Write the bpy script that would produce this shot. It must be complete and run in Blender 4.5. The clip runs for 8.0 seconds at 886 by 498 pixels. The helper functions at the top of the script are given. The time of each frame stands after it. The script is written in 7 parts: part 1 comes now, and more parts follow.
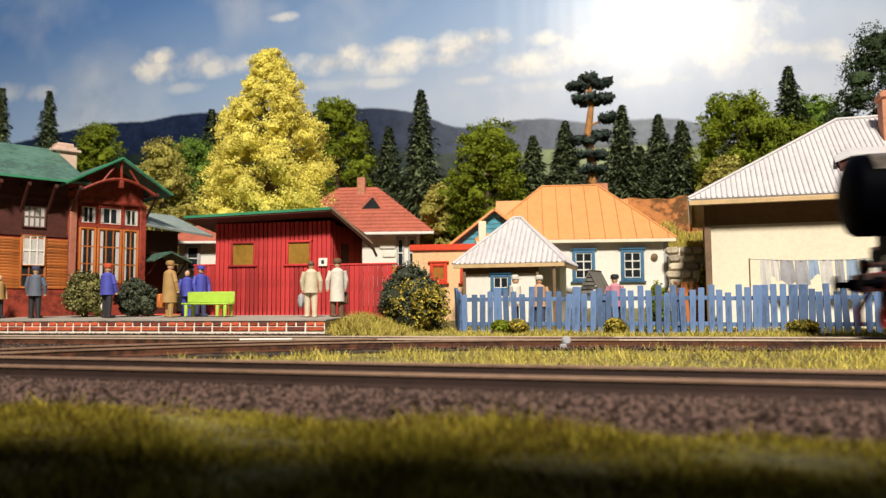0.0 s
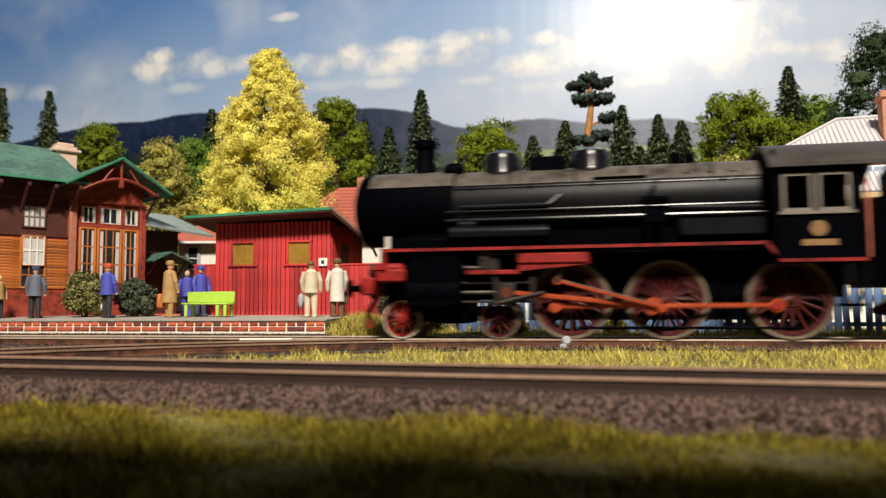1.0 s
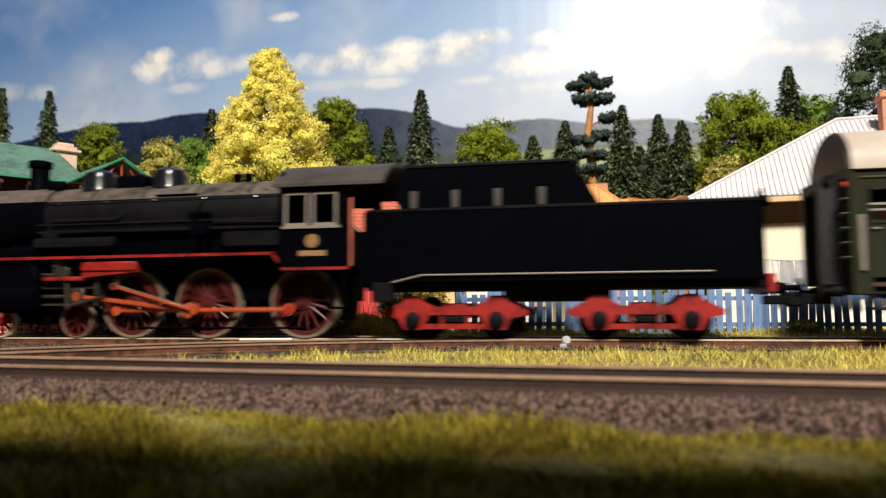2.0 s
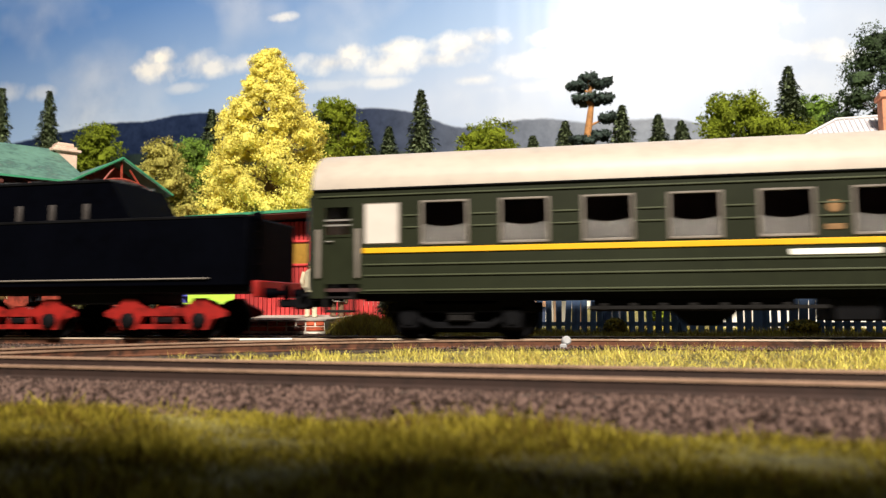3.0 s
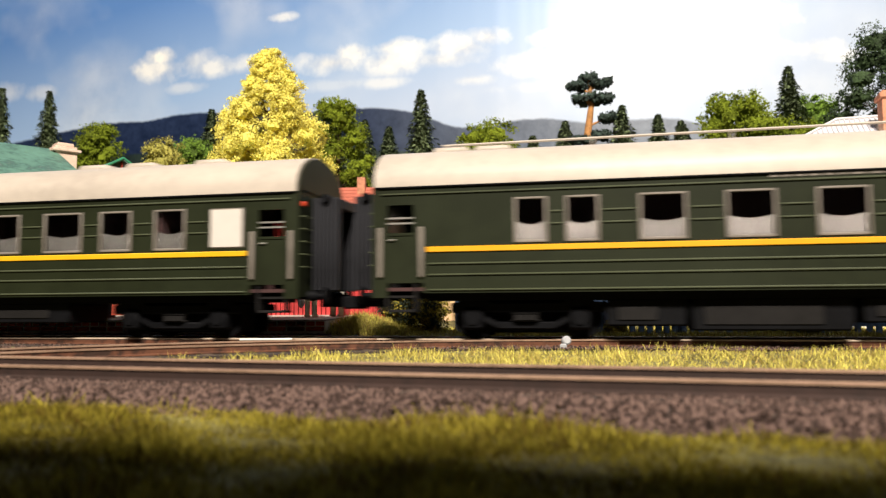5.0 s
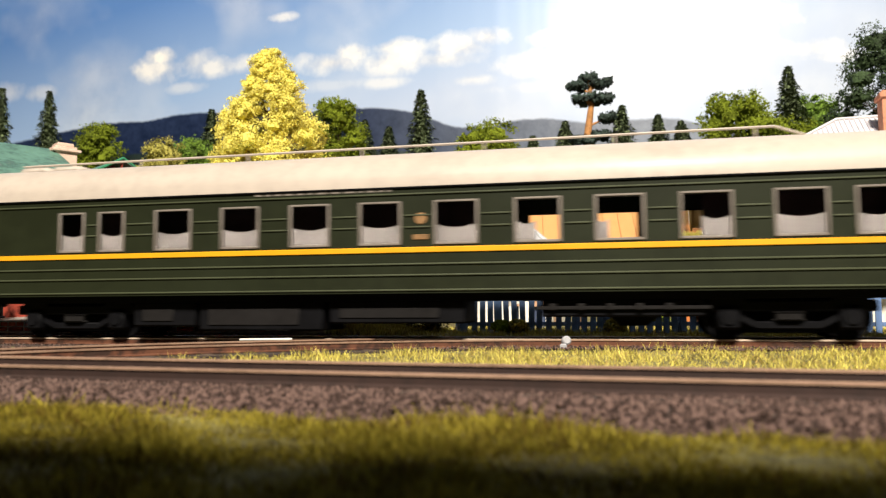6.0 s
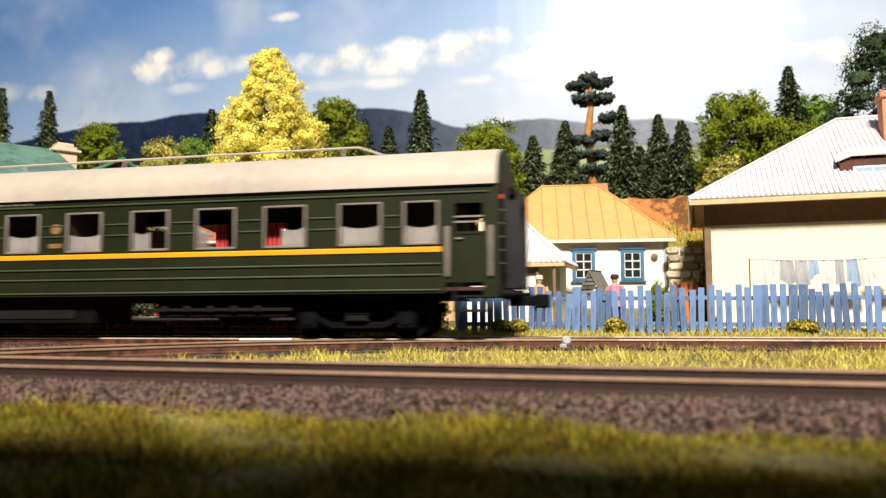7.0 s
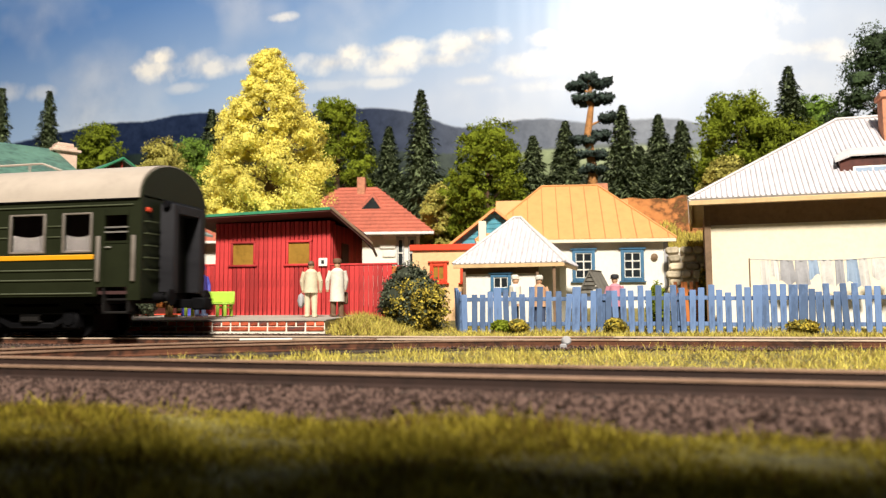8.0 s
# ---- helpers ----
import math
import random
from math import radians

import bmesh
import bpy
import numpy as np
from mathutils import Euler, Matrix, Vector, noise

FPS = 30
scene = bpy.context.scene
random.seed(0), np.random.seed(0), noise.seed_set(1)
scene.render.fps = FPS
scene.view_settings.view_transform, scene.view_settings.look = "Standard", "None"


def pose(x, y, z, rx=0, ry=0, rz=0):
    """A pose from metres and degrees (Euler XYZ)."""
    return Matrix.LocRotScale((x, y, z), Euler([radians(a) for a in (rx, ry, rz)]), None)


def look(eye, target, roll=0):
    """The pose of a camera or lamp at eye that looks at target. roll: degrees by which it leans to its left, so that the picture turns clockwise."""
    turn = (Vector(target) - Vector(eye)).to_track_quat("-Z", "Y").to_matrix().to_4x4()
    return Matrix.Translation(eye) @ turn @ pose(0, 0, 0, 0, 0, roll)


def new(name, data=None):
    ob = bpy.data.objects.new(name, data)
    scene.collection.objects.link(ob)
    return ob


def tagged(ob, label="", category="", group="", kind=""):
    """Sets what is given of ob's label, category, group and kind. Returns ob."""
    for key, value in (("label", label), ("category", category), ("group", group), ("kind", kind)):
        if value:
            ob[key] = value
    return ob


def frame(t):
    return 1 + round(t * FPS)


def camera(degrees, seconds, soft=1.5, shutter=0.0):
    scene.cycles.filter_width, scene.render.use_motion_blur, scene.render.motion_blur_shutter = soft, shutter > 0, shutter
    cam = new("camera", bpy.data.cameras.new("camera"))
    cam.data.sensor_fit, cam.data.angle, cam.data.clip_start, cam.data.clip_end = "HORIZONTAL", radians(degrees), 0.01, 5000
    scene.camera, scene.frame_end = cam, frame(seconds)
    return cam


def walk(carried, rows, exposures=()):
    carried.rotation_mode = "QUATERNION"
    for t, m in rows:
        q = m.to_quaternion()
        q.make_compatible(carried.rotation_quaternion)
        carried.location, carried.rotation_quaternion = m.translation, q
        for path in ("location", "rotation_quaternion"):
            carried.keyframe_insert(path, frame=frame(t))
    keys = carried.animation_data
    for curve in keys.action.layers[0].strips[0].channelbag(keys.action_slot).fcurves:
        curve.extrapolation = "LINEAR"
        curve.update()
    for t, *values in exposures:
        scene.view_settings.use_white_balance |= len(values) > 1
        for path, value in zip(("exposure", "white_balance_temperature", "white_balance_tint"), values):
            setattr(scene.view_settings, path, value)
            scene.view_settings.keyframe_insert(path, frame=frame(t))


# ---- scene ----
K = 1 / 87.0                     # a model railway in H0: lengths below are full-size metres, built at 1:87
EYE = (0.0, 0.0, 0.74)
YAW, PITCH, ROLL = 0.2104, 0.0752, -0.344
aim = (EYE[0] - math.sin(YAW) * math.cos(PITCH), EYE[1] + math.cos(YAW) * math.cos(PITCH), EYE[2] + math.sin(PITCH))
cam = camera(60, 8.0, soft=1.3, shutter=0.45)
cam.data.dof.use_dof = True      # the lens is focused on the platform, the bank before it is soft
cam.data.dof.focus_distance = 21 * K
cam.data.dof.aperture_fstop = 38
view = look(tuple(v * K for v in EYE), tuple(v * K for v in aim), ROLL)
walk(cam, [(0.0, view), (8.0, view)],
     exposures=[(0.0, 0.0), (0.7, 0.0), (1.5, 0.08), (3.0, 0.47), (6.5, 0.51), (7.2, 0.48), (8.0, 0.37)])

# ---- world and lamps ----
world = bpy.data.worlds.new("room_dark")
world.use_nodes = True
world.node_tree.nodes["Background"].inputs[0].default_value = (0.9, 0.95, 1.0, 1)
world.node_tree.nodes["Background"].inputs[1].default_value = 0.008
scene.world = world


def area_lamp(name, at, target, size, watts, colour):
    d = bpy.data.lights.new(name, "AREA")
    d.shape, d.size, d.energy, d.color = "DISK", size, watts, colour
    ob = new(name, d)
    ob.matrix_world = look(tuple(v * K for v in at), tuple(v * K for v in target))
    return ob


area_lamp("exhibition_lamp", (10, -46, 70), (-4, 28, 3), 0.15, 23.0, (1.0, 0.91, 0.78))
# unseen weak lamp overhead, added to fill the shade
area_lamp("fill_lamp", (-10, -20, 120), (-10, 20, 0), 0.9, 1.6, (0.93, 0.96, 1.0))


# ---- materials ----
def node(nt, kind, **kw):
    n = nt.nodes.new(kind)
    for k, v in kw.items():
        n.inputs[k.replace("_", " ")].default_value = v
    return n


def link(nt, a, ao, b, bi):
    nt.links.new(a.outputs[ao], b.inputs[bi])


def ramp(nt, stops):
    r = nt.nodes.new("ShaderNodeValToRGB")
    e = r.color_ramp.elements
    while len(e) < len(stops):
        e.new(0.5)
    for s, (p, c) in zip(e, stops):
        s.position, s.color = p, (*c, 1)
    return r


def math_node(nt, op, a, b=None, clamp=False):
    m = nt.nodes.new("ShaderNodeMath")
    m.operation, m.use_clamp = op, clamp
    for i, v in enumerate((a, b)):
        if v is None:
            continue
        if isinstance(v, (int, float)):
            m.inputs[i].default_value = v
        else:
            nt.links.new(v, m.inputs[i])
    return m.outputs[0]


def paint(name, colour, rough=0.6, var=0.25, grain=6.0, stain=0.8, bump=0.25, metal=0.0, stretch=(1, 1, 1),
          island=0.0, each=0.0, other=None, spec=0.4, translucent=0.0):
    """A surface with fine grain and larger stains; grain and stain are per full-size metre."""
    m = bpy.data.materials.new(name)
    m.use_nodes = True
    nt = m.node_tree
    b = nt.nodes["Principled BSDF"]
    tc = nt.nodes.new("ShaderNodeTexCoord")
    mp = nt.nodes.new("ShaderNodeMapping")
    mp.inputs["Scale"].default_value = stretch
    link(nt, tc, "Object", mp, "Vector")
    n1 = node(nt, "ShaderNodeTexNoise", Scale=grain * 87, Detail=5.0, Roughness=0.65)
    n2 = node(nt, "ShaderNodeTexNoise", Scale=stain * 87, Detail=4.0, Roughness=0.6)
    link(nt, mp, 0, n1, "Vector")
    link(nt, mp, 0, n2, "Vector")
    lo = tuple(max(c * (1 - 1.5 * var), 0.0004) for c in colour)
    hi = tuple(min(c * (1 + 0.9 * var), 0.95) for c in colour)
    s = math_node(nt, "ADD", math_node(nt, "MULTIPLY", n1.outputs[0], 0.5), math_node(nt, "MULTIPLY", n2.outputs[0], 0.5))
    if island:
        g = nt.nodes.new("ShaderNodeNewGeometry")
        s = math_node(nt, "ADD", s, math_node(nt, "MULTIPLY", math_node(nt, "SUBTRACT", g.outputs["Random Per Island"], 0.5), island))
    if each:
        o = nt.nodes.new("ShaderNodeObjectInfo")
        s = math_node(nt, "ADD", s, math_node(nt, "MULTIPLY", math_node(nt, "SUBTRACT", o.outputs["Random"], 0.5), each))
    stops = [(0.3, lo), (0.5, colour), (0.7, hi)]
    if other:
        stops = [(0.25, other), (0.42, lo), (0.52, colour), (0.72, hi)]
    r = ramp(nt, stops)
    nt.links.new(s, r.inputs[0])
    link(nt, r, 0, b, "Base Color")
    b.inputs["Metallic"].default_value = metal
    b.inputs["Specular IOR Level"].default_value = spec
    rr = nt.nodes.new("ShaderNodeMapRange")
    rr.inputs[3].default_value, rr.inputs[4].default_value = max(rough - 0.12, 0.05), min(rough + 0.12, 1)
    link(nt, n2, 0, rr, 0)
    link(nt, rr, 0, b, "Roughness")
    if bump:
        bp = node(nt, "ShaderNodeBump", Strength=bump, Distance=0.03 * K)
        link(nt, n1, 0, bp, "Height")
        link(nt, bp, 0, b, "Normal")
    if translucent:
        tr = nt.nodes.new("ShaderNodeBsdfTranslucent")
        link(nt, r, 0, tr, "Color")
        mx = nt.nodes.new("ShaderNodeMixShader")
        mx.inputs[0].default_value = translucent
        link(nt, b, 0, mx, 1)
        link(nt, tr, 0, mx, 2)
        link(nt, mx, 0, nt.nodes["Material Output"], "Surface")
    return m


def glass(name, tint=(0.8, 0.85, 0.85), rough=0.05):
    m = bpy.data.materials.new(name)
    m.use_nodes = True
    b = m.node_tree.nodes["Principled BSDF"]
    b.inputs["Base Color"].default_value = (*tint, 1)
    b.inputs["Roughness"].default_value = rough
    b.inputs["Transmission Weight"].default_value = 1.0
    b.inputs["IOR"].default_value = 1.1
    return m


M = {}


def mats():
    M["room"] = paint("room_plaster", (0.13, 0.13, 0.13), 0.9, 0.05, 0.3, 0.05, 0.05)
    M["board"] = paint("baseboard_wood", (0.08, 0.06, 0.045), 0.7, 0.3, 2, 0.3)
    M["black"] = paint("black_plastic", (0.015, 0.015, 0.016), 0.5, 0.2, 5, 1)
    M["soil"] = paint("scatter_soil", (0.17, 0.15, 0.055), 0.95, 0.45, 9, 0.5, 0.8, other=(0.1, 0.06, 0.03))
    M["slope"] = paint("rusty_earth", (0.4, 0.16, 0.05), 0.95, 0.5, 3, 0.7, 1.0, other=(0.2, 0.16, 0.03))
    M["grass"] = paint("static_grass", (0.25, 0.205, 0.026), 0.9, 0.5, 1.2, 0.45, 0, island=0.4, other=(0.1, 0.055, 0.012), spec=0.05)
    M["grass_far"] = paint("static_grass_lush", (0.5, 0.43, 0.085), 0.8, 0.35, 2, 0.45, 0, island=0.6, other=(0.38, 0.27, 0.07))
    M["stone"] = paint("ballast_stone", (0.085, 0.054, 0.045), 0.85, 0.5, 6, 1.2, 0.4, island=0.95, other=(0.035, 0.021, 0.017), spec=0.15)
    M["ballastbed"] = paint("ballast_bed", (0.04, 0.028, 0.023), 0.9, 0.5, 10, 1, 1)
    M["rust"] = paint("rusty_rail", (0.024, 0.011, 0.008), 0.75, 0.4, 6, 0.8, 0.3)
    M["rustmain"] = paint("orange_rust_rail", (0.1, 0.036, 0.017), 0.8, 0.5, 4, 0.5, 0.3, other=(0.05, 0.025, 0.015))
    M["railtopfront"] = paint("dull_rail_head", (0.3, 0.19, 0.13), 0.45, 0.35, 5, 0.3, 0.05, metal=0.2)
    M["railtop"] = paint("worn_rail_head", (0.66, 0.52, 0.4), 0.4, 0.3, 5, 0.5, 0.05, metal=0.3)
    M["sleeper"] = paint("sleeper_wood", (0.06, 0.04, 0.03), 0.85, 0.4, 8, 1, 0.5, each=0.3)
    M["brick"] = paint("red_brick", (0.5, 0.1, 0.045), 0.8, 0.35, 9, 1.5, 0.4, each=0.35, other=(0.06, 0.045, 0.05))
    M["mortar"] = paint("pale_mortar", (0.78, 0.72, 0.62), 0.9, 0.15, 8, 1)
    M["platform"] = paint("platform_slab", (0.36, 0.33, 0.29), 0.9, 0.3, 7, 0.6, 0.4)
    M["redwood"] = paint("red_painted_board", (0.55, 0.045, 0.045), 0.6, 0.3, 5, 0.9, 0.25, stretch=(1, 1, 0.25), each=0.12, other=(0.25, 0.025, 0.025))
    M["stationred"] = paint("oxblood_wall", (0.3, 0.045, 0.025), 0.6, 0.35, 6, 0.8, 0.25, other=(0.12, 0.02, 0.015))
    M["slat"] = paint("orange_brown_slat", (0.45, 0.14, 0.03), 0.65, 0.35, 6, 1, 0.2, each=0.3)
    M["darkwood"] = paint("dark_stained_wood", (0.075, 0.02, 0.014), 0.65, 0.4, 6, 1, 0.2)
    M["post"] = paint("pinkish_corner_post", (0.38, 0.14, 0.09), 0.7, 0.3, 5, 1, 0.2)
    M["greenroof"] = paint("green_sheet_roof", (0.1, 0.2, 0.15), 0.5, 0.3, 4, 0.5, 0.25, other=(0.2, 0.25, 0.21))
    M["greyroof"] = paint("grey_green_roof", (0.3, 0.36, 0.34), 0.5, 0.25, 4, 0.5, 0.2)
    M["greenedge"] = paint("green_edge", (0.05, 0.26, 0.14), 0.5, 0.3, 5, 1, 0.1)
    M["orangeroof"] = paint("orange_sheet_roof", (0.7, 0.33, 0.12), 0.6, 0.1, 3, 0.5, 0.12)
    M["orangeseam"] = paint("orange_roof_seam", (0.52, 0.22, 0.08), 0.6, 0.2, 3, 0.5, 0.1)
    M["tile"] = paint("red_tile_roof", (0.46, 0.13, 0.085), 0.7, 0.3, 6, 0.8, 0.4)
    M["zinc"] = paint("whitened_corrugated_sheet", (0.6, 0.58, 0.59), 0.5, 0.12, 5, 0.9, 0.15)
    M["zincrib"] = paint("lilac_sheet_rib", (0.5, 0.47, 0.51), 0.5, 0.25, 5, 1.2, 0.15)
    M["white"] = paint("whitewashed_plaster", (0.8, 0.77, 0.7), 0.85, 0.1, 7, 0.6, 0.25)
    M["cream"] = paint("cream_plaster", (0.8, 0.72, 0.56), 0.85, 0.1, 7, 0.5, 0.25)
    M["peach"] = paint("peach_plaster", (0.75, 0.5, 0.27), 0.85, 0.14, 6, 0.6, 0.2)
    # brown for real boards and posts, and for shade painted under two eaves
    M["brownband"] = paint("brown_board_and_shade", (0.2, 0.13, 0.08), 0.8, 0.3, 6, 0.7, 0.2)
    M["greywood"] = paint("weathered_grey_board", (0.16, 0.15, 0.13), 0.85, 0.45, 6, 1.2, 0.3, stretch=(1, 1, 0.3), each=0.3)
    M["eave"] = paint("ochre_eave_board", (0.6, 0.42, 0.22), 0.7, 0.2, 5, 1, 0.1)
    M["bluefence"] = paint("blue_painted_picket", (0.13, 0.215, 0.41), 0.65, 0.3, 7, 1.2, 0.25, stretch=(1, 1, 0.3), each=0.22, other=(0.09, 0.15, 0.27))
    M["blueframe"] = paint("blue_window_frame", (0.05, 0.15, 0.27), 0.55, 0.3, 6, 1, 0.15)
    M["tealgable"] = paint("teal_gable_board", (0.07, 0.3, 0.4), 0.6, 0.3, 5, 1, 0.2)
    M["redtrim"] = paint("bright_red_trim", (0.65, 0.06, 0.02), 0.5, 0.2, 6, 1, 0.1)
    M["whitetrim"] = paint("white_trim", (0.8, 0.79, 0.74), 0.55, 0.08, 6, 1, 0.1)
    M["darkpane"] = paint("dark_pane", (0.02, 0.025, 0.03), 0.12, 0.4, 2, 0.5, 0.0, spec=0.6)
    M["amberpane"] = paint("amber_shutter", (0.3, 0.17, 0.03), 0.35, 0.35, 5, 1, 0.1)
    M["net"] = paint("net_curtain", (0.55, 0.52, 0.5), 0.9, 0.15, 12, 3, 0.1, stretch=(1, 1, 0.1))
    M["chimney"] = paint("chimney_brick", (0.5, 0.22, 0.13), 0.85, 0.35, 7, 2, 0.3)
    M["chimneypale"] = paint("pale_chimney", (0.62, 0.45, 0.36), 0.85, 0.25, 6, 2, 0.3)
    M["rock"] = paint("pale_rubble_stone", (0.6, 0.52, 0.38), 0.9, 0.3, 5, 1.5, 0.5, each=0.5)
    M["bench"] = paint("lime_green_paint", (0.42, 0.62, 0.08), 0.45, 0.15, 5, 1, 0.1)
    M["bark"] = paint("bark", (0.12, 0.07, 0.04), 0.9, 0.5, 10, 2, 0.6, stretch=(1, 1, 0.3))
    M["pinebark"] = paint("orange_pine_bark", (0.42, 0.2, 0.07), 0.9, 0.35, 8, 2, 0.5)
    M["yellowleaf"] = paint("yellow_autumn_foliage", (0.86, 0.77, 0.18), 0.85, 0.14, 2.0, 0.5, 0, island=0.16, other=(0.66, 0.52, 0.09), spec=0.1, translucent=0.15)
    M["greenleaf"] = paint("mid_green_foliage", (0.2, 0.25, 0.022), 0.9, 0.3, 1.5, 0.4, 0, island=0.2, other=(0.1, 0.13, 0.025), spec=0.1, translucent=0.15)
    M["oliveleaf"] = paint("olive_foliage", (0.48, 0.44, 0.11), 0.9, 0.25, 1.5, 0.45, 0, island=0.25, other=(0.22, 0.2, 0.05), spec=0.1, translucent=0.15)
    M["brightleaf"] = paint("fresh_green_foliage", (0.15, 0.25, 0.03), 0.85, 0.35, 2, 0.45, 0, island=0.5, translucent=0.15)
    M["darkleaf"] = paint("dark_green_foliage", (0.035, 0.06, 0.022), 0.85, 0.4, 2, 0.45, 0, island=0.5)
    M["needle"] = paint("spruce_needles", (0.13, 0.165, 0.08), 0.9, 0.4, 2, 0.45, 0, island=0.7, other=(0.05, 0.065, 0.035), spec=0.1)
    M["pineneedle"] = paint("blue_green_needles", (0.035, 0.055, 0.045), 0.85, 0.4, 3, 0.6, 0.2, island=0.5)
    M["hedge"] = paint("hedge_leaf", (0.2, 0.19, 0.06), 0.85, 0.4, 3, 0.8, 0, island=0.6, other=(0.07, 0.07, 0.02))
    M["hedgedark"] = paint("dark_hedge_leaf", (0.07, 0.085, 0.05), 0.85, 0.4, 3, 0.8, 0, island=0.6)
    M["hedgeyellow"] = paint("yellow_flowering_leaf", (0.36, 0.28, 0.035), 0.85, 0.4, 3, 0.8, 0, island=0.7, other=(0.1, 0.1, 0.02))
    # rolling stock
    M["locoblack"] = paint("satin_black", (0.0008, 0.001, 0.0022), 0.6, 0.3, 4, 0.6, 0.06, spec=0.015)
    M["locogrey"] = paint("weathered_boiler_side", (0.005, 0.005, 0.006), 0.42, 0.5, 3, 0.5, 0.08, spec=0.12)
    # lighter grey for the boiler's upper half: light from above put into the colour
    M["jacket"] = paint("lit_boiler_top", (0.085, 0.07, 0.058), 0.45, 0.45, 2.5, 0.5, 0.08, other=(0.02, 0.018, 0.017), spec=0.35)
    M["locored"] = paint("loco_red", (0.24, 0.009, 0.007), 0.5, 0.4, 5, 1.2, 0.1, other=(0.09, 0.006, 0.005))
    M["wheelred"] = paint("wheel_centre_red", (0.055, 0.004, 0.004), 0.5, 0.3, 5, 0.8, 0.05)
    M["tyre"] = paint("worn_tyre", (0.2, 0.155, 0.11), 0.45, 0.4, 5, 1, 0.05, metal=0.3)
    M["tyrepale"] = paint("pale_tyre", (0.5, 0.43, 0.34), 0.5, 0.2, 5, 1, 0.05)
    M["rod"] = paint("copper_tinted_rod", (0.4, 0.065, 0.022), 0.35, 0.2, 4, 1, 0.05, metal=0.2)
    M["cabroof"] = paint("grey_cab_roof", (0.045, 0.038, 0.034), 0.5, 0.4, 2.5, 0.5, 0.08, spec=0.3)
    M["oily"] = paint("oily_dark_steel", (0.05, 0.042, 0.036), 0.4, 0.4, 5, 1, 0.05, metal=0.5)
    M["steel"] = paint("bare_steel", (0.5, 0.48, 0.45), 0.35, 0.2, 5, 1, 0.05, metal=0.7)
    M["greygrip"] = paint("grey_metal_frame", (0.18, 0.155, 0.135), 0.5, 0.2, 6, 1, 0.05)
    M["gloss"] = paint("glossy_black", (0.006, 0.006, 0.008), 0.22, 0.3, 4, 0.6, 0.02, spec=0.3)
    M["tenderrib"] = paint("dull_brown_rib", (0.045, 0.038, 0.036), 0.6, 0.25, 5, 1, 0.05)
    M["rubber"] = paint("dusty_black_rubber", (0.02, 0.02, 0.024), 0.6, 0.3, 4, 0.8, 0.1, spec=0.2)
    M["brass"] = paint("brass_badge", (0.5, 0.33, 0.1), 0.4, 0.2, 6, 1, 0.05, metal=0.4)
    M["coachgreen"] = paint("coach_green", (0.0128, 0.016, 0.0066), 0.5, 0.12, 3, 0.4, 0.04, spec=0.2, other=(0.012, 0.015, 0.0065))
    # lighter than the coach green: the light caught by the ribs is in the colour
    M["ribgreen"] = paint("lit_green_rib", (0.05, 0.058, 0.03), 0.5, 0.15, 3, 0.4, 0.04)
    M["emblem"] = paint("dull_brass", (0.22, 0.12, 0.05), 0.5, 0.3, 8, 2, 0.05)
    M["coachroof"] = paint("ivory_coach_roof", (0.4, 0.345, 0.295), 0.5, 0.12, 3, 0.3, 0.04)
    M["coachyellow"] = paint("yellow_stripe", (0.66, 0.36, 0.008), 0.45, 0.1, 3, 0.4, 0.0)
    M["coachamber"] = paint("amber_stripe", (0.66, 0.31, 0.008), 0.45, 0.1, 3, 0.4, 0.0)
    M["underframe"] = paint("underframe_black", (0.004, 0.004, 0.005), 0.65, 0.4, 4, 0.8, 0.1, spec=0.08)
    M["undergrey"] = paint("equipment_box", (0.012, 0.011, 0.011), 0.65, 0.3, 4, 0.8, 0.1, spec=0.1)
    M["interior"] = paint("dark_interior", (0.05, 0.02, 0.02), 0.8, 0.3, 3, 0.5, 0.05)
    M["dimcurtain"] = paint("dim_curtain", (0.075, 0.064, 0.06), 0.9, 0.2, 10, 2, 0.1, stretch=(1, 1, 0.1))
    M["palecurtain"] = paint("pale_curtain", (0.19, 0.16, 0.155), 0.9, 0.25, 10, 2, 0.1, stretch=(1, 1, 0.1))
    M["frosted"] = paint("frosted_pane", (0.55, 0.5, 0.46), 0.5, 0.06, 3, 0.5, 0.0)
    M["pane"] = glass("window_glass")
    for n, c in (("skin", (0.6, 0.36, 0.22)), ("navy", (0.05, 0.07, 0.13)), ("slate", (0.13, 0.15, 0.2)), ("royal", (0.07, 0.08, 0.42)),
                 ("tan", (0.42, 0.26, 0.1)), ("beige", (0.66, 0.58, 0.42)), ("ivory", (0.72, 0.68, 0.6)), ("brown", (0.17, 0.1, 0.06)),
                 ("capred", (0.6, 0.1, 0.04)), ("trouser", (0.03, 0.03, 0.035)), ("pink", (0.6, 0.25, 0.32)), ("suitcase", (0.55, 0.18, 0.04)),
                 ("linen", (0.62, 0.6, 0.57)), ("bluecloth", (0.28, 0.37, 0.5)), ("greycloth", (0.36, 0.36, 0.38))):
        M[n] = paint("painted_" + n, c, 0.6, 0.18, 8, 1.5, 0.1)


mats()


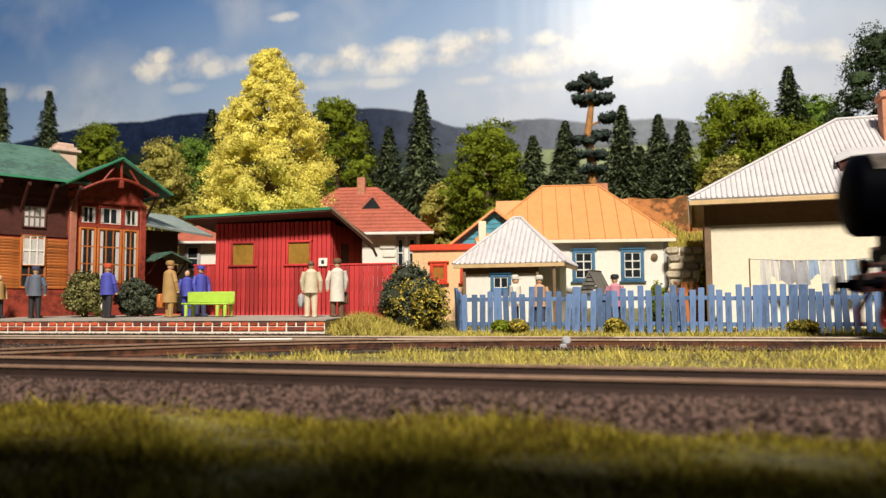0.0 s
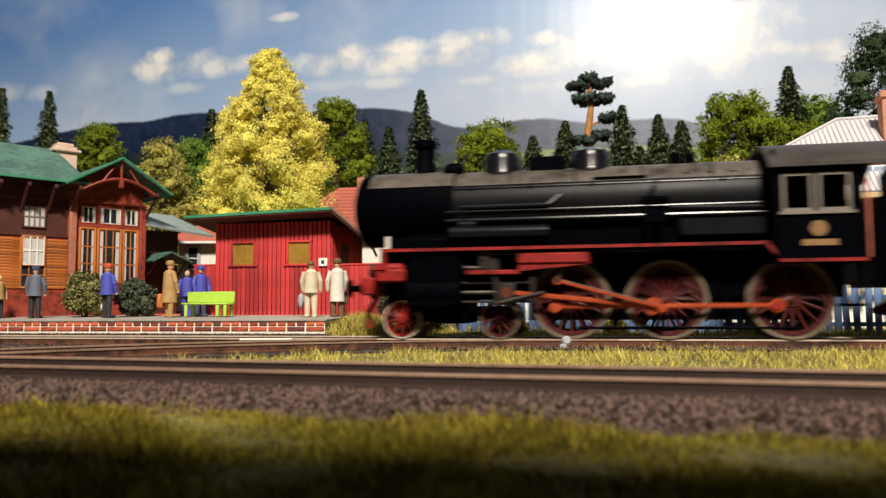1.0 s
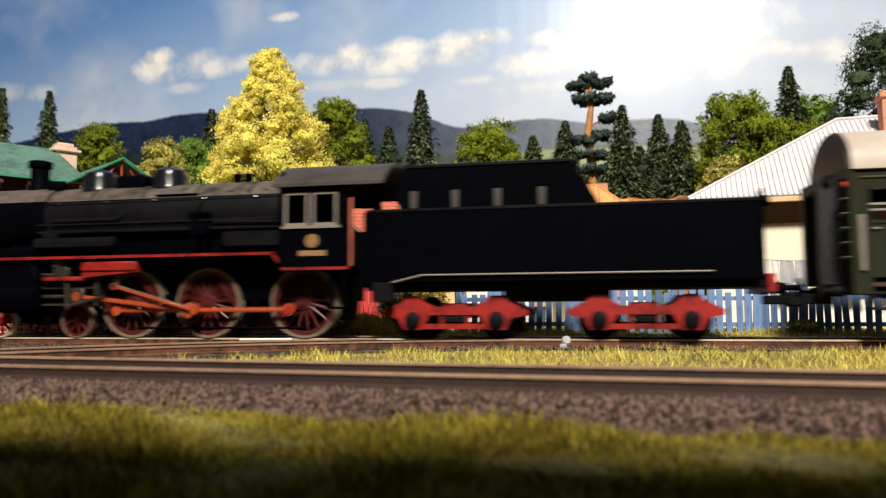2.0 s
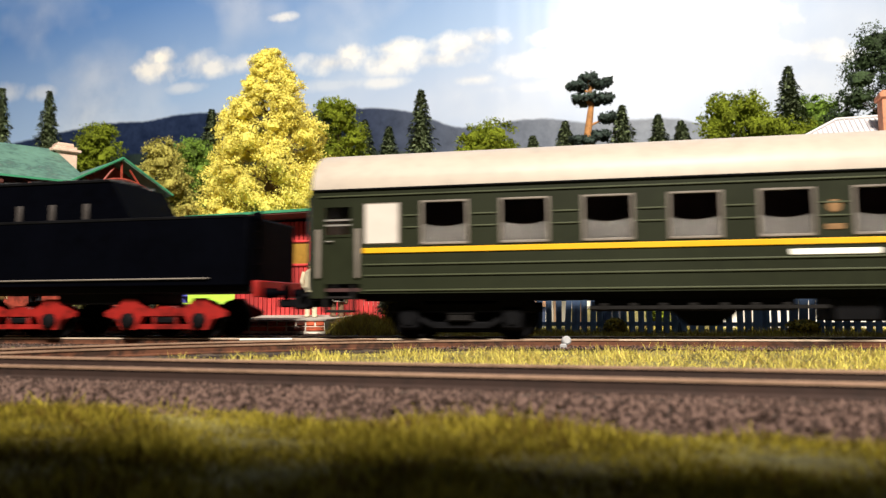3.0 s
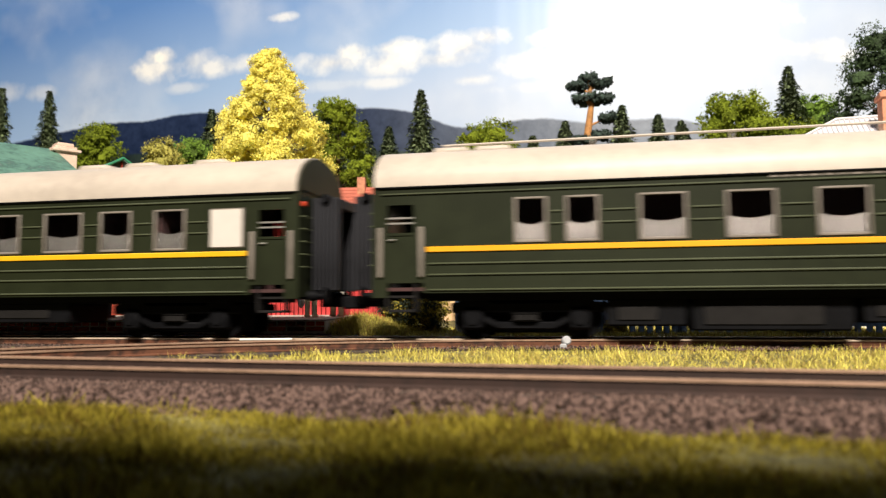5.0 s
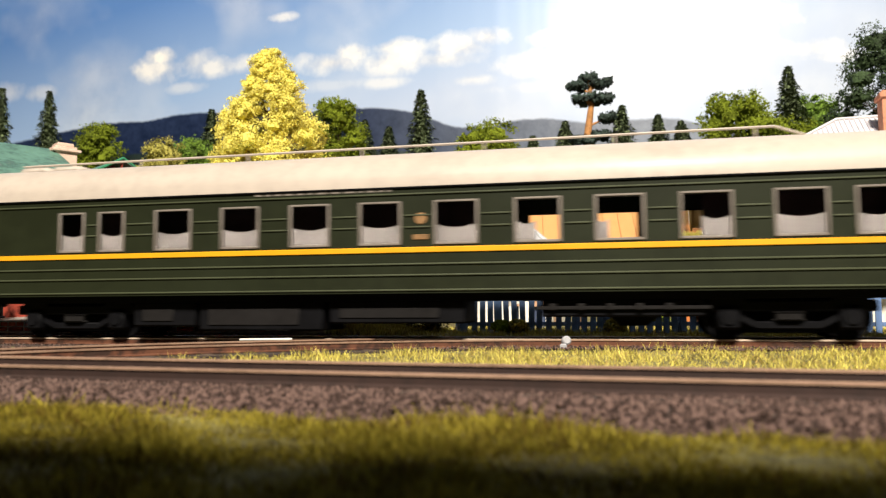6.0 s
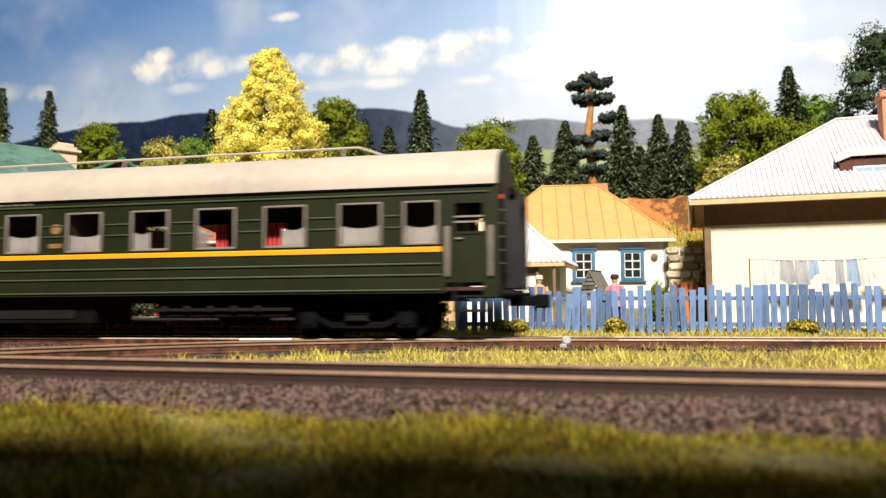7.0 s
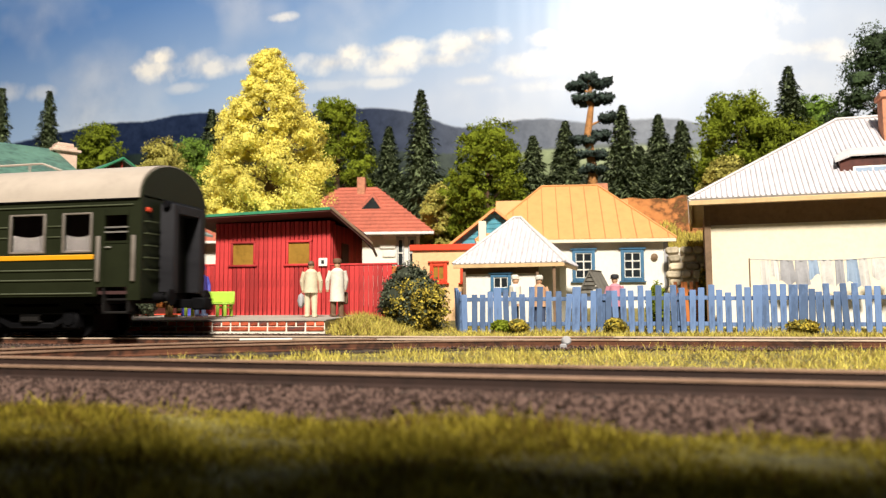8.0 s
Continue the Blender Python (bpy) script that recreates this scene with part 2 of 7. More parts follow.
def backdrop_material():
    """A printed photograph of summer sky, clouds and wooded hills, slightly glossy."""
    m = bpy.data.materials.new("printed_sky")
    m.use_nodes = True
    nt = m.node_tree
    b = nt.nodes["Principled BSDF"]
    tc = nt.nodes.new("ShaderNodeTexCoord")
    mp = nt.nodes.new("ShaderNodeMapping")
    mp.inputs["Scale"].default_value = (87, 87, 87)
    link(nt, tc, "Object", mp, 0)
    sep = nt.nodes.new("ShaderNodeSeparateXYZ")
    link(nt, mp, 0, sep, 0)
    x, z = sep.outputs[0], sep.outputs[2]
    big = node(nt, "ShaderNodeTexNoise", Scale=0.3, Detail=8.0, Roughness=0.6)
    link(nt, mp, 0, big, "Vector")
    wide = node(nt, "ShaderNodeTexNoise", Scale=0.07, Detail=4.0, Roughness=0.55)
    link(nt, mp, 0, wide, "Vector")
    nb = math_node(nt, "SUBTRACT", big.outputs[0], 0.5)
    # blue gradient
    g = math_node(nt, "MULTIPLY", math_node(nt, "SUBTRACT", z, 11), 1 / 22.0, True)
    g = math_node(nt, "SUBTRACT", g, math_node(nt, "MULTIPLY", math_node(nt, "ADD", x, 57), 0.0075), True)
    sky = ramp(nt, [(0.0, (0.47, 0.56, 0.74)), (0.25, (0.31, 0.45, 0.7)), (0.7, (0.105, 0.23, 0.53))])
    nt.links.new(g, sky.inputs[0])
    # clouds: soft ellipses with ragged edges (x, z, half width, half height, weight)
    mask = None
    for cx, cz, rx, rz, k in ((-39.6, 23.7, 1.7, .8, 1), (-40.4, 22.7, 2.9, 1.06, .9), (-36.2, 23.1, 1.7, .95, .6), (-34.2, 22.4, 2.5, .83, .75), (-30.3, 22.5, 2.7, .83, .7), (-27.7, 26.5, 1.6, .41, .7),
                              (-21.3, 22.7, 1.7, .9, .95), (-22.9, 22, 3.2, .91, .85), (-17, 22.9, 2.2, .79, 1), (-17.3, 21.7, 3.1, .99, .9), (-9.4, 23.2, 1.8, .87, 1), (-11.6, 22.5, 2.9, 1.07, 1),
                              (-12.9, 21.6, 3.4, .78, .8), (-10.5, 19.6, 1.9, .43, .6), (-18.3, 19.9, 2.1, .44, .55), (-6.4, 20.6, 2.3, .95, .9), (-4.2, 22.6, 1.4, .62, .85), (-.2, 21.4, 4.2, 1.59, 1),
                              (3.7, 21.7, 4.7, 1.85, 1.1), (8.5, 22.2, 4.2, 2.73, 1.2)) + (
                             (13.6, 20.5, 1.2, .53, .7), (16.2, 20.3, 2.2, .7, .75), (18.2, 19.6, 3.1, .57, .6), (-51.7, 21.2, 1.6, .71, .4), (-55.8, 21.7, 1.4, .89, .4), (-44.4, 19.1, 1.1, .37, .4),
                             (-22.4, 20, 4.6, .5, .3), (-37, 20.7, 1.7, .42, .4), (-3, 18.7, 5.4, .47, .35), (3.7, 18.7, 6.4, .64, .5)):
        dx = math_node(nt, "DIVIDE", math_node(nt, "SUBTRACT", x, cx), rx)
        dz = math_node(nt, "DIVIDE", math_node(nt, "SUBTRACT", z, cz), rz)
        d = math_node(nt, "SQRT", math_node(nt, "ADD", math_node(nt, "MULTIPLY", dx, dx), math_node(nt, "MULTIPLY", dz, dz)))
        e = math_node(nt, "SUBTRACT", 1.35, d)
        e = math_node(nt, "ADD", e, math_node(nt, "MULTIPLY", nb, 2.6))
        e = math_node(nt, "MULTIPLY", math_node(nt, "MULTIPLY", e, 1.0, True), k, True)
        mask = e if mask is None else math_node(nt, "MAXIMUM", mask, e)
    wisp = math_node(nt, "MULTIPLY", math_node(nt, "SUBTRACT", wide.outputs[0], 0.45), 1.6, True)
    mask = math_node(nt, "MAXIMUM", mask, wisp)
    cloud = ramp(nt, [(0.3, (0.5, 0.54, 0.64)), (0.55, (0.88, 0.87, 0.85))])
    link(nt, big, 0, cloud, 0)
    mix = nt.nodes.new("ShaderNodeMix")
    mix.data_type = "RGBA"
    nt.links.new(mask, mix.inputs[0])
    link(nt, sky, 0, mix, 6)
    link(nt, cloud, 0, mix, 7)
    # hills: ridge heights along x, from far to near; the wood's crowns roughen each ridge
    wood = node(nt, "ShaderNodeTexNoise", Scale=1.3, Detail=6.0, Roughness=0.7)
    link(nt, mp, 0, wood, "Vector")
    fx = math_node(nt, "DIVIDE", math_node(nt, "ADD", x, 100), 192.0)
    far = ((-100, 15.5), (-56.5, 16.5), (-49.8, 17.4), (-44.4, 18.0), (-40.9, 17.95), (-36.9, 18.4), (-27.6, 17.8), (-20.8, 17.95), (-17.3, 17.6), (-14.3, 16.7), (-12.4, 15.9), (-10, 15.6), (-7.7, 16.05),
           (-4.9, 16.1), (-.4, 15.5), (1.8, 15.6), (4.9, 15.6), (7, 15.1), (9.9, 14.3), (20.5, 13.3), (92, 12))
    near = ((-100, 14.2), (-56.5, 15.2), (-30, 14.6), (-20.3, 14.3), (-13.4, 13.6), (-9.1, 13.3), (-2, 13.7), (8, 13.4), (20, 12.5), (92, 12))
    field = ((-100, 8), (-11, 11), (-9.1, 12.6), (-5.4, 13.5), (-.9, 13.4), (2.7, 13.5), (7.4, 13), (11.9, 11.6), (30, 11), (92, 11))
    copse = ((-100, 9.4), (-30, 11.2), (-12, 11.8), (-9, 11.2), (-2, 11.3), (4, 11.0), (9, 11.2), (92, 10))
    last = mix.outputs[2]
    # the far ridge pales to the right, where haze lies on it
    haze = math_node(nt, "MULTIPLY", math_node(nt, "ADD", x, 22), 1 / 28.0, True)
    for ridge, rough, dark, pale in ((far, 0.35, ((0.007, 0.015, 0.045), (0.02, 0.034, 0.085)), ((0.12, 0.15, 0.21), (0.2, 0.235, 0.3))), (near, 0.7, ((0.008, 0.016, 0.018), (0.025, 0.04, 0.035)), ((0.09, 0.12, 0.12), (0.16, 0.2, 0.17))),
                                     (field, 0.15, ((0.2, 0.26, 0.12), (0.3, 0.36, 0.19)), ((0.24, 0.3, 0.15), (0.36, 0.43, 0.24))), (copse, 1.5, ((0.012, 0.02, 0.012), (0.035, 0.055, 0.025)), ((0.012, 0.02, 0.012), (0.035, 0.055, 0.025)))):
        top = nt.nodes.new("ShaderNodeFloatCurve")
        pts = top.mapping.curves[0].points
        for i, (px, pz) in enumerate(ridge):
            spot = ((px + 100) / 192.0, pz / 30.0)
            if i in (0, len(ridge) - 1):
                pts[0 if i == 0 else len(pts) - 1].location = spot
            else:
                pts.new(*spot)
        top.mapping.update()
        nt.links.new(fx, top.inputs["Value"])
        h = math_node(nt, "MULTIPLY", top.outputs[0], 30.0)
        h = math_node(nt, "ADD", h, math_node(nt, "MULTIPLY", math_node(nt, "SUBTRACT", wood.outputs[0], 0.5), rough))
        inside = math_node(nt, "MULTIPLY", math_node(nt, "SUBTRACT", h, z), 5.0, True)
        shades = []
        for lo, hi in (dark, pale):
            c = ramp(nt, [(0.35, lo), (0.65, hi)])
            link(nt, wood, 0, c, 0)
            shades.append(c)
        tone = nt.nodes.new("ShaderNodeMix")
        tone.data_type = "RGBA"
        nt.links.new(haze, tone.inputs[0])
        link(nt, shades[0], 0, tone, 6)
        link(nt, shades[1], 0, tone, 7)
        mx = nt.nodes.new("ShaderNodeMix")
        mx.data_type = "RGBA"
        nt.links.new(inside, mx.inputs[0])
        nt.links.new(last, mx.inputs[6])
        nt.links.new(tone.outputs[2], mx.inputs[7])
        last = mx.outputs[2]
    # upright ripples of the hung sheet
    across = nt.nodes.new("ShaderNodeCombineXYZ")
    nt.links.new(x, across.inputs[0])
    ripple = node(nt, "ShaderNodeTexNoise", Scale=0.28, Detail=2.0, Roughness=0.5)
    link(nt, across, 0, ripple, "Vector")
    fold = node(nt, "ShaderNodeBump", Strength=0.5, Distance=0.1 * K)
    link(nt, ripple, 0, fold, "Height")
    link(nt, fold, 0, b, "Normal")
    nt.links.new(last, b.inputs["Base Color"])
    b.inputs["Roughness"].default_value = 0.34
    b.inputs["Specular IOR Level"].default_value = 0.42
    return m


# ---- mesh helpers ----
class Shape:
    """Collects simple solids, in full-size metres, into one mesh."""

    def __init__(self):
        self.v, self.f, self.m, self.mi = [], [], [], 0

    def add(self, vs, fs, at=None):
        o = len(self.v)
        self.v += [tuple(at @ Vector(p)) for p in vs] if at else [tuple(p) for p in vs]
        self.f += [tuple(i + o for i in q) for q in fs]
        self.m += [self.mi] * len(fs)
        return self

    def mat(self, i):
        self.mi = i
        return self

    def box(self, x0, x1, y0, y1, z0, z1, c=0.0, at=None):
        x0, x1, y0, y1, z0, z1 = min(x0, x1), max(x0, x1), min(y0, y1), max(y0, y1), min(z0, z1), max(z0, z1)
        if c <= 0:
            vs = [(x, y, z) for z in (z0, z1) for y in (y0, y1) for x in (x0, x1)]
            fs = [(0, 2, 3, 1), (4, 5, 7, 6), (0, 1, 5, 4), (2, 6, 7, 3), (0, 4, 6, 2), (1, 3, 7, 5)]
            return self.add(vs, fs, at)
        c = min(c, 0.45 * min(x1 - x0, y1 - y0, z1 - z0))
        bm = bmesh.new()
        bmesh.ops.create_cube(bm, size=1)
        for v in bm.verts:
            v.co = (x0 + (v.co.x + .5) * (x1 - x0), y0 + (v.co.y + .5) * (y1 - y0), z0 + (v.co.z + .5) * (z1 - z0))
        bmesh.ops.bevel(bm, geom=bm.edges[:], offset=c, segments=1, affect="EDGES")
        bm.verts.index_update()
        self.add([v.co[:] for v in bm.verts], [tuple(v.index for v in f.verts) for f in bm.faces], at)
        bm.free()
        return self

    def cyl(self, a, b, r0, r1=None, n=16, at=None, cap=True):
        r1 = r0 if r1 is None else r1
        a, b = Vector(a), Vector(b)
        q = (b - a).to_track_quat("Z", "Y").to_matrix()
        vs, fs = [], []
        for p, r in ((a, r0), (b, r1)):
            for i in range(n):
                t = 2 * math.pi * i / n
                vs.append(p + q @ Vector((r * math.cos(t), r * math.sin(t), 0)))
        for i in range(n):
            j = (i + 1) % n
            fs.append((i, j, n + j, n + i))
        if cap:
            fs += [tuple(range(n - 1, -1, -1)), tuple(range(n, 2 * n))]
        return self.add(vs, fs, at)

    def lathe(self, prof, a, axis, n=24, at=None):
        """prof: (distance along axis, radius)."""
        a, ax = Vector(a), Vector(axis).normalized()
        q = ax.to_track_quat("Z", "Y").to_matrix()
        vs, fs = [], []
        for d, r in prof:
            for i in range(n):
                t = 2 * math.pi * i / n
                vs.append(a + q @ Vector((r * math.cos(t), r * math.sin(t), d)))
        for k in range(len(prof) - 1):
            for i in range(n):
                j = (i + 1) % n
                fs.append((k * n + i, k * n + j, (k + 1) * n + j, (k + 1) * n + i))
        fs += [tuple(range(n - 1, -1, -1)), tuple(range((len(prof) - 1) * n, len(prof) * n))]
        return self.add(vs, fs, at)

    def ring(self, c, axis, r0, r1, w, n=28, at=None):
        """A flat ring of inner radius r0, outer r1 and width w."""
        c, ax = Vector(c), Vector(axis).normalized()
        q = ax.to_track_quat("Z", "Y").to_matrix()
        vs, fs = [], []
        for d, r in ((-w / 2, r0), (-w / 2, r1), (w / 2, r1), (w / 2, r0)):
            for i in range(n):
                t = 2 * math.pi * i / n
                vs.append(c + q @ Vector((r * math.cos(t), r * math.sin(t), d)))
        for k in range(4):
            for i in range(n):
                j = (i + 1) % n
                k2 = (k + 1) % 4
                fs.append((k * n + i, k * n + j, k2 * n + j, k2 * n + i))
        return self.add(vs, fs, at)

    def ball(self, c, r, n=10, at=None):
        rx, ry, rz = (r, r, r) if isinstance(r, (int, float)) else r
        vs, fs = [(c[0], c[1], c[2] - rz)], []
        rows = max(n // 2, 3)
        for k in range(1, rows):
            p = math.pi * k / rows
            for i in range(n):
                t = 2 * math.pi * i / n
                vs.append((c[0] + rx * math.sin(p) * math.cos(t), c[1] + ry * math.sin(p) * math.sin(t), c[2] - rz * math.cos(p)))
        vs.append((c[0], c[1], c[2] + rz))
        top = len(vs) - 1
        for i in range(n):
            j = (i + 1) % n
            fs.append((0, 1 + j, 1 + i))
            for k in range(rows - 2):
                fs.append((1 + k * n + i, 1 + k * n + j, 1 + (k + 1) * n + j, 1 + (k + 1) * n + i))
            fs.append((1 + (rows - 2) * n + i, 1 + (rows - 2) * n + j, top))
        return self.add(vs, fs, at)

    def prism(self, pts, y0, y1, plane="xz", at=None):
        """pts: outline in the plane, counter-clockwise; pulled from y0 to y1 along the third axis."""
        n = len(pts)
        put = {"xz": lambda p, d: (p[0], d, p[1]), "xy": lambda p, d: (p[0], p[1], d), "yz": lambda p, d: (d, p[0], p[1])}[plane]
        vs = [put(p, y0) for p in pts] + [put(p, y1) for p in pts]
        fs = [tuple(range(n)), tuple(range(2 * n - 1, n - 1, -1))] + [((i + 1) % n, i, n + i, n + (i + 1) % n) for i in range(n)]
        return self.add(vs, fs, at)

    def slab(self, quad, t, at=None):
        """A plate over 3 or 4 corner points, t thick, below them."""
        q = [Vector(p) for p in quad]
        nrm = (q[1] - q[0]).cross(q[2] - q[0]).normalized() * t
        n = len(q)
        vs = q + [p - nrm for p in q]
        fs = [tuple(range(n)), tuple(range(2 * n - 1, n - 1, -1))] + [((i + 1) % n, i, n + i, n + (i + 1) % n) for i in range(n)]
        return self.add(vs, fs, at)

    def tube(self, path, r, n=6, at=None):
        for a, b in zip(path, path[1:]):
            self.cyl(a, b, r, r, n, at)
        return self

    def soup(self, verts, faces):
        """verts: array, faces: array of indices."""
        o = len(self.v)
        self.v += verts.tolist()
        self.f += (faces + o).tolist()
        self.m += [self.mi] * len(faces)
        return self

    def mesh(self, name, materials, smooth=40):
        me = bpy.data.meshes.new(name)
        me.from_pydata([(x * K, y * K, z * K) for x, y, z in self.v], [], self.f)
        for mt in (materials if isinstance(materials, (list, tuple)) else [materials]):
            me.materials.append(mt)
        me.polygons.foreach_set("material_index", self.m)
        if smooth:
            me.shade_smooth()
            me.set_sharp_from_angle(angle=radians(smooth))
        me.update()
        return me


def thing(name, x, y, z, rz=0, label="", category="", group="", kind=""):
    ob = new(name)
    ob.empty_display_size = 0.005
    ob.matrix_basis = pose(x * K, y * K, z * K, 0, 0, rz)
    return tagged(ob, label, category, group, kind)


def part(name, shape, material, parent, label="", smooth=40, kind=""):
    me = shape if isinstance(shape, bpy.types.Mesh) else shape.mesh(name, material, smooth)
    ob = new(name, me)
    ob.parent = parent
    return tagged(ob, label, kind=kind)


def solid(name, shape, material, at=(0, 0, 0), rz=0, label="", category="", group="", kind="", smooth=40):
    ob = new(name, shape.mesh(name, material, smooth))
    ob.matrix_basis = pose(at[0] * K, at[1] * K, at[2] * K, 0, 0, rz)
    return tagged(ob, label, category, group, kind)


def place(ob, x, y, z, rz=0):
    ob.matrix_basis = pose(x * K, y * K, z * K, 0, 0, rz)
    return ob


# ---- ground, room, backdrop ----
rng = np.random.default_rng(7)
PROFILE_Y = (-12, 0, 3, 6.5, 7.5, 11, 12, 16, 20, 22, 24, 30, 33, 36.5, 45, 62, 70)
PROFILE_Z = (-0.5, -0.47, -0.42, -0.34, -0.34, -0.36, -0.3, -0.21, -0.2, -0.08, 0.0, 0.25, 1.3, 4.6, 6.0, 7.0, 7.2)


def ground_z(x, y):
    back = np.clip((-5.0 - x) / 3.0, 0, 1) * np.clip((y - 28) / 2.0, 0, 1)   # the hill starts farther back behind the shed
    z = np.interp(y - 4.5 * back, PROFILE_Y, PROFILE_Z)
    z = z + 0.05 * np.sin(x * 0.9 + y * 0.7) * np.clip((y - 22) / 6, 0, 1) - 0.03 * np.sin(x * 1.7) * (y < 6)
    # the bank behind the platform's end
    return z + 0.5 * np.exp(-((x + 7.1) / 0.8) ** 2 - ((y - 21.9) / 1.5) ** 2)


def setting():
    xs = np.concatenate([np.arange(-98, -26, 2.0), np.arange(-26, 14, 0.4), np.arange(14, 92, 2.0)])
    ys = np.concatenate([np.arange(-12, 36, 0.4), np.arange(36, 66, 1.0)])
    gx, gy = np.meshgrid(xs, ys)
    gz = ground_z(gx, gy)
    n = len(xs)
    s = Shape()
    idx = np.arange(len(xs) * len(ys)).reshape(len(ys), n)
    q = np.stack([idx[:-1, :-1], idx[:-1, 1:], idx[1:, 1:], idx[1:, :-1]], -1).reshape(-1, 4)
    s.soup(np.stack([gx, gy, gz], -1).reshape(-1, 3), q)
    solid("ground", s, M["soil"], label="olive scatter-covered layout ground", category="ground", kind="structure", smooth=60)
    # steep earth bank behind the houses
    bank = Shape()
    xs2, k = np.arange(-1, 6.6, 0.25), 8
    pts = []
    for i in range(k + 1):
        for x in xs2:
            t = i / k
            pts.append((x, 33.4 + 2.4 * t, 1.9 + 3.7 * t + 0.22 * noise.noise((x * 1.3, t * 5, 2))))
    idx = np.arange(len(pts)).reshape(k + 1, len(xs2))
    bank.soup(np.array(pts), np.stack([idx[:-1, :-1], idx[:-1, 1:], idx[1:, 1:], idx[1:, :-1]], -1).reshape(-1, 4))
    solid("ground_bank", bank, M["slope"], label="rust-brown earth bank behind the houses", category="ground", kind="structure", smooth=60)
    solid("backdrop", Shape().box(-100, 92, 62, 62.5, -2, 60), backdrop_material(), label="printed backdrop of blue sky, clouds and wooded hills", category="backdrop", kind="structure", smooth=0)
    solid("baseboard", Shape().box(-98, 90, -11.5, 62, -4, -0.75), M["board"], label="dark wooden layout baseboard", category="baseboard", kind="structure", smooth=0)
    # the room round the layout
    for nm, b in (("floor", (-170, 170, -200, 110, -80, -78)), ("ceiling", (-170, 170, -200, 110, 130, 132)), ("wall_north", (-170, 170, 108, 110, -78, 130)),
                  ("wall_south", (-170, 170, -200, -198, -78, 130)), ("wall_west", (-172, -170, -200, 110, -78, 130)), ("wall_east", (170, 172, -200, 110, -78, 130))):
        solid(nm, Shape().box(*b), M["room"], label="plain grey room " + nm.split("_")[0], category=nm.split("_")[0], kind="structure", smooth=0)


def blades(name, n, area, tall, material, wide=0.022, label="", keep=None, clump=0.5):
    """Static grass: upright tapering fibres over a rectangle."""
    x0, x1, y0, y1 = area
    x, y = rng.uniform(x0, x1, n), rng.uniform(y0, y1, n)
    if keep is not None:
        k = keep(x, y)
        x, y = x[k], y[k]
    n = len(x)
    patch = 0.5 + 0.5 * np.sin(x * 2.1 + 1.3 * np.sin(y * 1.9)) * np.sin(y * 2.7 + x)
    h = rng.uniform(tall[0], tall[1], n) * (1 - clump + clump * 1.6 * patch)
    z = ground_z(x, y) - 0.02
    a = rng.uniform(0, math.pi, n)
    lean, la = rng.uniform(0, 1.3, n) * h, rng.uniform(0, 2 * math.pi, n)
    dx, dy = np.cos(a) * wide / 2, np.sin(a) * wide / 2
    tip = np.stack([x + lean * np.cos(la), y + lean * np.sin(la), z + h], -1)
    v = np.stack([np.stack([x - dx, y - dy, z], -1), np.stack([x + dx, y + dy, z], -1), tip], 1).reshape(-1, 3)
    return solid(name, Shape().soup(v, np.arange(3 * n).reshape(-1, 3)), material, label=label, category="grass", kind="stuff", smooth=0)


FRONT = (-2.0, 9.2, -5.1)        # the near track: a point on its middle and its turn


def front_local(x, y):
    c, s = math.cos(radians(-FRONT[2])), math.sin(radians(-FRONT[2]))
    u, w = x - FRONT[0], y - FRONT[1]
    return u * c - w * s, u * s + w * c


def stones(n, area, size, zf):
    """Angular stones, each a dented octahedron."""
    x, y = rng.uniform(area[0], area[1], n), rng.uniform(area[2], area[3], n)
    base = np.array([(1, 0, 0), (-1, 0, 0), (0, 1, 0), (0, -1, 0), (0, 0, 1), (0, 0, -1)], float)
    tri = np.array([(0, 2, 4), (2, 1, 4), (1, 3, 4), (3, 0, 4), (2, 0, 5), (1, 2, 5), (3, 1, 5), (0, 3, 5)])
    r = rng.uniform(size[0], size[1], (n, 1, 1)) * rng.uniform(0.6, 1.25, (n, 6, 1))
    a = rng.uniform(0, 6.28, n)
    b = rng.uniform(-0.7, 0.7, n)
    rot = np.zeros((n, 3, 3))
    rot[:, 0, 0], rot[:, 0, 1], rot[:, 1, 0], rot[:, 1, 1], rot[:, 2, 2] = np.cos(a), -np.sin(a), np.sin(a), np.cos(a), 1
    tilt = np.zeros((n, 3, 3))
    tilt[:, 0, 0], tilt[:, 0, 2], tilt[:, 2, 0], tilt[:, 2, 2], tilt[:, 1, 1] = np.cos(b), np.sin(b), -np.sin(b), np.cos(b), 1
    v = np.einsum("nij,njk,nlk->nli", rot, tilt, base[None] * r)
    v += np.stack([x, y, zf(x, y)], -1)[:, None, :]
    f = (tri[None] + 6 * np.arange(n)[:, None, None]).reshape(-1, 3)
    return Shape().soup(v.reshape(-1, 3), f)


RAIL = [(-0.07, -0.17), (0.07, -0.17), (0.07, -0.155), (0.018, -0.13), (0.018, -0.045), (0.036, -0.03), (0.036, -0.006), (-0.036, -0.006), (-0.036, -0.03), (-0.018, -0.045), (-0.018, -0.13), (-0.07, -0.155)]


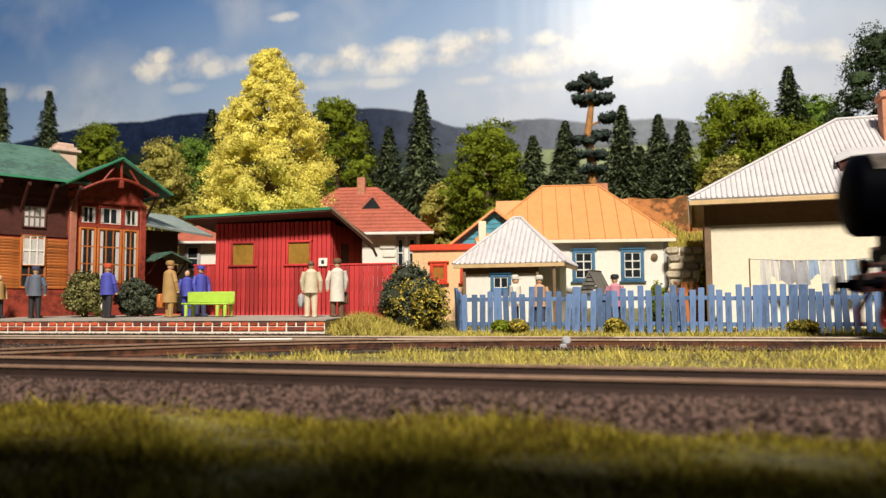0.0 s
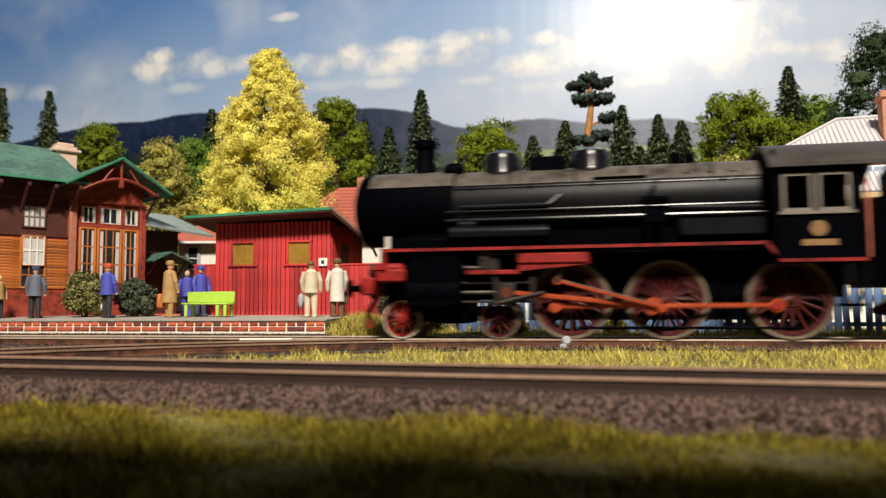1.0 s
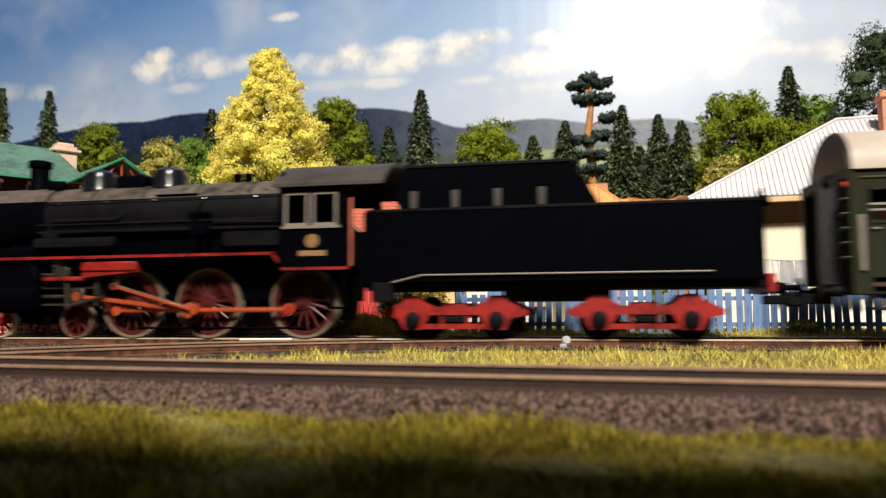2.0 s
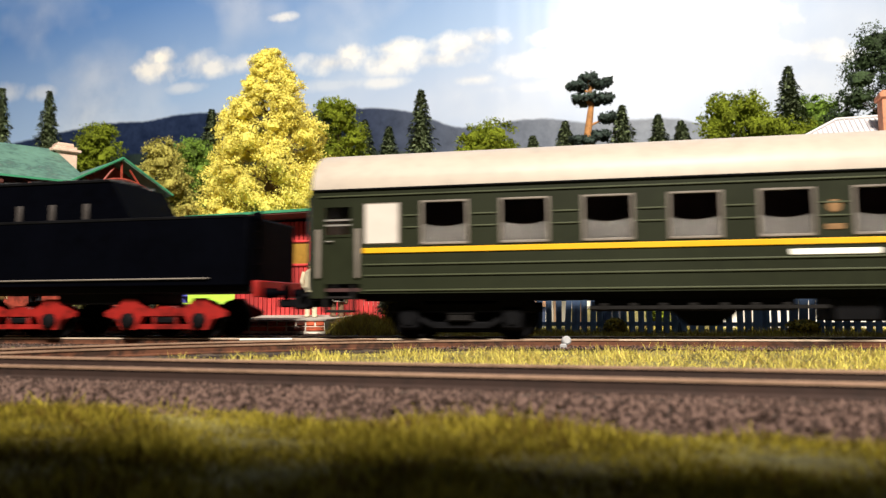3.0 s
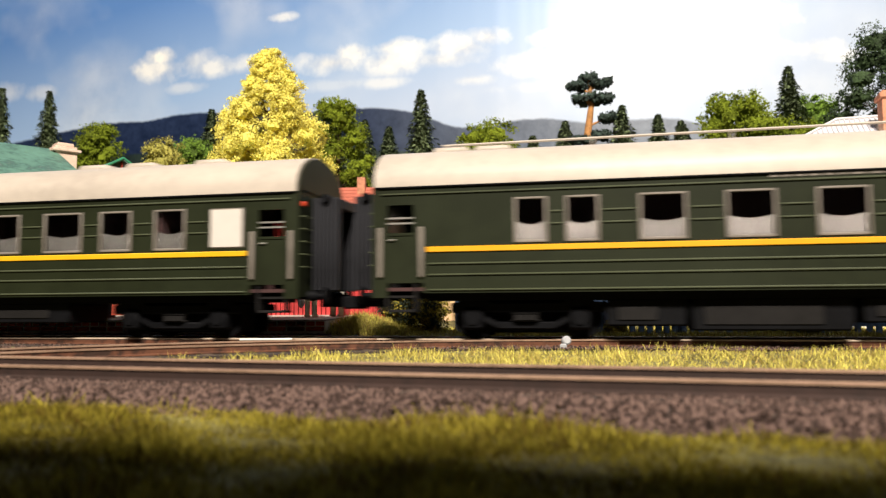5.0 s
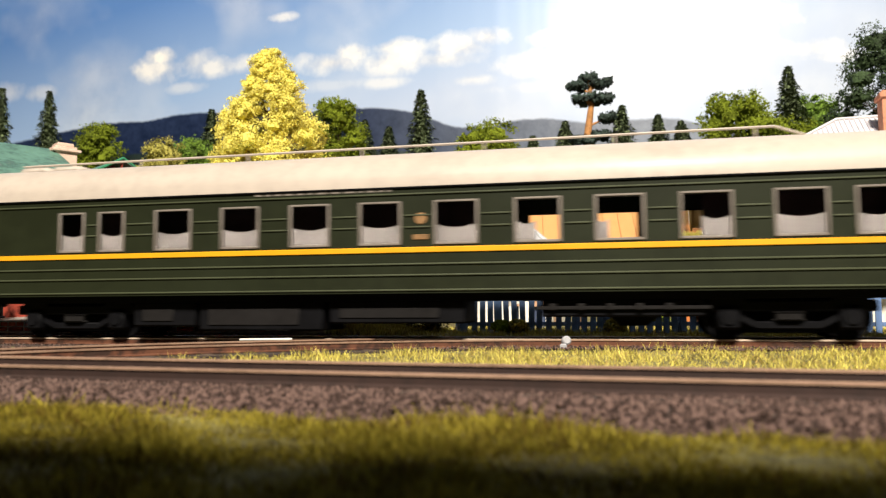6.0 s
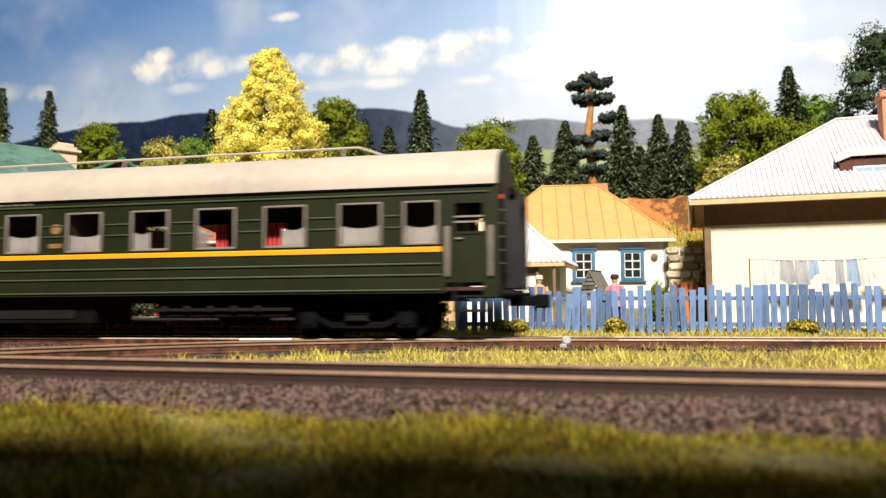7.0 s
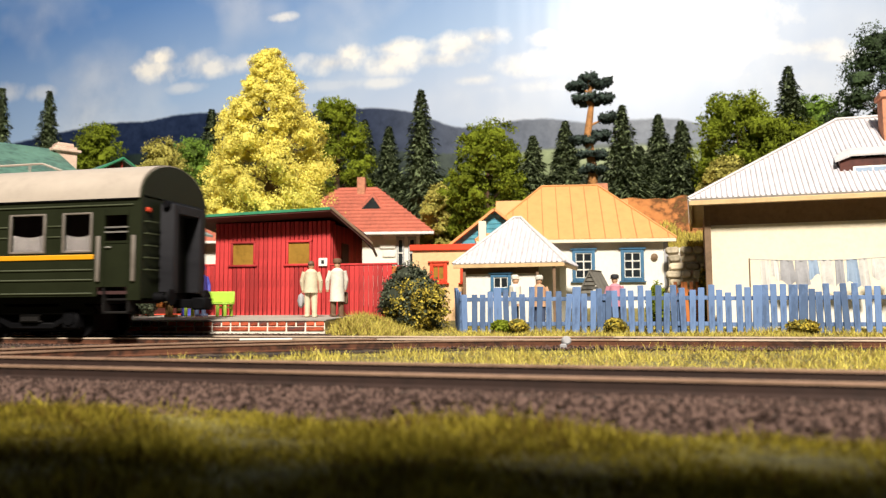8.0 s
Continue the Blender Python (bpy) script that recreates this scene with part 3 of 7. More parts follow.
def rail_pair(track, curve):
    """curve: list of (x, y, heading) of the track's middle."""
    for side in (-1, 1):
        web, head = Shape(), Shape()
        rows = []
        for x, y, h in curve:
            nx, ny = -math.sin(h), math.cos(h)
            rows.append([(x + nx * (side * 0.7535 + o), y + ny * (side * 0.7535 + o), z) for o, z in RAIL])
        k = len(RAIL)
        for a, b in zip(rows, rows[1:]):
            web.add(a + b, [(i, (i + 1) % k, k + (i + 1) % k, k + i) for i in range(k)])
        web.add(rows[0], [tuple(range(k - 1, -1, -1))])
        web.add(rows[-1], [tuple(range(k))])
        tops = []
        for x, y, h in curve:
            nx, ny = -math.sin(h), math.cos(h)
            tops.append([(x + nx * (side * 0.7535 + o), y + ny * (side * 0.7535 + o), z) for o, z in ((-0.038, -0.034), (-0.038, -0.006), (-0.03, 0.0), (0.03, 0.0), (0.038, -0.006), (0.038, -0.034))])
        for a, b in zip(tops, tops[1:]):
            head.add(a + b, [(i, i + 1, 7 + i, 6 + i) for i in range(5)])
        r = part("rail", web, M["rust" if track.name == "track_front" else "rustmain"], track, "rusty side of a flat-bottom rail")
        part("rail_head", head, M["railtop" if track.name == "track_main" else "railtopfront"], r, "bright worn rail head")


def track(name, x, y, rz, curve, label, sleepers):
    t = thing(name, x, y, 0, rz, label, "railway track", kind="structure")
    rail_pair(t, curve)
    me = Shape().box(-0.12, 0.12, -1.25, 1.25, -0.3, -0.172, 0.02).mesh("sleeper", M["sleeper"])
    for sx, sy, h in sleepers:
        o = part("sleeper", me, None, t)
        o.matrix_basis = pose(sx * K, sy * K, 0, 0, 0, math.degrees(h))
    return t


TRACK_Y = 18.37


def tracks():
    line = [(-97, 0, 0), (-30, 0, 0), (0, 0, 0), (89, 0, 0)]
    track("track_main", 0, TRACK_Y, 0, line, "main line with rusty rails sunk in grass", [(i * 0.65, 0, 0) for i in range(-40, 20)])
    track("track_front", FRONT[0], FRONT[1], FRONT[2], [(-70, 0, 0), (0, 0, 0), (46, 0, 0)], "front track with dark rails on brown ballast", [(i * 0.65, 0, 0) for i in range(-34, 20)])
    # the siding curves away from the main line towards the front
    arc, r, x0 = [], 15.0, 1.3
    for i in range(25):
        a = 0.075 + (1.02 - 0.075) * i / 24
        arc.append((x0 - r * math.sin(a), -r * (1 - math.cos(a)), a))
    sd = track("track_siding", 0, TRACK_Y - 0.02, 0, arc, "siding leaving the main line at a turnout", arc[6::2])
    part("point_blade", Shape().box(-0.62, 0.62, -0.05, 0.05, -0.03, 0.014, 0.01), M["whitetrim"], sd, "pale worn point blade").matrix_basis = pose(-8.0 * K, -1.2 * K, 0, 0, 0, 16)
    dirt = Shape()
    dirt.box(-97, 89, 16.95, 20.35, -0.4, -0.175, 0.05)
    for (xa, ya, ha), (xb, yb, hb) in zip(arc[2:], arc[3:]):
        pa = [(xa - math.sin(ha) * s, TRACK_Y + ya + math.cos(ha) * s, -0.182) for s in (-1.5, 1.5)]
        pb = [(xb - math.sin(hb) * s, TRACK_Y + yb + math.cos(hb) * s, -0.182) for s in (-1.5, 1.5)]
        dirt.slab([pb[0], pa[0], pa[1], pb[1]], 0.2)
    solid("trackbed", dirt, M["ballastbed"], label="dark brown bed under main line and siding", category="ballast", kind="structure")
    sm = stones(5200, (-17, 8, 17.0, 20.3), (0.018, 0.042), lambda x, y: 0 * x - 0.17)
    solid("ballast_main", sm, M["stone"], label="fine brown ballast between the main line rails", category="ballast", kind="stuff", smooth=0)
    bed = Shape()
    bed.prism([(-1.9, -0.4), (1.9, -0.4), (1.45, -0.2), (-1.45, -0.2)], -70, 46, "yz")
    solid("ballast_bed", bed, M["ballastbed"], (FRONT[0], FRONT[1], 0), FRONT[2], "dark brown ballast bed of the front track", "ballast", kind="structure")
    zf = lambda x, y: np.where(np.abs(y) < 1.5, -0.2, np.maximum(-0.2 - 0.3 * (np.abs(y) - 1.5), -0.36)) + 0.01
    st = stones(26000, (-13, 8, -2.3, -0.7), (0.022, 0.046), zf)
    b = stones(2600, (-13, 9, -0.7, 0.7), (0.03, 0.055), zf)
    st.soup(np.array(b.v), np.array(b.f))
    solid("ballast_stones", st, M["stone"], (FRONT[0], FRONT[1], 0), FRONT[2], "loose brown and grey ballast stones", "ballast", kind="stuff", smooth=0)
    w = stones(3500, (-17, -7.5, 11.4, 17.4), (0.02, 0.05), lambda x, y: ground_z(x, y) + 0.01)
    solid("ballast_siding", w, M["stone"], label="dark brown ballast under the siding", category="ballast", kind="stuff", smooth=0)
    g = stones(900, (-4.5, 3.5, 16.2, 17.4), (0.02, 0.05), lambda x, y: ground_z(x, y) + 0.05)
    solid("ballast_patch", g, M["stone"], label="patch of loose stones by the point lever", category="ballast", kind="stuff", smooth=0)
    # the lever of the turnout
    lv = thing("point_lever", -0.95, 16.85, -0.33, 0, "pale grey point lever with a round weight", "point lever")
    part("base_plate", Shape().box(-0.35, 0.35, -0.2, 0.2, 0, 0.06, 0.02), M["rust"], lv)
    part("stand", Shape().box(-0.07, 0.07, -0.1, 0.1, 0.05, 0.26, 0.02), M["greycloth"], lv)
    part("weight", Shape().lathe([(0, 0.07), (0.02, 0.1), (0.12, 0.1), (0.15, 0.07)], (0.03, 0.08, 0.31), (0.4, -1, 0.2), 14), M["greycloth"], lv)
    part("rod", Shape().cyl((-0.6, 0.05, 0.07), (0.1, 0.05, 0.1), 0.025, n=6).cyl((0, 0.1, 0.1), (0, 0.9, 0.06), 0.02, n=6), M["rust"], lv)


def grasses():
    edge = lambda x, y: front_local(x, y)[1] < -2.05 - 0.25 * np.sin(x * 1.7) - 0.12 * np.sin(x * 4.3)
    blades("grass_bank", 150000, (-8, 5.5, 3.0, 8.2), (0.04, 0.11), M["grass"], 0.018, "short olive static grass on the front bank", edge)
    blades("grass_bank_tufts", 14000, (-8, 5.5, 3.0, 8.2), (0.09, 0.2), M["grass"], 0.02, "longer yellowish tufts on the front bank", edge, 0.95)
    mid = lambda x, y: (front_local(x, y)[1] > 1.75 + 0.15 * np.sin(2 * x)) & (y < np.where(x < -2, 16.7 - 0.085 * (x + 1.2) ** 2 * (x < -1.2), 17.0)) & ~((np.abs(x + 0.6) < 1.7 + 0.4 * np.sin(9 * y)) & (y > 15.9))
    blades("grass_between", 34000, (-14, 9, 10.4, 17.2), (0.06, 0.2), M["grass_far"], 0.022, "yellow-green static grass between the tracks", mid, 0.75)
    behind = lambda x, y: (y > 20.4) & (x > -7.3 + 0.3 * np.sin(5 * y))
    blades("grass_garden", 30000, (-8, 12, 20.2, 24.5), (0.06, 0.2), M["grass_far"], 0.03, "yellowish grass along the garden fence", behind, 0.9)
    bankk = lambda x, y: np.hypot((x + 7.0) / 1.25, (y - 21.9) / 1.7) < 1
    blades("grass_mound", 9000, (-8.2, -5, 20.2, 24), (0.1, 0.3), M["grass_far"], 0.03, "tufted grass at the platform's end", bankk, 0.5)
    n = 9000
    t = rng.uniform(0.0, 1.0, n)
    x = rng.uniform(0.5, 6.0, n)
    t = np.where(t < 0.55 + 0.1 * np.sin(x * 3), t, t * 0.5)
    root = np.stack([x, 33.36 + 2.4 * t, 1.92 + 3.7 * t], -1)
    off = rng.normal(0, 0.07, (n, 3))
    tip = root + np.stack([off[:, 0], -0.05 + off[:, 1], rng.uniform(0.08, 0.3, n)], -1)
    v = np.stack([root - (0.03, 0, 0), root + (0.03, 0, 0), tip], 1).reshape(-1, 3)
    solid("grass_slope", Shape().soup(v, np.arange(3 * n).reshape(-1, 3)), M["grass_far"], label="olive grass on the foot of the earth bank", category="grass", kind="stuff", smooth=0)
    blades("grass_hill", 9000, (-2, 8, 33.5, 38), (0.1, 0.3), M["grass_far"], 0.05, "rough grass on the earth bank", None, 0.9)


# ---- trees ----
def leaves(s, blobs, per, size, seed, tufts=30, loose=0.15):
    """Small leaf flakes, gathered in tufts over the skins of clumps (x, y, z, rx, ry, rz)."""
    g = np.random.default_rng(seed)
    for cx, cy, cz, rx, ry, rz in blobs:
        t = g.normal(size=(tufts, 3))
        t /= np.linalg.norm(t, axis=1)[:, None]
        t *= g.uniform(0.86, 1.1, (tufts, 1))
        d = t[g.integers(0, tufts, per)] + loose * g.normal(size=(per, 3))
        c = np.array([cx, cy, cz]) + d * np.array([rx, ry, rz])
        d = d / (np.linalg.norm(d, axis=1)[:, None] + 1e-6) + 0.6 * g.normal(size=(per, 3))
        u = np.cross(d, g.normal(size=(per, 3)))
        u /= np.linalg.norm(u, axis=1)[:, None] + 1e-6
        w = np.cross(d, u)
        w /= np.linalg.norm(w, axis=1)[:, None] + 1e-6
        k = g.uniform(0.5, 1.3, (per, 1)) * size
        v = np.stack([c - u * k, c + w * k * 0.6, c + u * k, c - w * k * 0.6], 1).reshape(-1, 3)
        s.soup(v, np.arange(4 * per).reshape(-1, 4))
    return s


def crown_blobs(h0, h1, radius, count, seed, shape="round"):
    g = np.random.default_rng(seed)
    out = []
    for i in range(count):
        t = (i + 0.5) / count
        z = h0 + (h1 - h0) * t
        if shape == "spire":
            r = radius * float(np.interp(t, (0, 0.28, 0.52, 0.63, 0.76, 0.9, 1.0), (1, 1, 0.9, 0.78, 0.57, 0.36, 0.14)))
        elif shape == "cone":
            r = radius * (1.0 - t) ** 0.75
        elif shape == "fan":
            r = radius * (0.55 + 0.45 * math.sin(math.pi * min(t * 1.1, 1)))
        else:
            r = radius * math.sqrt(max(1 - (2 * t - 0.8) ** 2 / 1.5, 0.05))
        a = i * 2.4 + g.uniform(-0.4, 0.4)
        b = radius * g.uniform(0.24, 0.42) * (1.0 if shape == "round" or shape == "fan" else (1.0 - 0.55 * t))
        b *= 0.95 if shape == "spire" else 1.0
        rr = max(r - b * 0.7, 0) * g.uniform(0.72, 1.0)
        out.append((rr * math.cos(a), rr * math.sin(a), z, b, b, b * 0.75))
    return out


def broadleaf(x, y, z, h, radius, leaf, seed, label, count=46, per=170, size=0.15, shape="round", low=0.22, category="tree", trunk=True):
    t = thing("tree", x, y, z, 0, label, category, "trees")
    blobs = crown_blobs(h * low, h * 0.97 - radius * 0.2, radius, count, seed, shape)
    st = Shape()
    if trunk:
        st.cyl((0, 0, -0.3), (0, 0, h * 0.5), h * 0.03, h * 0.016, 9).cyl((0, 0, h * 0.5), (0.02 * h, 0, h * 0.88), h * 0.016, h * 0.004, 7)
    for bx, by, bz, b, _, _ in blobs[::2]:
        st.cyl((0, 0, max(bz - 0.5 * math.hypot(bx, by) - 0.1, 0.1)), (bx, by, bz), 0.05, 0.015, 5)
    part("trunk", st, M["bark"], t, "brown bark trunk and limbs")
    s = Shape()
    for i, (bx, by, bz, b, _, bzr) in enumerate(blobs):
        s.ball((bx, by, bz), (b * 0.55, b * 0.55, bzr * 0.55), 7)
    leaves(s, blobs, per, size, seed + 1)
    part("crown", s, M[leaf], t, "", smooth=0)
    return t


def spruce(x, y, z, h, radius, seed, leaf="needle", label="dark green spruce with drooping tiers"):
    g = np.random.default_rng(seed)
    t = thing("spruce", x, y, z, 0, label, "tree", "spruces")
    part("trunk", Shape().cyl((0, 0, -0.3), (0, 0, h * 0.97), h * 0.018, 0.01, 7), M["bark"], t, "brown bark trunk")
    n = 9000
    f = g.uniform(0, 1, n) ** 1.35                       # height along the crown, denser below
    tier = np.round(f * 30) / 30 + g.normal(0, 0.012, n)
    f = np.clip(np.where(g.random(n) < 0.6, tier, f), 0, 1)
    bough = g.uniform(0.6, 1.25, (31, 14))
    a = g.uniform(0, 6.283, n)
    reach = bough[np.clip(np.round(f * 30).astype(int), 0, 30), (a / 6.2832 * 14).astype(int) % 14]
    rr = (radius * (0.93 * (1 - f) ** 0.9 + 0.07)) * reach
    u0 = rr * g.uniform(0.35, 0.95, n)
    ln, wd = 0.1 + 0.2 * rr * g.uniform(0.5, 1.2, n), 0.03 + 0.05 * g.random(n)
    zz = h * (0.05 + 0.94 * f) - 0.35 * u0 * g.uniform(0.6, 1.3, n)
    tw = a + g.normal(0, 0.5, n)
    p = np.stack([u0 * np.cos(a), u0 * np.sin(a), zz], -1)
    side = np.stack([-np.sin(tw), np.cos(tw), g.normal(0, 0.3, n)], -1) * wd[:, None]
    tip = p + np.stack([np.cos(tw) * ln, np.sin(tw) * ln, -ln * g.uniform(-0.15, 0.9, n)], -1)
    v = np.stack([p - side, p + side, tip], 1).reshape(-1, 3)
    s = Shape().soup(v, np.arange(3 * n).reshape(-1, 3))
    s.cyl((0, 0, h * 0.05), (0, 0, h * 0.98), radius * 0.5, 0.03, 9)
    part("crown", s, M[leaf], t, "", smooth=0)
    return t


def scots_pine(x, y, z, h):
    t = thing("pine", x, y, z, 0, "tall pine with orange trunk and flat cloud-like tiers", "tree")
    s = Shape()
    pts = [(0.0, 0, -0.3), (0.1, 0, h * 0.35), (-0.12, 0, h * 0.6), (0.1, 0, h * 0.8), (0.0, 0, h * 0.95)]
    for i, (a, b) in enumerate(zip(pts, pts[1:])):
        s.cyl(a, b, 0.3 - 0.05 * i, 0.26 - 0.055 * i, 9)
    tiers = [(-0.05, h * 0.975, 0.5), (-0.65, h * 0.92, 0.55), (0.6, h * 0.93, 0.6), (-0.2, h * 0.83, 0.75), (0.65, h * 0.83, 0.6), (0.95, h * 0.7, 0.5), (-0.45, h * 0.56, 0.75), (0.55, h * 0.58, 0.5), (0.1, h * 0.46, 0.8), (0.1, h * 0.36, 0.8)]
    for dx, zz, r in tiers:
        s.cyl((0, 0, zz - 0.35), (dx * 0.8, 0, zz - 0.05), 0.07, 0.03, 6)
    part("trunk", s, M["pinebark"], t, "orange flaking bark")
    blobs = []
    g = np.random.default_rng(5)
    for dx, zz, r in tiers:
        for k in range(7):
            a = k * 0.9
            blobs.append((dx + r * 0.6 * math.cos(a), r * 0.6 * math.sin(a), zz + g.uniform(-0.08, 0.1), r * 0.45, r * 0.45, 0.2))
    c = Shape()
    for b in blobs:
        c.ball(b[:3], (b[3] * 0.9, b[4] * 0.9, b[5] * 0.9), 8)
    leaves(c, blobs, 130, 0.09, 9)
    part("crown", c, M["pineneedle"], t, "blue-green needle pads", smooth=0)


def bush(x, y, z, r, leaf, seed, label, h=None, size=0.05, per=900, extra=None):
    h = h or 2 * r
    t = thing("bush", x, y, z, 0, label, "bush", "bushes")
    g = np.random.default_rng(seed)
    blobs = []
    for i in range(16):
        a, e = i * 2.4, (i + 0.5) / 16
        rr = r * (0.62 if e < 0.75 else 0.35)
        blobs.append((rr * math.cos(a), rr * math.sin(a), h * (0.2 + 0.6 * e), r * 0.42, r * 0.42, h * 0.21))
    part("stem", Shape().cyl((0, 0, -0.1), (0, 0, h * 0.6), 0.09, 0.04, 7), M["bark"], t, "short woody stem")
    s = Shape()
    for b in blobs:
        s.ball(b[:3], (b[3] * 0.85, b[4] * 0.85, b[5] * 0.85), 8)
    leaves(s, blobs, per, size, seed)
    part("foliage", s, M[leaf], t, "", smooth=0)
    if extra:
        e = Shape()
        leaves(e, [(b[0] + extra[1] * r, b[1] - 0.25 * r, b[2] * 0.8, b[3], b[4], b[5]) for b in blobs], per // 2, size, seed + 3)
        part("blossom", e, M[extra[0]], t, "yellow leaf clusters", smooth=0)
    return t


def woods():
    broadleaf(-13.2, 28.4, 0.6, 11.25, 2.6, "yellowleaf", 11, "tall bright yellow autumn tree behind the shed", 95, 1500, 0.042, "spire", 0.28)
    for x, y, top, r, sd in ((-9.72, 40, 12.76, 1.45, 1), (0.93, 40, 11.2, 1.3, 3), (3.0, 44, 11.6, 1.25, 4), (4.03, 42, 10.7, 1.2, 5), (-1.97, 40, 10.55, 1.25, 6), (-3.48, 38, 9.4, 1.1, 7),
                             (9.0, 40, 12.7, 1.4, 8), (-34.7, 42, 14.9, 1.4, 9), (-23.3, 42, 13.0, 1.4, 10), (-14.2, 44, 12.3, 1.3, 12), (-12.7, 44, 11.8, 1.3, 13), (-32.8, 36, 13.3, 1.4, 14),
                             (2.2, 46, 9.8, 1.1, 15), (-5.2, 43, 10.4, 1.1, 16), (3.9, 46, 10.2, 1.2, 17), (-16.0, 45, 10.4, 1.3, 18), (1.9, 43, 9.6, 1.1, 23), (-21.6, 41, 8.6, 1.5, 19)):
        z = float(ground_z(x, y))
        spruce(x, y, z - 0.1, top - z, r * 1.3, sd)
    for x, y, top, r, leaf, sd, lab, low in ((-14.0, 38.5, 12.5, 2.1, "greenleaf", 31, "green broadleaf tree with clumped foliage", 0.12), (-5.5, 36, 9.95, 2.05, "greenleaf", 32, "wide olive-green tree among spruces", 0.0),
                                             (-8.0, 36.5, 7.0, 1.2, "oliveleaf", 33, "low yellowish shrub tree", 0.0), (6.2, 38, 11.2, 2.3, "greenleaf", 34, "broad sunlit green tree behind the white house", 0.1),
                                             (10.5, 42, 11.8, 1.9, "brightleaf", 35, "fresh green tree behind the big house", 0.1), (13.4, 40, 14.6, 2.6, "darkleaf", 36, "tall dark tree at the layout's edge", 0.1),
                                             (-29.6, 40, 12.2, 2.0, "greenleaf", 37, "green tree behind the station roof", 0.1), (-22.8, 36, 10.1, 2.0, "oliveleaf", 38, "pale olive tree behind the station", 0.05),
                                             (-23.4, 40, 11.0, 1.9, "brightleaf", 39, "fresh green tree behind an olive one", 0.1), (-6.9, 37, 7.6, 1.5, "greenleaf", 40, "low green tree beside a spruce", 0.0),
                                             (5.4, 36.2, 7.6, 1.4, "oliveleaf", 41, "pale shrub behind the white house roof", 0.0), (8.3, 38, 9.6, 1.9, "greenleaf", 42, "green tree beside a spruce", 0.1)):
        z = float(ground_z(x, y))
        broadleaf(x, y, z - 0.1, top - z, r, leaf, sd, lab, 36, 800, 0.07, "fan" if leaf != "oliveleaf" else "round", low)
    scots_pine(-0.7, 40, 4.9, 7.9)
    bush(-6.05, 23.4, 0.02, 0.98, "hedgedark", 51, "round dark bush with yellow leaves beside the fence", 2.05, 0.05, 1000, ("hedgeyellow", 0.28))
    bush(-17.85, 23.7, 0.47, 0.72, "hedge", 52, "round olive bush on the platform", 1.6)
    bush(-16.0, 23.9, 0.47, 0.66, "hedgedark", 53, "round grey-green bush on the platform", 1.3)


# ---- buildings ----
def window(parent, x, z, w, h, frame_mat, y=0.0, cols=2, rows=3, border=0.1, pane="darkpane", bar="whitetrim", sill=True, curtain=False, label=""):
    """A window standing on the wall face y, facing -y."""
    s = Shape()
    s.box(x - w / 2 - border, x - w / 2, y - 0.07, y + 0.05, z - border, z + h + border, 0.015).box(x + w / 2, x + w / 2 + border, y - 0.07, y + 0.05, z - border, z + h + border, 0.015)
    s.box(x - w / 2, x + w / 2, y - 0.068, y + 0.05, z + h, z + h + border, 0.015).box(x - w / 2, x + w / 2, y - 0.068, y + 0.05, z - border, z, 0.015)
    if sill:
        s.box(x - w / 2 - border * 1.5, x + w / 2 + border * 1.5, y - 0.12, y, z - border - 0.05, z - border, 0.01)
        s.box(x - w / 2 - border * 1.5, x + w / 2 + border * 1.5, y - 0.11, y, z + h + border, z + h + border + 0.06, 0.01)
    wn = part("window", s, M[frame_mat], parent, label)
    part("pane", Shape().box(x - w / 2, x + w / 2, y - 0.012, y + 0.02, z, z + h), M[pane], wn)
    b = Shape()
    for i in range(cols + 1):
        c = x - w / 2 + w * i / cols
        b.box(c - 0.022, c + 0.022, y - 0.045, y - 0.005, z, z + h)
    for i in range(rows + 1):
        c = z + h * i / rows
        b.box(x - w / 2, x + w / 2, y - 0.041, y - 0.005, c - 0.022, c + 0.022)
    part("glazing_bar", b, M[bar], wn, "", 0)
    if curtain:
        for sgn in (-1, 1):
            outer, inner = x + sgn * (w / 2 - 0.02), x + sgn * w * 0.3
            folds = [(outer + (inner - outer) * k / 8, y - 0.022 - 0.012 * (k % 2)) for k in range(9)]
            pts = folds + [(a, b + 0.008) for a, b in reversed(folds)]
            part("curtain", Shape().prism(pts, z + 0.04, z + h * 0.97, "xy"), M["net"], wn, "pale net curtain", 0)
    return wn


def hip_roof(s, x0, x1, y0, y1, z0, zr, inset, t=0.08):
    """A hipped roof: eaves rectangle, ridge height, ridge inset from the short ends."""
    ym = (y0 + y1) / 2
    a, b = (x0 + inset, ym, zr), (x1 - inset, ym, zr)
    s.slab([(x0, y0, z0), (x1, y0, z0), b, a], t)
    s.slab([(x1, y1, z0), (x0, y1, z0), a, b], t)
    s.slab([(x0, y1, z0), (x0, y0, z0), a], t)
    s.slab([(x1, y0, z0), (x1, y1, z0), b], t)
    return s


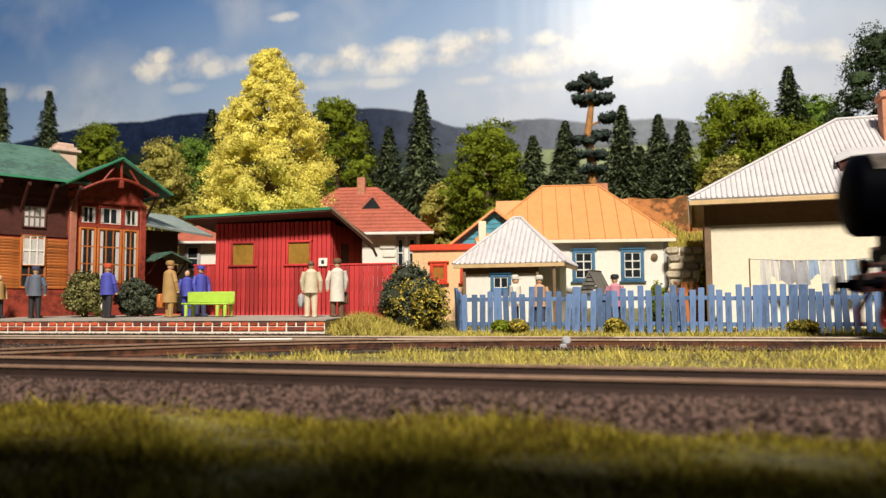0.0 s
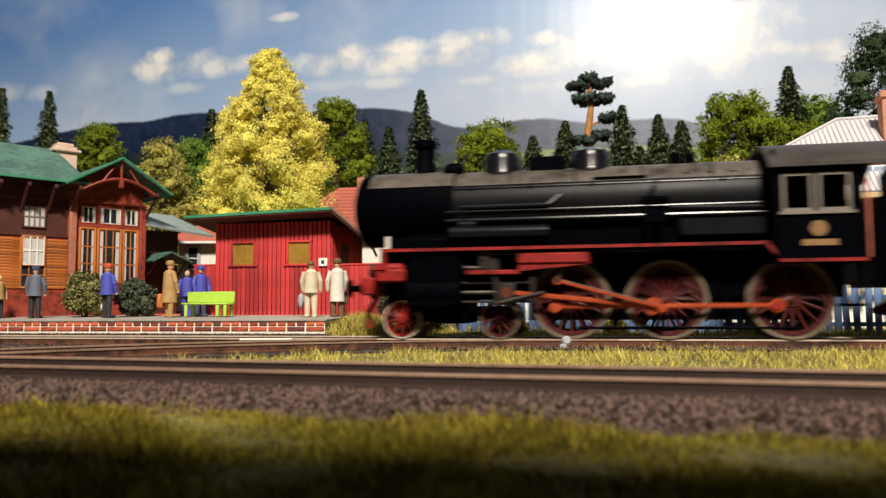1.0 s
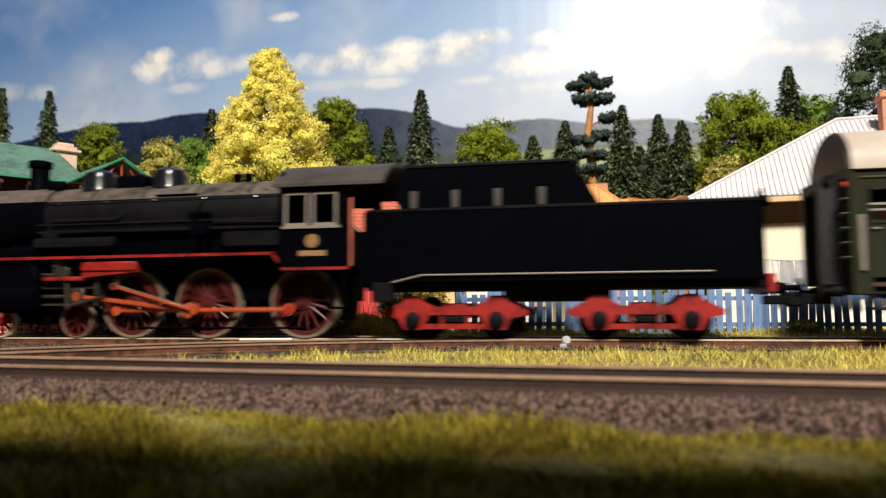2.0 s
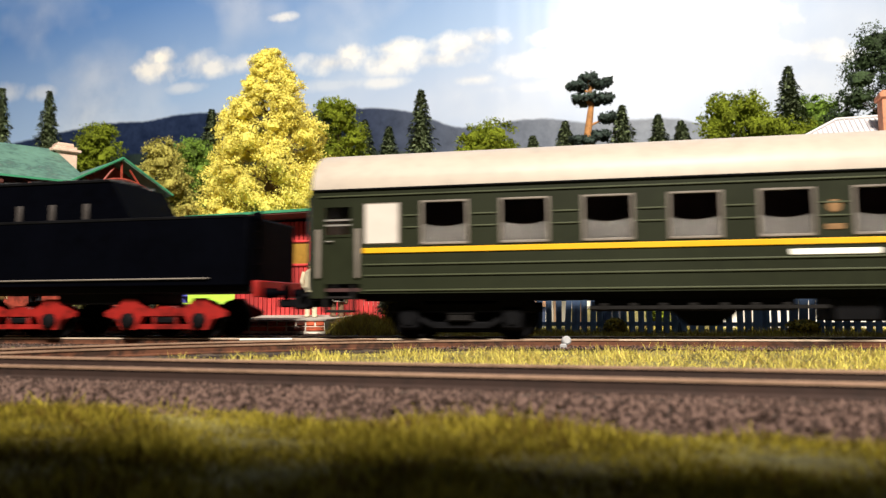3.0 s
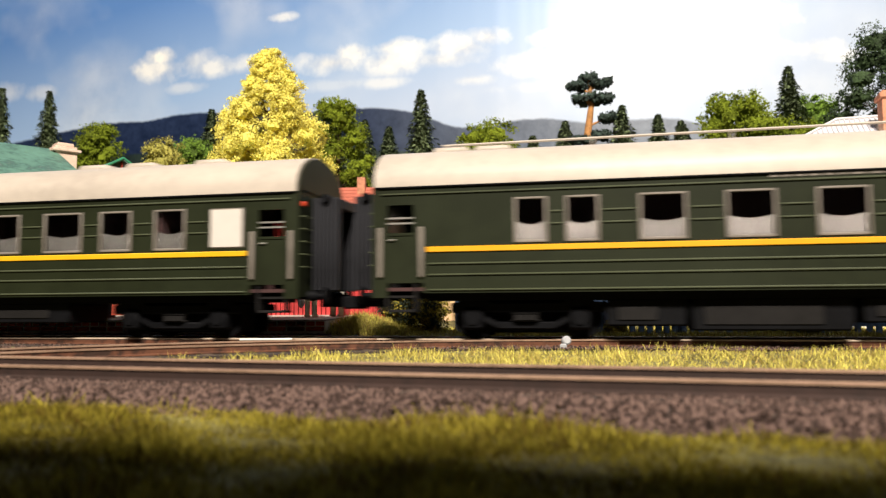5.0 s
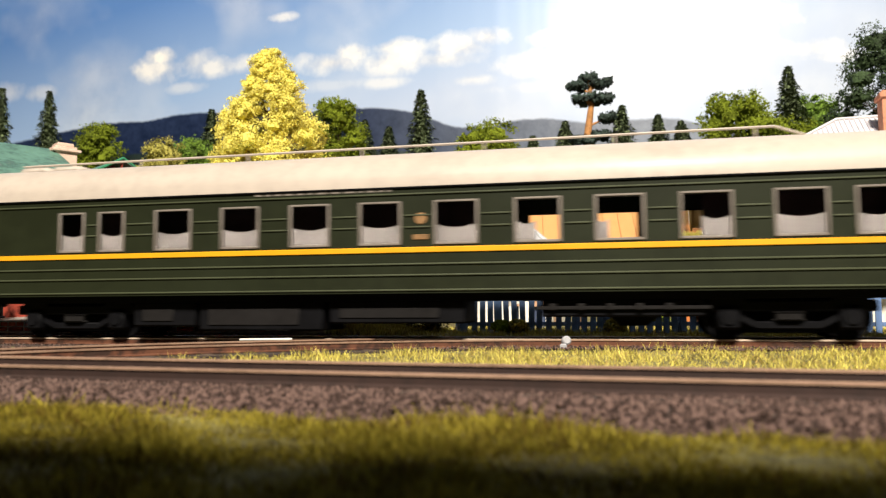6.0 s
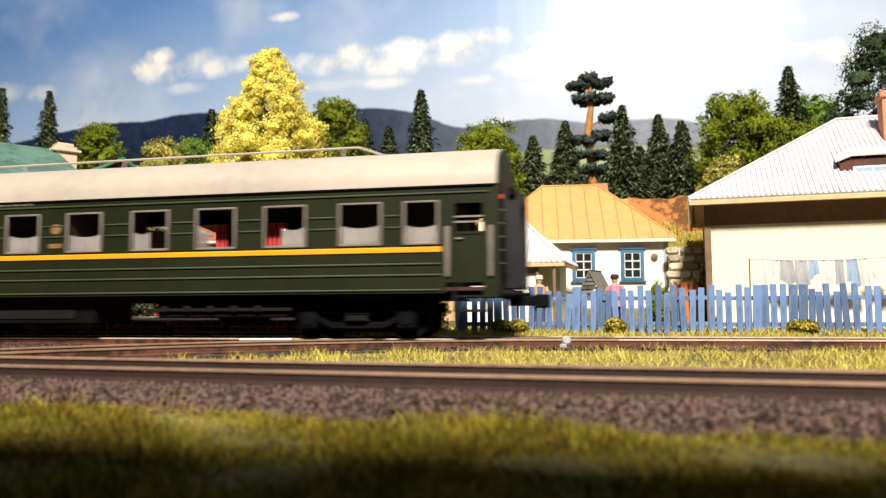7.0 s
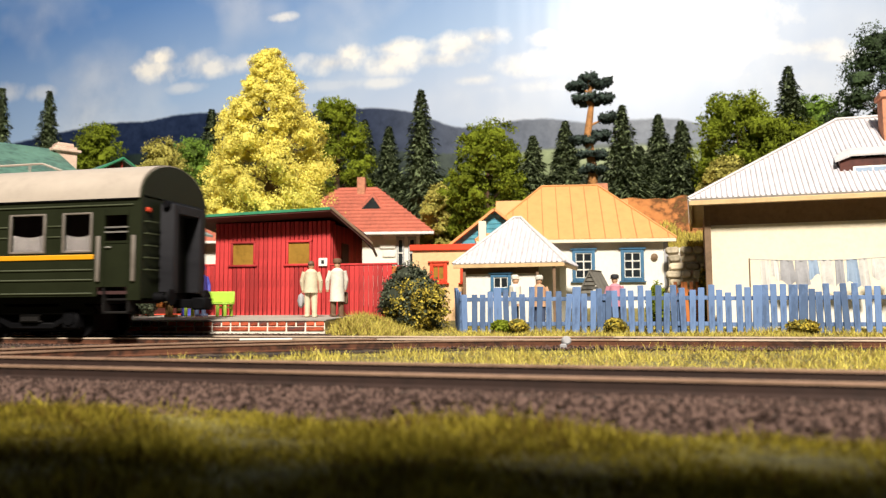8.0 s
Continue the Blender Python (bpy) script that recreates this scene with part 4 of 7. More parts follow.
def ribs(roof, p0, p1, q0, q1, n, r, material):
    """Seams, each a part, running from the eave p0-p1 up to the ridge q0-q1."""
    p0, p1, q0, q1 = Vector(p0), Vector(p1), Vector(q0), Vector(q1)
    for i in range(n):
        f = (i + 0.5) / n
        a = p0.lerp(p1, f)
        # seams run straight up the slope until they meet hip or ridge
        e = (p1 - p0).normalized()
        up0 = q0 - p0
        rise = up0 - e * up0.dot(e)
        l0, l1 = (q0 - p0).dot(e), (p1 - q1).dot(e)
        d = f * (p1 - p0).length
        k = min(1.0, d / l0 if l0 > 1e-3 else 1.0, ((p1 - p0).length - d) / l1 if l1 > 1e-3 else 1.0)
        if k > 0.03:
            part("rib", Shape().cyl(a, a + rise * k, r, r * 0.9, 5), M[material], roof)


def shed():
    t = thing("waiting_shed", -11.46, 25.0, 0.44, 0, "small red plank shed with a lean-to green-edged roof", "shed")
    x0, x1, d = -2.17, 2.17, 3.4
    part("wall", Shape().box(x0 + 0.03, x1 - 0.03, 0.06, d, -0.3, 3.1).box(x0 + 0.03, x1 - 0.03, 0.06, 0.5, 3.1, 3.3), M["redwood"], t, "dark red back boards")
    # upright planks, leaving the two windows free
    n = 26
    w = (x1 - x0) / n
    full = Shape().box(-w / 2 + 0.012, w / 2 - 0.012, -0.03, 0.06, 0, 3.3, 0.012).mesh("plank", M["redwood"])
    low = Shape().box(-w / 2 + 0.012, w / 2 - 0.012, -0.03, 0.06, 0, 1.78, 0.012).mesh("plank", M["redwood"])
    top = Shape().box(-w / 2 + 0.012, w / 2 - 0.012, -0.03, 0.06, 2.62, 3.3, 0.012).mesh("plank", M["redwood"])
    wins = ((-1.1, 0.86), (1.0, 0.86))
    for i in range(n):
        xc = x0 + w * (i + 0.5)
        hit = any(abs(xc - c) < ww / 2 + w * 0.3 for c, ww in wins)
        for me in ((low, top) if hit else (full,)):
            part("plank", me, None, t).matrix_basis = pose(xc * K, 0, 0)
    side = Shape().box(0.0, 0.06, -0.08, 0.08, 0, 3.2, 0.012).mesh("plank", M["redwood"])
    for i in range(18):
        part("plank", side, None, t).matrix_basis = pose((x1 - 0.03) * K, (0.16 + i * 0.185) * K, 0)
    for c, ww in wins:
        f = Shape()
        for sg in (-1, 1):
            f.box(c + sg * (ww / 2) - 0.04, c + sg * (ww / 2) + 0.04, -0.06, 0.08, 1.74, 2.64, 0.02)
        f.box(c - ww / 2 - 0.12, c + ww / 2 + 0.12, -0.1, 0.08, 1.74, 1.82, 0.02).box(c - ww / 2 - 0.04, c + ww / 2 + 0.04, -0.065, 0.08, 2.56, 2.64, 0.02)
        wn = part("window", f, M["redwood"], t, "red window frame with an amber shutter")
        part("shutter", Shape().box(c - ww / 2, c + ww / 2, 0.0, 0.04, 1.8, 2.58), M["amberpane"], wn, "amber board")
    f = Shape().box(x1 - 0.02, x1 + 0.05, 1.0, 1.75, 1.75, 2.6, 0.02)
    part("side_window", f, M["darkwood"], t, "dark side opening")
    sg = thing("sign_plate", -9.55, 24.93, 2.3, 0, "small white sign plate on the shed wall", "sign")
    part("plate", Shape().box(-0.16, 0.16, -0.03, 0.0, -0.14, 0.14, 0.01), M["whitetrim"], sg)
    part("mark", Shape().box(-0.05, 0.05, -0.038, -0.028, -0.06, 0.07), M["black"], sg, "black mark")
    r = Shape()
    e = [(-2.95, -0.75, 3.56), (2.55, -0.75, 3.66), (2.75, -0.6, 3.55), (3.9, 1.2, 2.35)]
    r.slab([(-2.95, -0.8, 3.5), (2.45, -0.8, 3.64), (2.3, 3.8, 3.1), (-2.95, 3.8, 3.0)], 0.12)
    r.slab([(2.45, -0.8, 3.64), (3.75, -0.3, 2.45), (2.75, 3.6, 2.3), (2.3, 3.8, 3.1)], 0.1)
    rf = part("roof", r, M["darkwood"], t, "dark roof boards")
    part("roof_edge", Shape().slab([(-2.95, -0.85, 3.52), (2.45, -0.85, 3.66), (2.45, -0.7, 3.68), (-2.95, -0.7, 3.54)], 0.09).slab([(-2.9, -0.7, 3.54), (2.4, -0.7, 3.68), (2.2, 3.8, 3.15), (-2.9, 3.8, 3.05)], 0.03), M["greenedge"], rf, "thin green roof covering")
    part("roof_edge", Shape().slab([(2.47, -0.86, 3.66), (3.8, -0.36, 2.45), (3.75, -0.2, 2.48), (2.47, -0.7, 3.69)], 0.05), M["brownband"], rf, "brown edge board")
    # low plank wing and fence beside it
    wg = thing("plank_fence", -9.2, 24.7, 0.3, 0, "low red plank fence beside the shed", "fence")
    pl = Shape().box(-0.075, 0.075, -0.03, 0.03, -0.1, 1.85, 0.012).mesh("plank", M["redwood"])
    for i in range(13):
        part("plank", pl, None, wg).matrix_basis = pose((0.12 + i * 0.165) * K, 0, 0)
    part("rail", Shape().box(0, 2.3, 0.03, 0.09, 1.5, 1.62).box(0, 2.3, 0.03, 0.09, 0.3, 0.42).box(-0.02, 2.35, -0.06, 0.1, 1.85, 1.92, 0.02), M["redwood"], wg)
    part("post", Shape().box(2.2, 2.36, -0.1, 0.08, -0.2, 1.8, 0.02), M["slat"], wg, "orange-brown end post")
    side_pl = Shape().box(-0.03, 0.03, -0.075, 0.075, -0.1, 1.85, 0.012).mesh("plank", M["redwood"])
    for i in range(8):
        part("plank", side_pl, None, wg).matrix_basis = pose(2.34 * K, (0.15 + 0.17 * i) * K, 0)
    wl = thing("plank_fence", -14.55, 25.2, 0.4, 0, "low red plank fence between shed and station", "fence")
    for i in range(6):
        part("plank", pl, None, wl).matrix_basis = pose((0.06 + i * 0.165) * K, 0, 0)
    part("rail", Shape().box(-0.05, 1.0, -0.05, 0.09, 1.85, 1.92, 0.02).box(0, 0.95, 0.03, 0.09, 0.4, 0.5), M["redwood"], wl)


def station():
    t = thing("station_building", -19.72, 25.44, 0.4, 57, "red-brown timber station with green roof and slatted walls", "station")
    w = Shape().box(-9, 0, 0, 7, -0.4, 5.2).box(0, 2.6, -0.02, 6, -0.4, 5.2)
    w.prism([(-0.3, 5.2), (2.9, 5.2), (1.3, 6.0)], -0.02, 5.5)
    part("wall", w, M["stationred"], t)
    # plinth, corner posts, belts
    part("plinth", Shape().box(-9, -0.02, -0.1, 0, -0.4, 1.05, 0.02).box(0.1, 2.6, -0.12, -0.02, -0.4, 1.3, 0.02), M["stationred"], t, "plain red plinth boards")
    for x in (-0.12, 2.55):
        part("corner_post", Shape().box(x - 0.13, x + 0.13, -0.2, 0.05, 0.6 if x < 0 else -0.3, 4.5, 0.03), M["post"] if x < 0 else M["stationred"], t, "weathered corner post")
    part("cornice", Shape().box(-9, -0.25, -0.06, 0, 3.0, 3.15, 0.02).box(-9, -0.25, -0.06, 0, 4.35, 4.5, 0.02), M["darkwood"], t, "dark belt board")
    part("upper_wall", Shape().box(-9, -0.3, -0.03, 0, 3.15, 5.2), M["darkwood"], t, "dark boards under the eaves")
    # slatted shutters either side of the windows
    for c in (-0.62, -2.25, -3.2):
        lo, hi = c - 0.36, c + 0.36
        sl = Shape().box(lo, hi, -0.07, -0.01, -0.05, 0.05, 0.015).mesh("slat", M["slat"])
        for k in range(17):
            part("slat", sl, None, t).matrix_basis = Matrix.Translation((0, -0.02 * K, (1.15 + 0.108 * k) * K)) @ pose(0, 0, 0, 14)
    for c in (-1.45, -4.0):
        window(t, c, 1.15, 0.78, 1.75, "slat", -0.02, 3, 4, 0.06, "darkpane", "slat", False)
        window(t, c, 1.95, 0.72, 1.05, "slat", -0.07, 3, 2, 0.04, "net", "whitetrim", False)
        window(t, c, 3.35, 0.72, 0.75, "darkwood", -0.03, 4, 2, 0.05, "net", "greygrip", False)
    # bay windows
    for c, ww in ((0.45, 0.5), (1.28, 0.8), (2.1, 0.5)):
        window(t, c, 1.4, ww, 2.0, "slat", -0.04, 2 if ww < 0.6 else 3, 3, 0.07, "darkpane", "slat", False, True)
        window(t, c, 3.65, ww, 0.6, "stationred", -0.04, 2, 1, 0.06, "darkpane", "whitetrim", False, True)
    part("bay_band", Shape().box(0.1, 2.5, -0.1, -0.02, 3.47, 3.6, 0.02).box(0.1, 2.5, -0.1, -0.02, 4.4, 4.55, 0.02).box(0.84, 0.9, -0.1, -0.02, 1.3, 4.5).box(1.7, 1.78, -0.1, -0.02, 1.3, 4.5), M["stationred"], t, "red bay timbers", 0)
    # roofs
    r = Shape()
    r.slab([(-9.5, -0.95, 5.05), (0.2, -0.95, 5.05), (0.2, 3.2, 6.95), (-9.5, 3.2, 6.95)], 0.1)
    r.slab([(0.2, 7.6, 5.05), (-9.5, 7.6, 5.05), (-9.5, 3.2, 6.95), (0.2, 3.2, 6.95)], 0.1)
    r.slab([(-0.75, -1.15, 4.95), (1.3, -1.15, 6.12), (1.3, 5, 6.12), (-0.75, 5, 4.95)], 0.09)
    r.slab([(1.3, -1.15, 6.12), (3.3, -1.15, 4.9), (3.3, 5, 4.9), (1.3, 5, 6.12)], 0.09)
    rf = part("roof", r, M["greenroof"], t, "weathered green sheet roof")
    part("barge_board", Shape().slab([(-0.78, -1.2, 4.93), (1.3, -1.2, 6.14), (1.3, -1.12, 6.16), (-0.78, -1.12, 4.95)], 0.06).slab([(1.3, -1.2, 6.14), (3.33, -1.2, 4.88), (3.33, -1.12, 4.9), (1.3, -1.12, 6.16)], 0.06)
         .box(-9.5, -0.6, -1.0, -0.94, 4.97, 5.04), M["greenedge"], rf, "green edge board")
    arch = Shape()
    pts = [(-0.15 + 2.9 * i / 10, -1.0, 4.75 + 0.55 * math.sin(math.pi * i / 10)) for i in range(11)]
    arch.tube(pts, 0.06, 6)
    arch.cyl((1.3, -1.0, 5.2), (1.3, -1.0, 6.0), 0.05, n=6).cyl((0.6, -1, 5.15), (1.0, -1, 5.7), 0.045, n=6).cyl((2.0, -1, 5.15), (1.6, -1, 5.7), 0.045, n=6)
    arch.box(1.22, 1.38, -1.08, -0.92, 4.95, 5.25, 0.02)
    part("gable_truss", arch, M["stationred"], t, "curved red gable truss")
    for x in (-0.2, 2.7, -1.0, -1.9, -2.8, -3.7):
        y1 = -1.05 if x in (-0.2, 2.7) else -0.85
        b = Shape().cyl((x, 0, 3.9), (x, y1, 4.85), 0.06, n=6).box(x - 0.05, x + 0.05, y1, 0, 4.8, 4.9)
        b.box(x - 0.06, x + 0.06, y1 - 0.12, y1, 4.72, 4.86, 0.02)
        part("eave_bracket", b, M["darkwood"], t)
    ch = part("chimney", Shape().box(0.1, 0.95, 2.7, 3.6, 5.6, 7.05, 0.03).box(-0.03, 1.08, 2.57, 3.73, 6.8, 6.93, 0.03).box(0.2, 0.85, 2.8, 3.5, 7.05, 7.2, 0.03), M["chimneypale"], t, "pale plastered chimney")
    # annex with a lower roof and a small awning
    part("annex_wall", Shape().box(2.6, 4.5, 0.8, 5, -0.4, 3.6), M["darkwood"], t, "dark annex wall")
    part("annex_roof", Shape().slab([(2.6, -0.2, 3.75), (5.6, -0.2, 3.45), (5.4, 3.2, 4.6), (2.6, 3.2, 4.7)], 0.09), M["greyroof"], t, "grey-green annex roof")
    part("awning", Shape().slab([(2.7, -0.75, 2.25), (3.5, -0.75, 2.65), (3.5, 0.8, 2.65), (2.7, 0.8, 2.25)], 0.06).slab([(3.5, -0.75, 2.65), (4.4, -0.75, 2.25), (4.4, 0.8, 2.25), (3.5, 0.8, 2.65)], 0.06), M["greenroof"], t, "small green awning")
    part("awning_bracket", Shape().tube([(2.95, 0.8, 1.5), (2.95, 0.0, 1.8), (2.95, -0.6, 2.25)], 0.04).tube([(4.2, 0.8, 1.5), (4.2, 0.0, 1.8), (4.2, -0.6, 2.25)], 0.04), M["darkwood"], t)
    part("doorstep", Shape().box(2.8, 4.4, -0.6, 0.8, -0.2, 0.12, 0.03), M["redtrim"], t, "red doorstep")


def platform():
    p = thing("platform", 0, 0, 0, 0, "low station platform with a brick face and slab top", "platform", kind="structure")
    s = Shape()
    s.add([(-40, 20.66, 0.36), (-7.85, 20.66, 0.36), (-8.4, 25.6, 0.47), (-40, 25.6, 0.47), (-40, 20.66, -0.4), (-7.85, 20.66, -0.4), (-8.4, 25.6, -0.4), (-40, 25.6, -0.4)],
          [(0, 1, 2, 3), (0, 4, 5, 1), (1, 5, 6, 2), (2, 6, 7, 3), (3, 7, 4, 0), (4, 7, 6, 5)])
    part("body", s, M["mortar"], p, "pale mortar core", 0)
    part("paving", Shape().slab([(-40, 20.61, 0.395), (-7.8, 20.61, 0.395), (-8.4, 25.6, 0.5), (-40, 25.6, 0.5)], 0.03), M["platform"], p, "grey worn paving")
    stretcher = Shape().box(-0.262, 0.262, -0.012, 0.05, -0.056, 0.056, 0.01).mesh("brick", M["brick"])
    header = Shape().box(-0.118, 0.118, -0.012, 0.05, -0.056, 0.056, 0.01).mesh("brick", M["brick"])
    for k in range(46):
        part("brick", header, None, p).matrix_basis = pose((-7.99 - 0.29 * k) * K, 20.64 * K, 0.287 * K)
    for k in range(23):
        part("brick", stretcher, None, p).matrix_basis = pose((-8.14 - 0.58 * k) * K, 20.64 * K, 0.137 * K)
    # earth and fine stones heaped against the brick foot
    foot = Shape().prism([(19.75, -0.18), (20.64, -0.18), (20.64, 0.0), (20.3, -0.05)], -40, -7.7, "yz")
    part("footing", foot, M["ballastbed"], p, "brown earth heaped against the bricks", 0)
    grit = stones(2600, (-24, -7.6, 19.9, 20.6), (0.02, 0.045), lambda x, y: np.interp(y, (19.75, 20.3, 20.64), (-0.17, -0.05, 0.0)))
    part("gravel", grit, M["stone"], p, "fine brown gravel", 0, "stuff")


def bench():
    b = thing("bench", -12.9, 23.3, 0.49, 0, "lime green wooden platform bench", "bench")
    part("backrest", Shape().box(-0.88, 0.84, 0.1, 0.17, 0.42, 0.8, 0.03), M["bench"], b)
    part("seat", Shape().box(-0.85, 0.85, -0.35, 0.14, 0.36, 0.43, 0.03), M["bench"], b)
    leg = Shape().box(-0.05, 0.05, -0.33, -0.25, -0.02, 0.37, 0.015).box(-0.05, 0.05, 0.08, 0.17, -0.02, 0.44, 0.015).box(-0.04, 0.04, -0.3, 0.12, 0.24, 0.31).mesh("leg", M["bench"])
    for x in (-0.68, 0.45, 0.72):
        part("leg", leg, None, b).matrix_basis = pose(x * K, 0, 0)


def garden_fence():
    f = thing("garden_fence", -4.3, 22.8, -0.06, 0, "blue picket fence with uneven leaning pickets", "fence")
    g = random.Random(4)
    kinds = [Shape().box(-0.085, 0.085, -0.035, 0.0, 0.0, h, 0.012).mesh("picket", M["bluefence"]) for h in (1.16, 1.24, 1.3, 1.38)]
    wide = Shape().box(-0.12, 0.12, -0.04, 0.0, 0.0, 1.36, 0.012).mesh("picket", M["bluefence"])
    x = 0.1
    while x < 15:
        me = wide if g.random() < 0.12 else g.choice(kinds)
        part("picket", me, None, f).matrix_basis = pose(x * K, 0, 0, g.uniform(-2, 2), g.gauss(0, 1.8), g.uniform(-3, 3))
        x += g.choice((0.21, 0.23, 0.24, 0.25, 0.29))
    for z in (0.22, 0.95):
        part("fence_rail", Shape().box(0, 7.4, 0.005, 0.06, z, z + 0.12, 0.01).box(7.44, 15.2, 0.01, 0.065, z - 0.02, z + 0.1, 0.01), M["bluefence"], f)
    post = Shape().box(-0.06, 0.06, 0.06, 0.18, -0.2, 1.15, 0.015).mesh("post", M["bluefence"])
    for i in range(8):
        part("post", post, None, f).matrix_basis = pose(i * 2.1 * K, 0, 0)
    # the corner run, leading back into the garden
    for i in range(9):
        part("picket", g.choice(kinds), None, f).matrix_basis = pose((-0.06 - 0.045 * i) * K, (0.1 + 0.16 * i) * K, 0.02 * K, g.gauss(0, 2), -4 + g.gauss(0, 2), -62)
    part("fence_rail", Shape().box(-0.06, 0.0, 0.05, 1.55, 0.3, 0.42, 0.01, pose(0, 0, 0, 0, 0, 15)).box(-0.06, 0.0, 0.05, 1.55, 0.95, 1.07, 0.01, pose(0, 0, 0, 0, 0, 15)), M["bluefence"], f)


def pavilion():
    t = thing("garden_pavilion", -3.35, 26.95, -0.1, -5, "small white summer kitchen with a corrugated hipped roof", "summer kitchen")
    part("wall", Shape().box(-1.65, 0.95, 0, 2.6, -0.1, 2.3).box(0.95, 1.62, 0.9, 2.6, -0.1, 2.3), M["white"], t, "whitewashed wall")
    # eave shade on the white wall, laid on as a brown strip
    part("wall_shade_strip", Shape().box(-1.65, 0.95, -0.03, 0, 2.0, 2.3), M["brownband"], t, "brown strip painting the shade under the eaves")
    window(t, -0.32, 1.5, 0.5, 0.36, "blueframe", -0.01, 2, 1, 0.12, "darkpane")
    for x, y in ((1.6, -0.2), (1.0, -0.1), (-1.62, -0.15)):
        part("post", Shape().box(x - 0.05, x + 0.05, y - 0.05, y + 0.05, -0.1, 2.3, 0.015), M["brownband"], t)
    r = Shape()
    hip_roof(r, -2.0, 2.0, -0.35, 3.2, 2.35, 4.12, 1.87, 0.07)
    rf = part("roof", r, M["zinc"], t, "whitened corrugated roof")
    ribs(rf, (-2.0, -0.35, 2.36), (2.0, -0.35, 2.36), (-0.13, 1.42, 4.13), (0.13, 1.42, 4.13), 22, 0.038, "zincrib")
    ribs(rf, (2.0, -0.35, 2.36), (2.0, 3.2, 2.36), (0.13, 1.42, 4.13), (0.13, 1.43, 4.13), 18, 0.038, "zincrib")
    part("ridge_cap", Shape().tube([(-2.0, -0.35, 2.37), (-0.13, 1.42, 4.15), (0.13, 1.42, 4.15), (2.0, -0.35, 2.37)], 0.05), M["zinc"], rf, "pale hip cap")
    part("eave_board", Shape().box(-1.98, 1.98, -0.34, -0.26, 2.2, 2.33, 0.01).box(1.9, 1.98, -0.26, 3.1, 2.2, 2.33, 0.01), M["eave"], rf, "pale eave board")
    a = thing("hen_coop", -0.42, 25.2, 0.0, -18, "small weathered grey wooden A-frame coop in the garden", "hen coop")
    part("roof_panel", Shape().slab([(-0.5, -0.4, 0.95), (0.0, -0.4, 1.9), (0.0, 0.7, 1.9), (-0.5, 0.7, 0.95)], 0.05), M["greywood"], a)
    part("roof_panel", Shape().slab([(0.0, -0.4, 1.9), (0.5, -0.4, 0.95), (0.5, 0.7, 0.95), (0.0, 0.7, 1.9)], 0.05), M["greywood"], a, "grey weathered roof panel")
    for k in range(6):
        z = 1.0 + 0.13 * k
        half = 0.44 * (1.85 - z) / 0.9
        part("slat", Shape().box(-half, half, -0.36, -0.32, z, z + 0.1, 0.01), M["greywood"], a)
    part("leg", Shape().box(-0.46, -0.38, -0.3, 0.4, -0.1, 1.0), M["brownband"], a)
    part("leg", Shape().box(0.38, 0.46, -0.3, 0.4, -0.1, 1.0), M["brownband"], a)


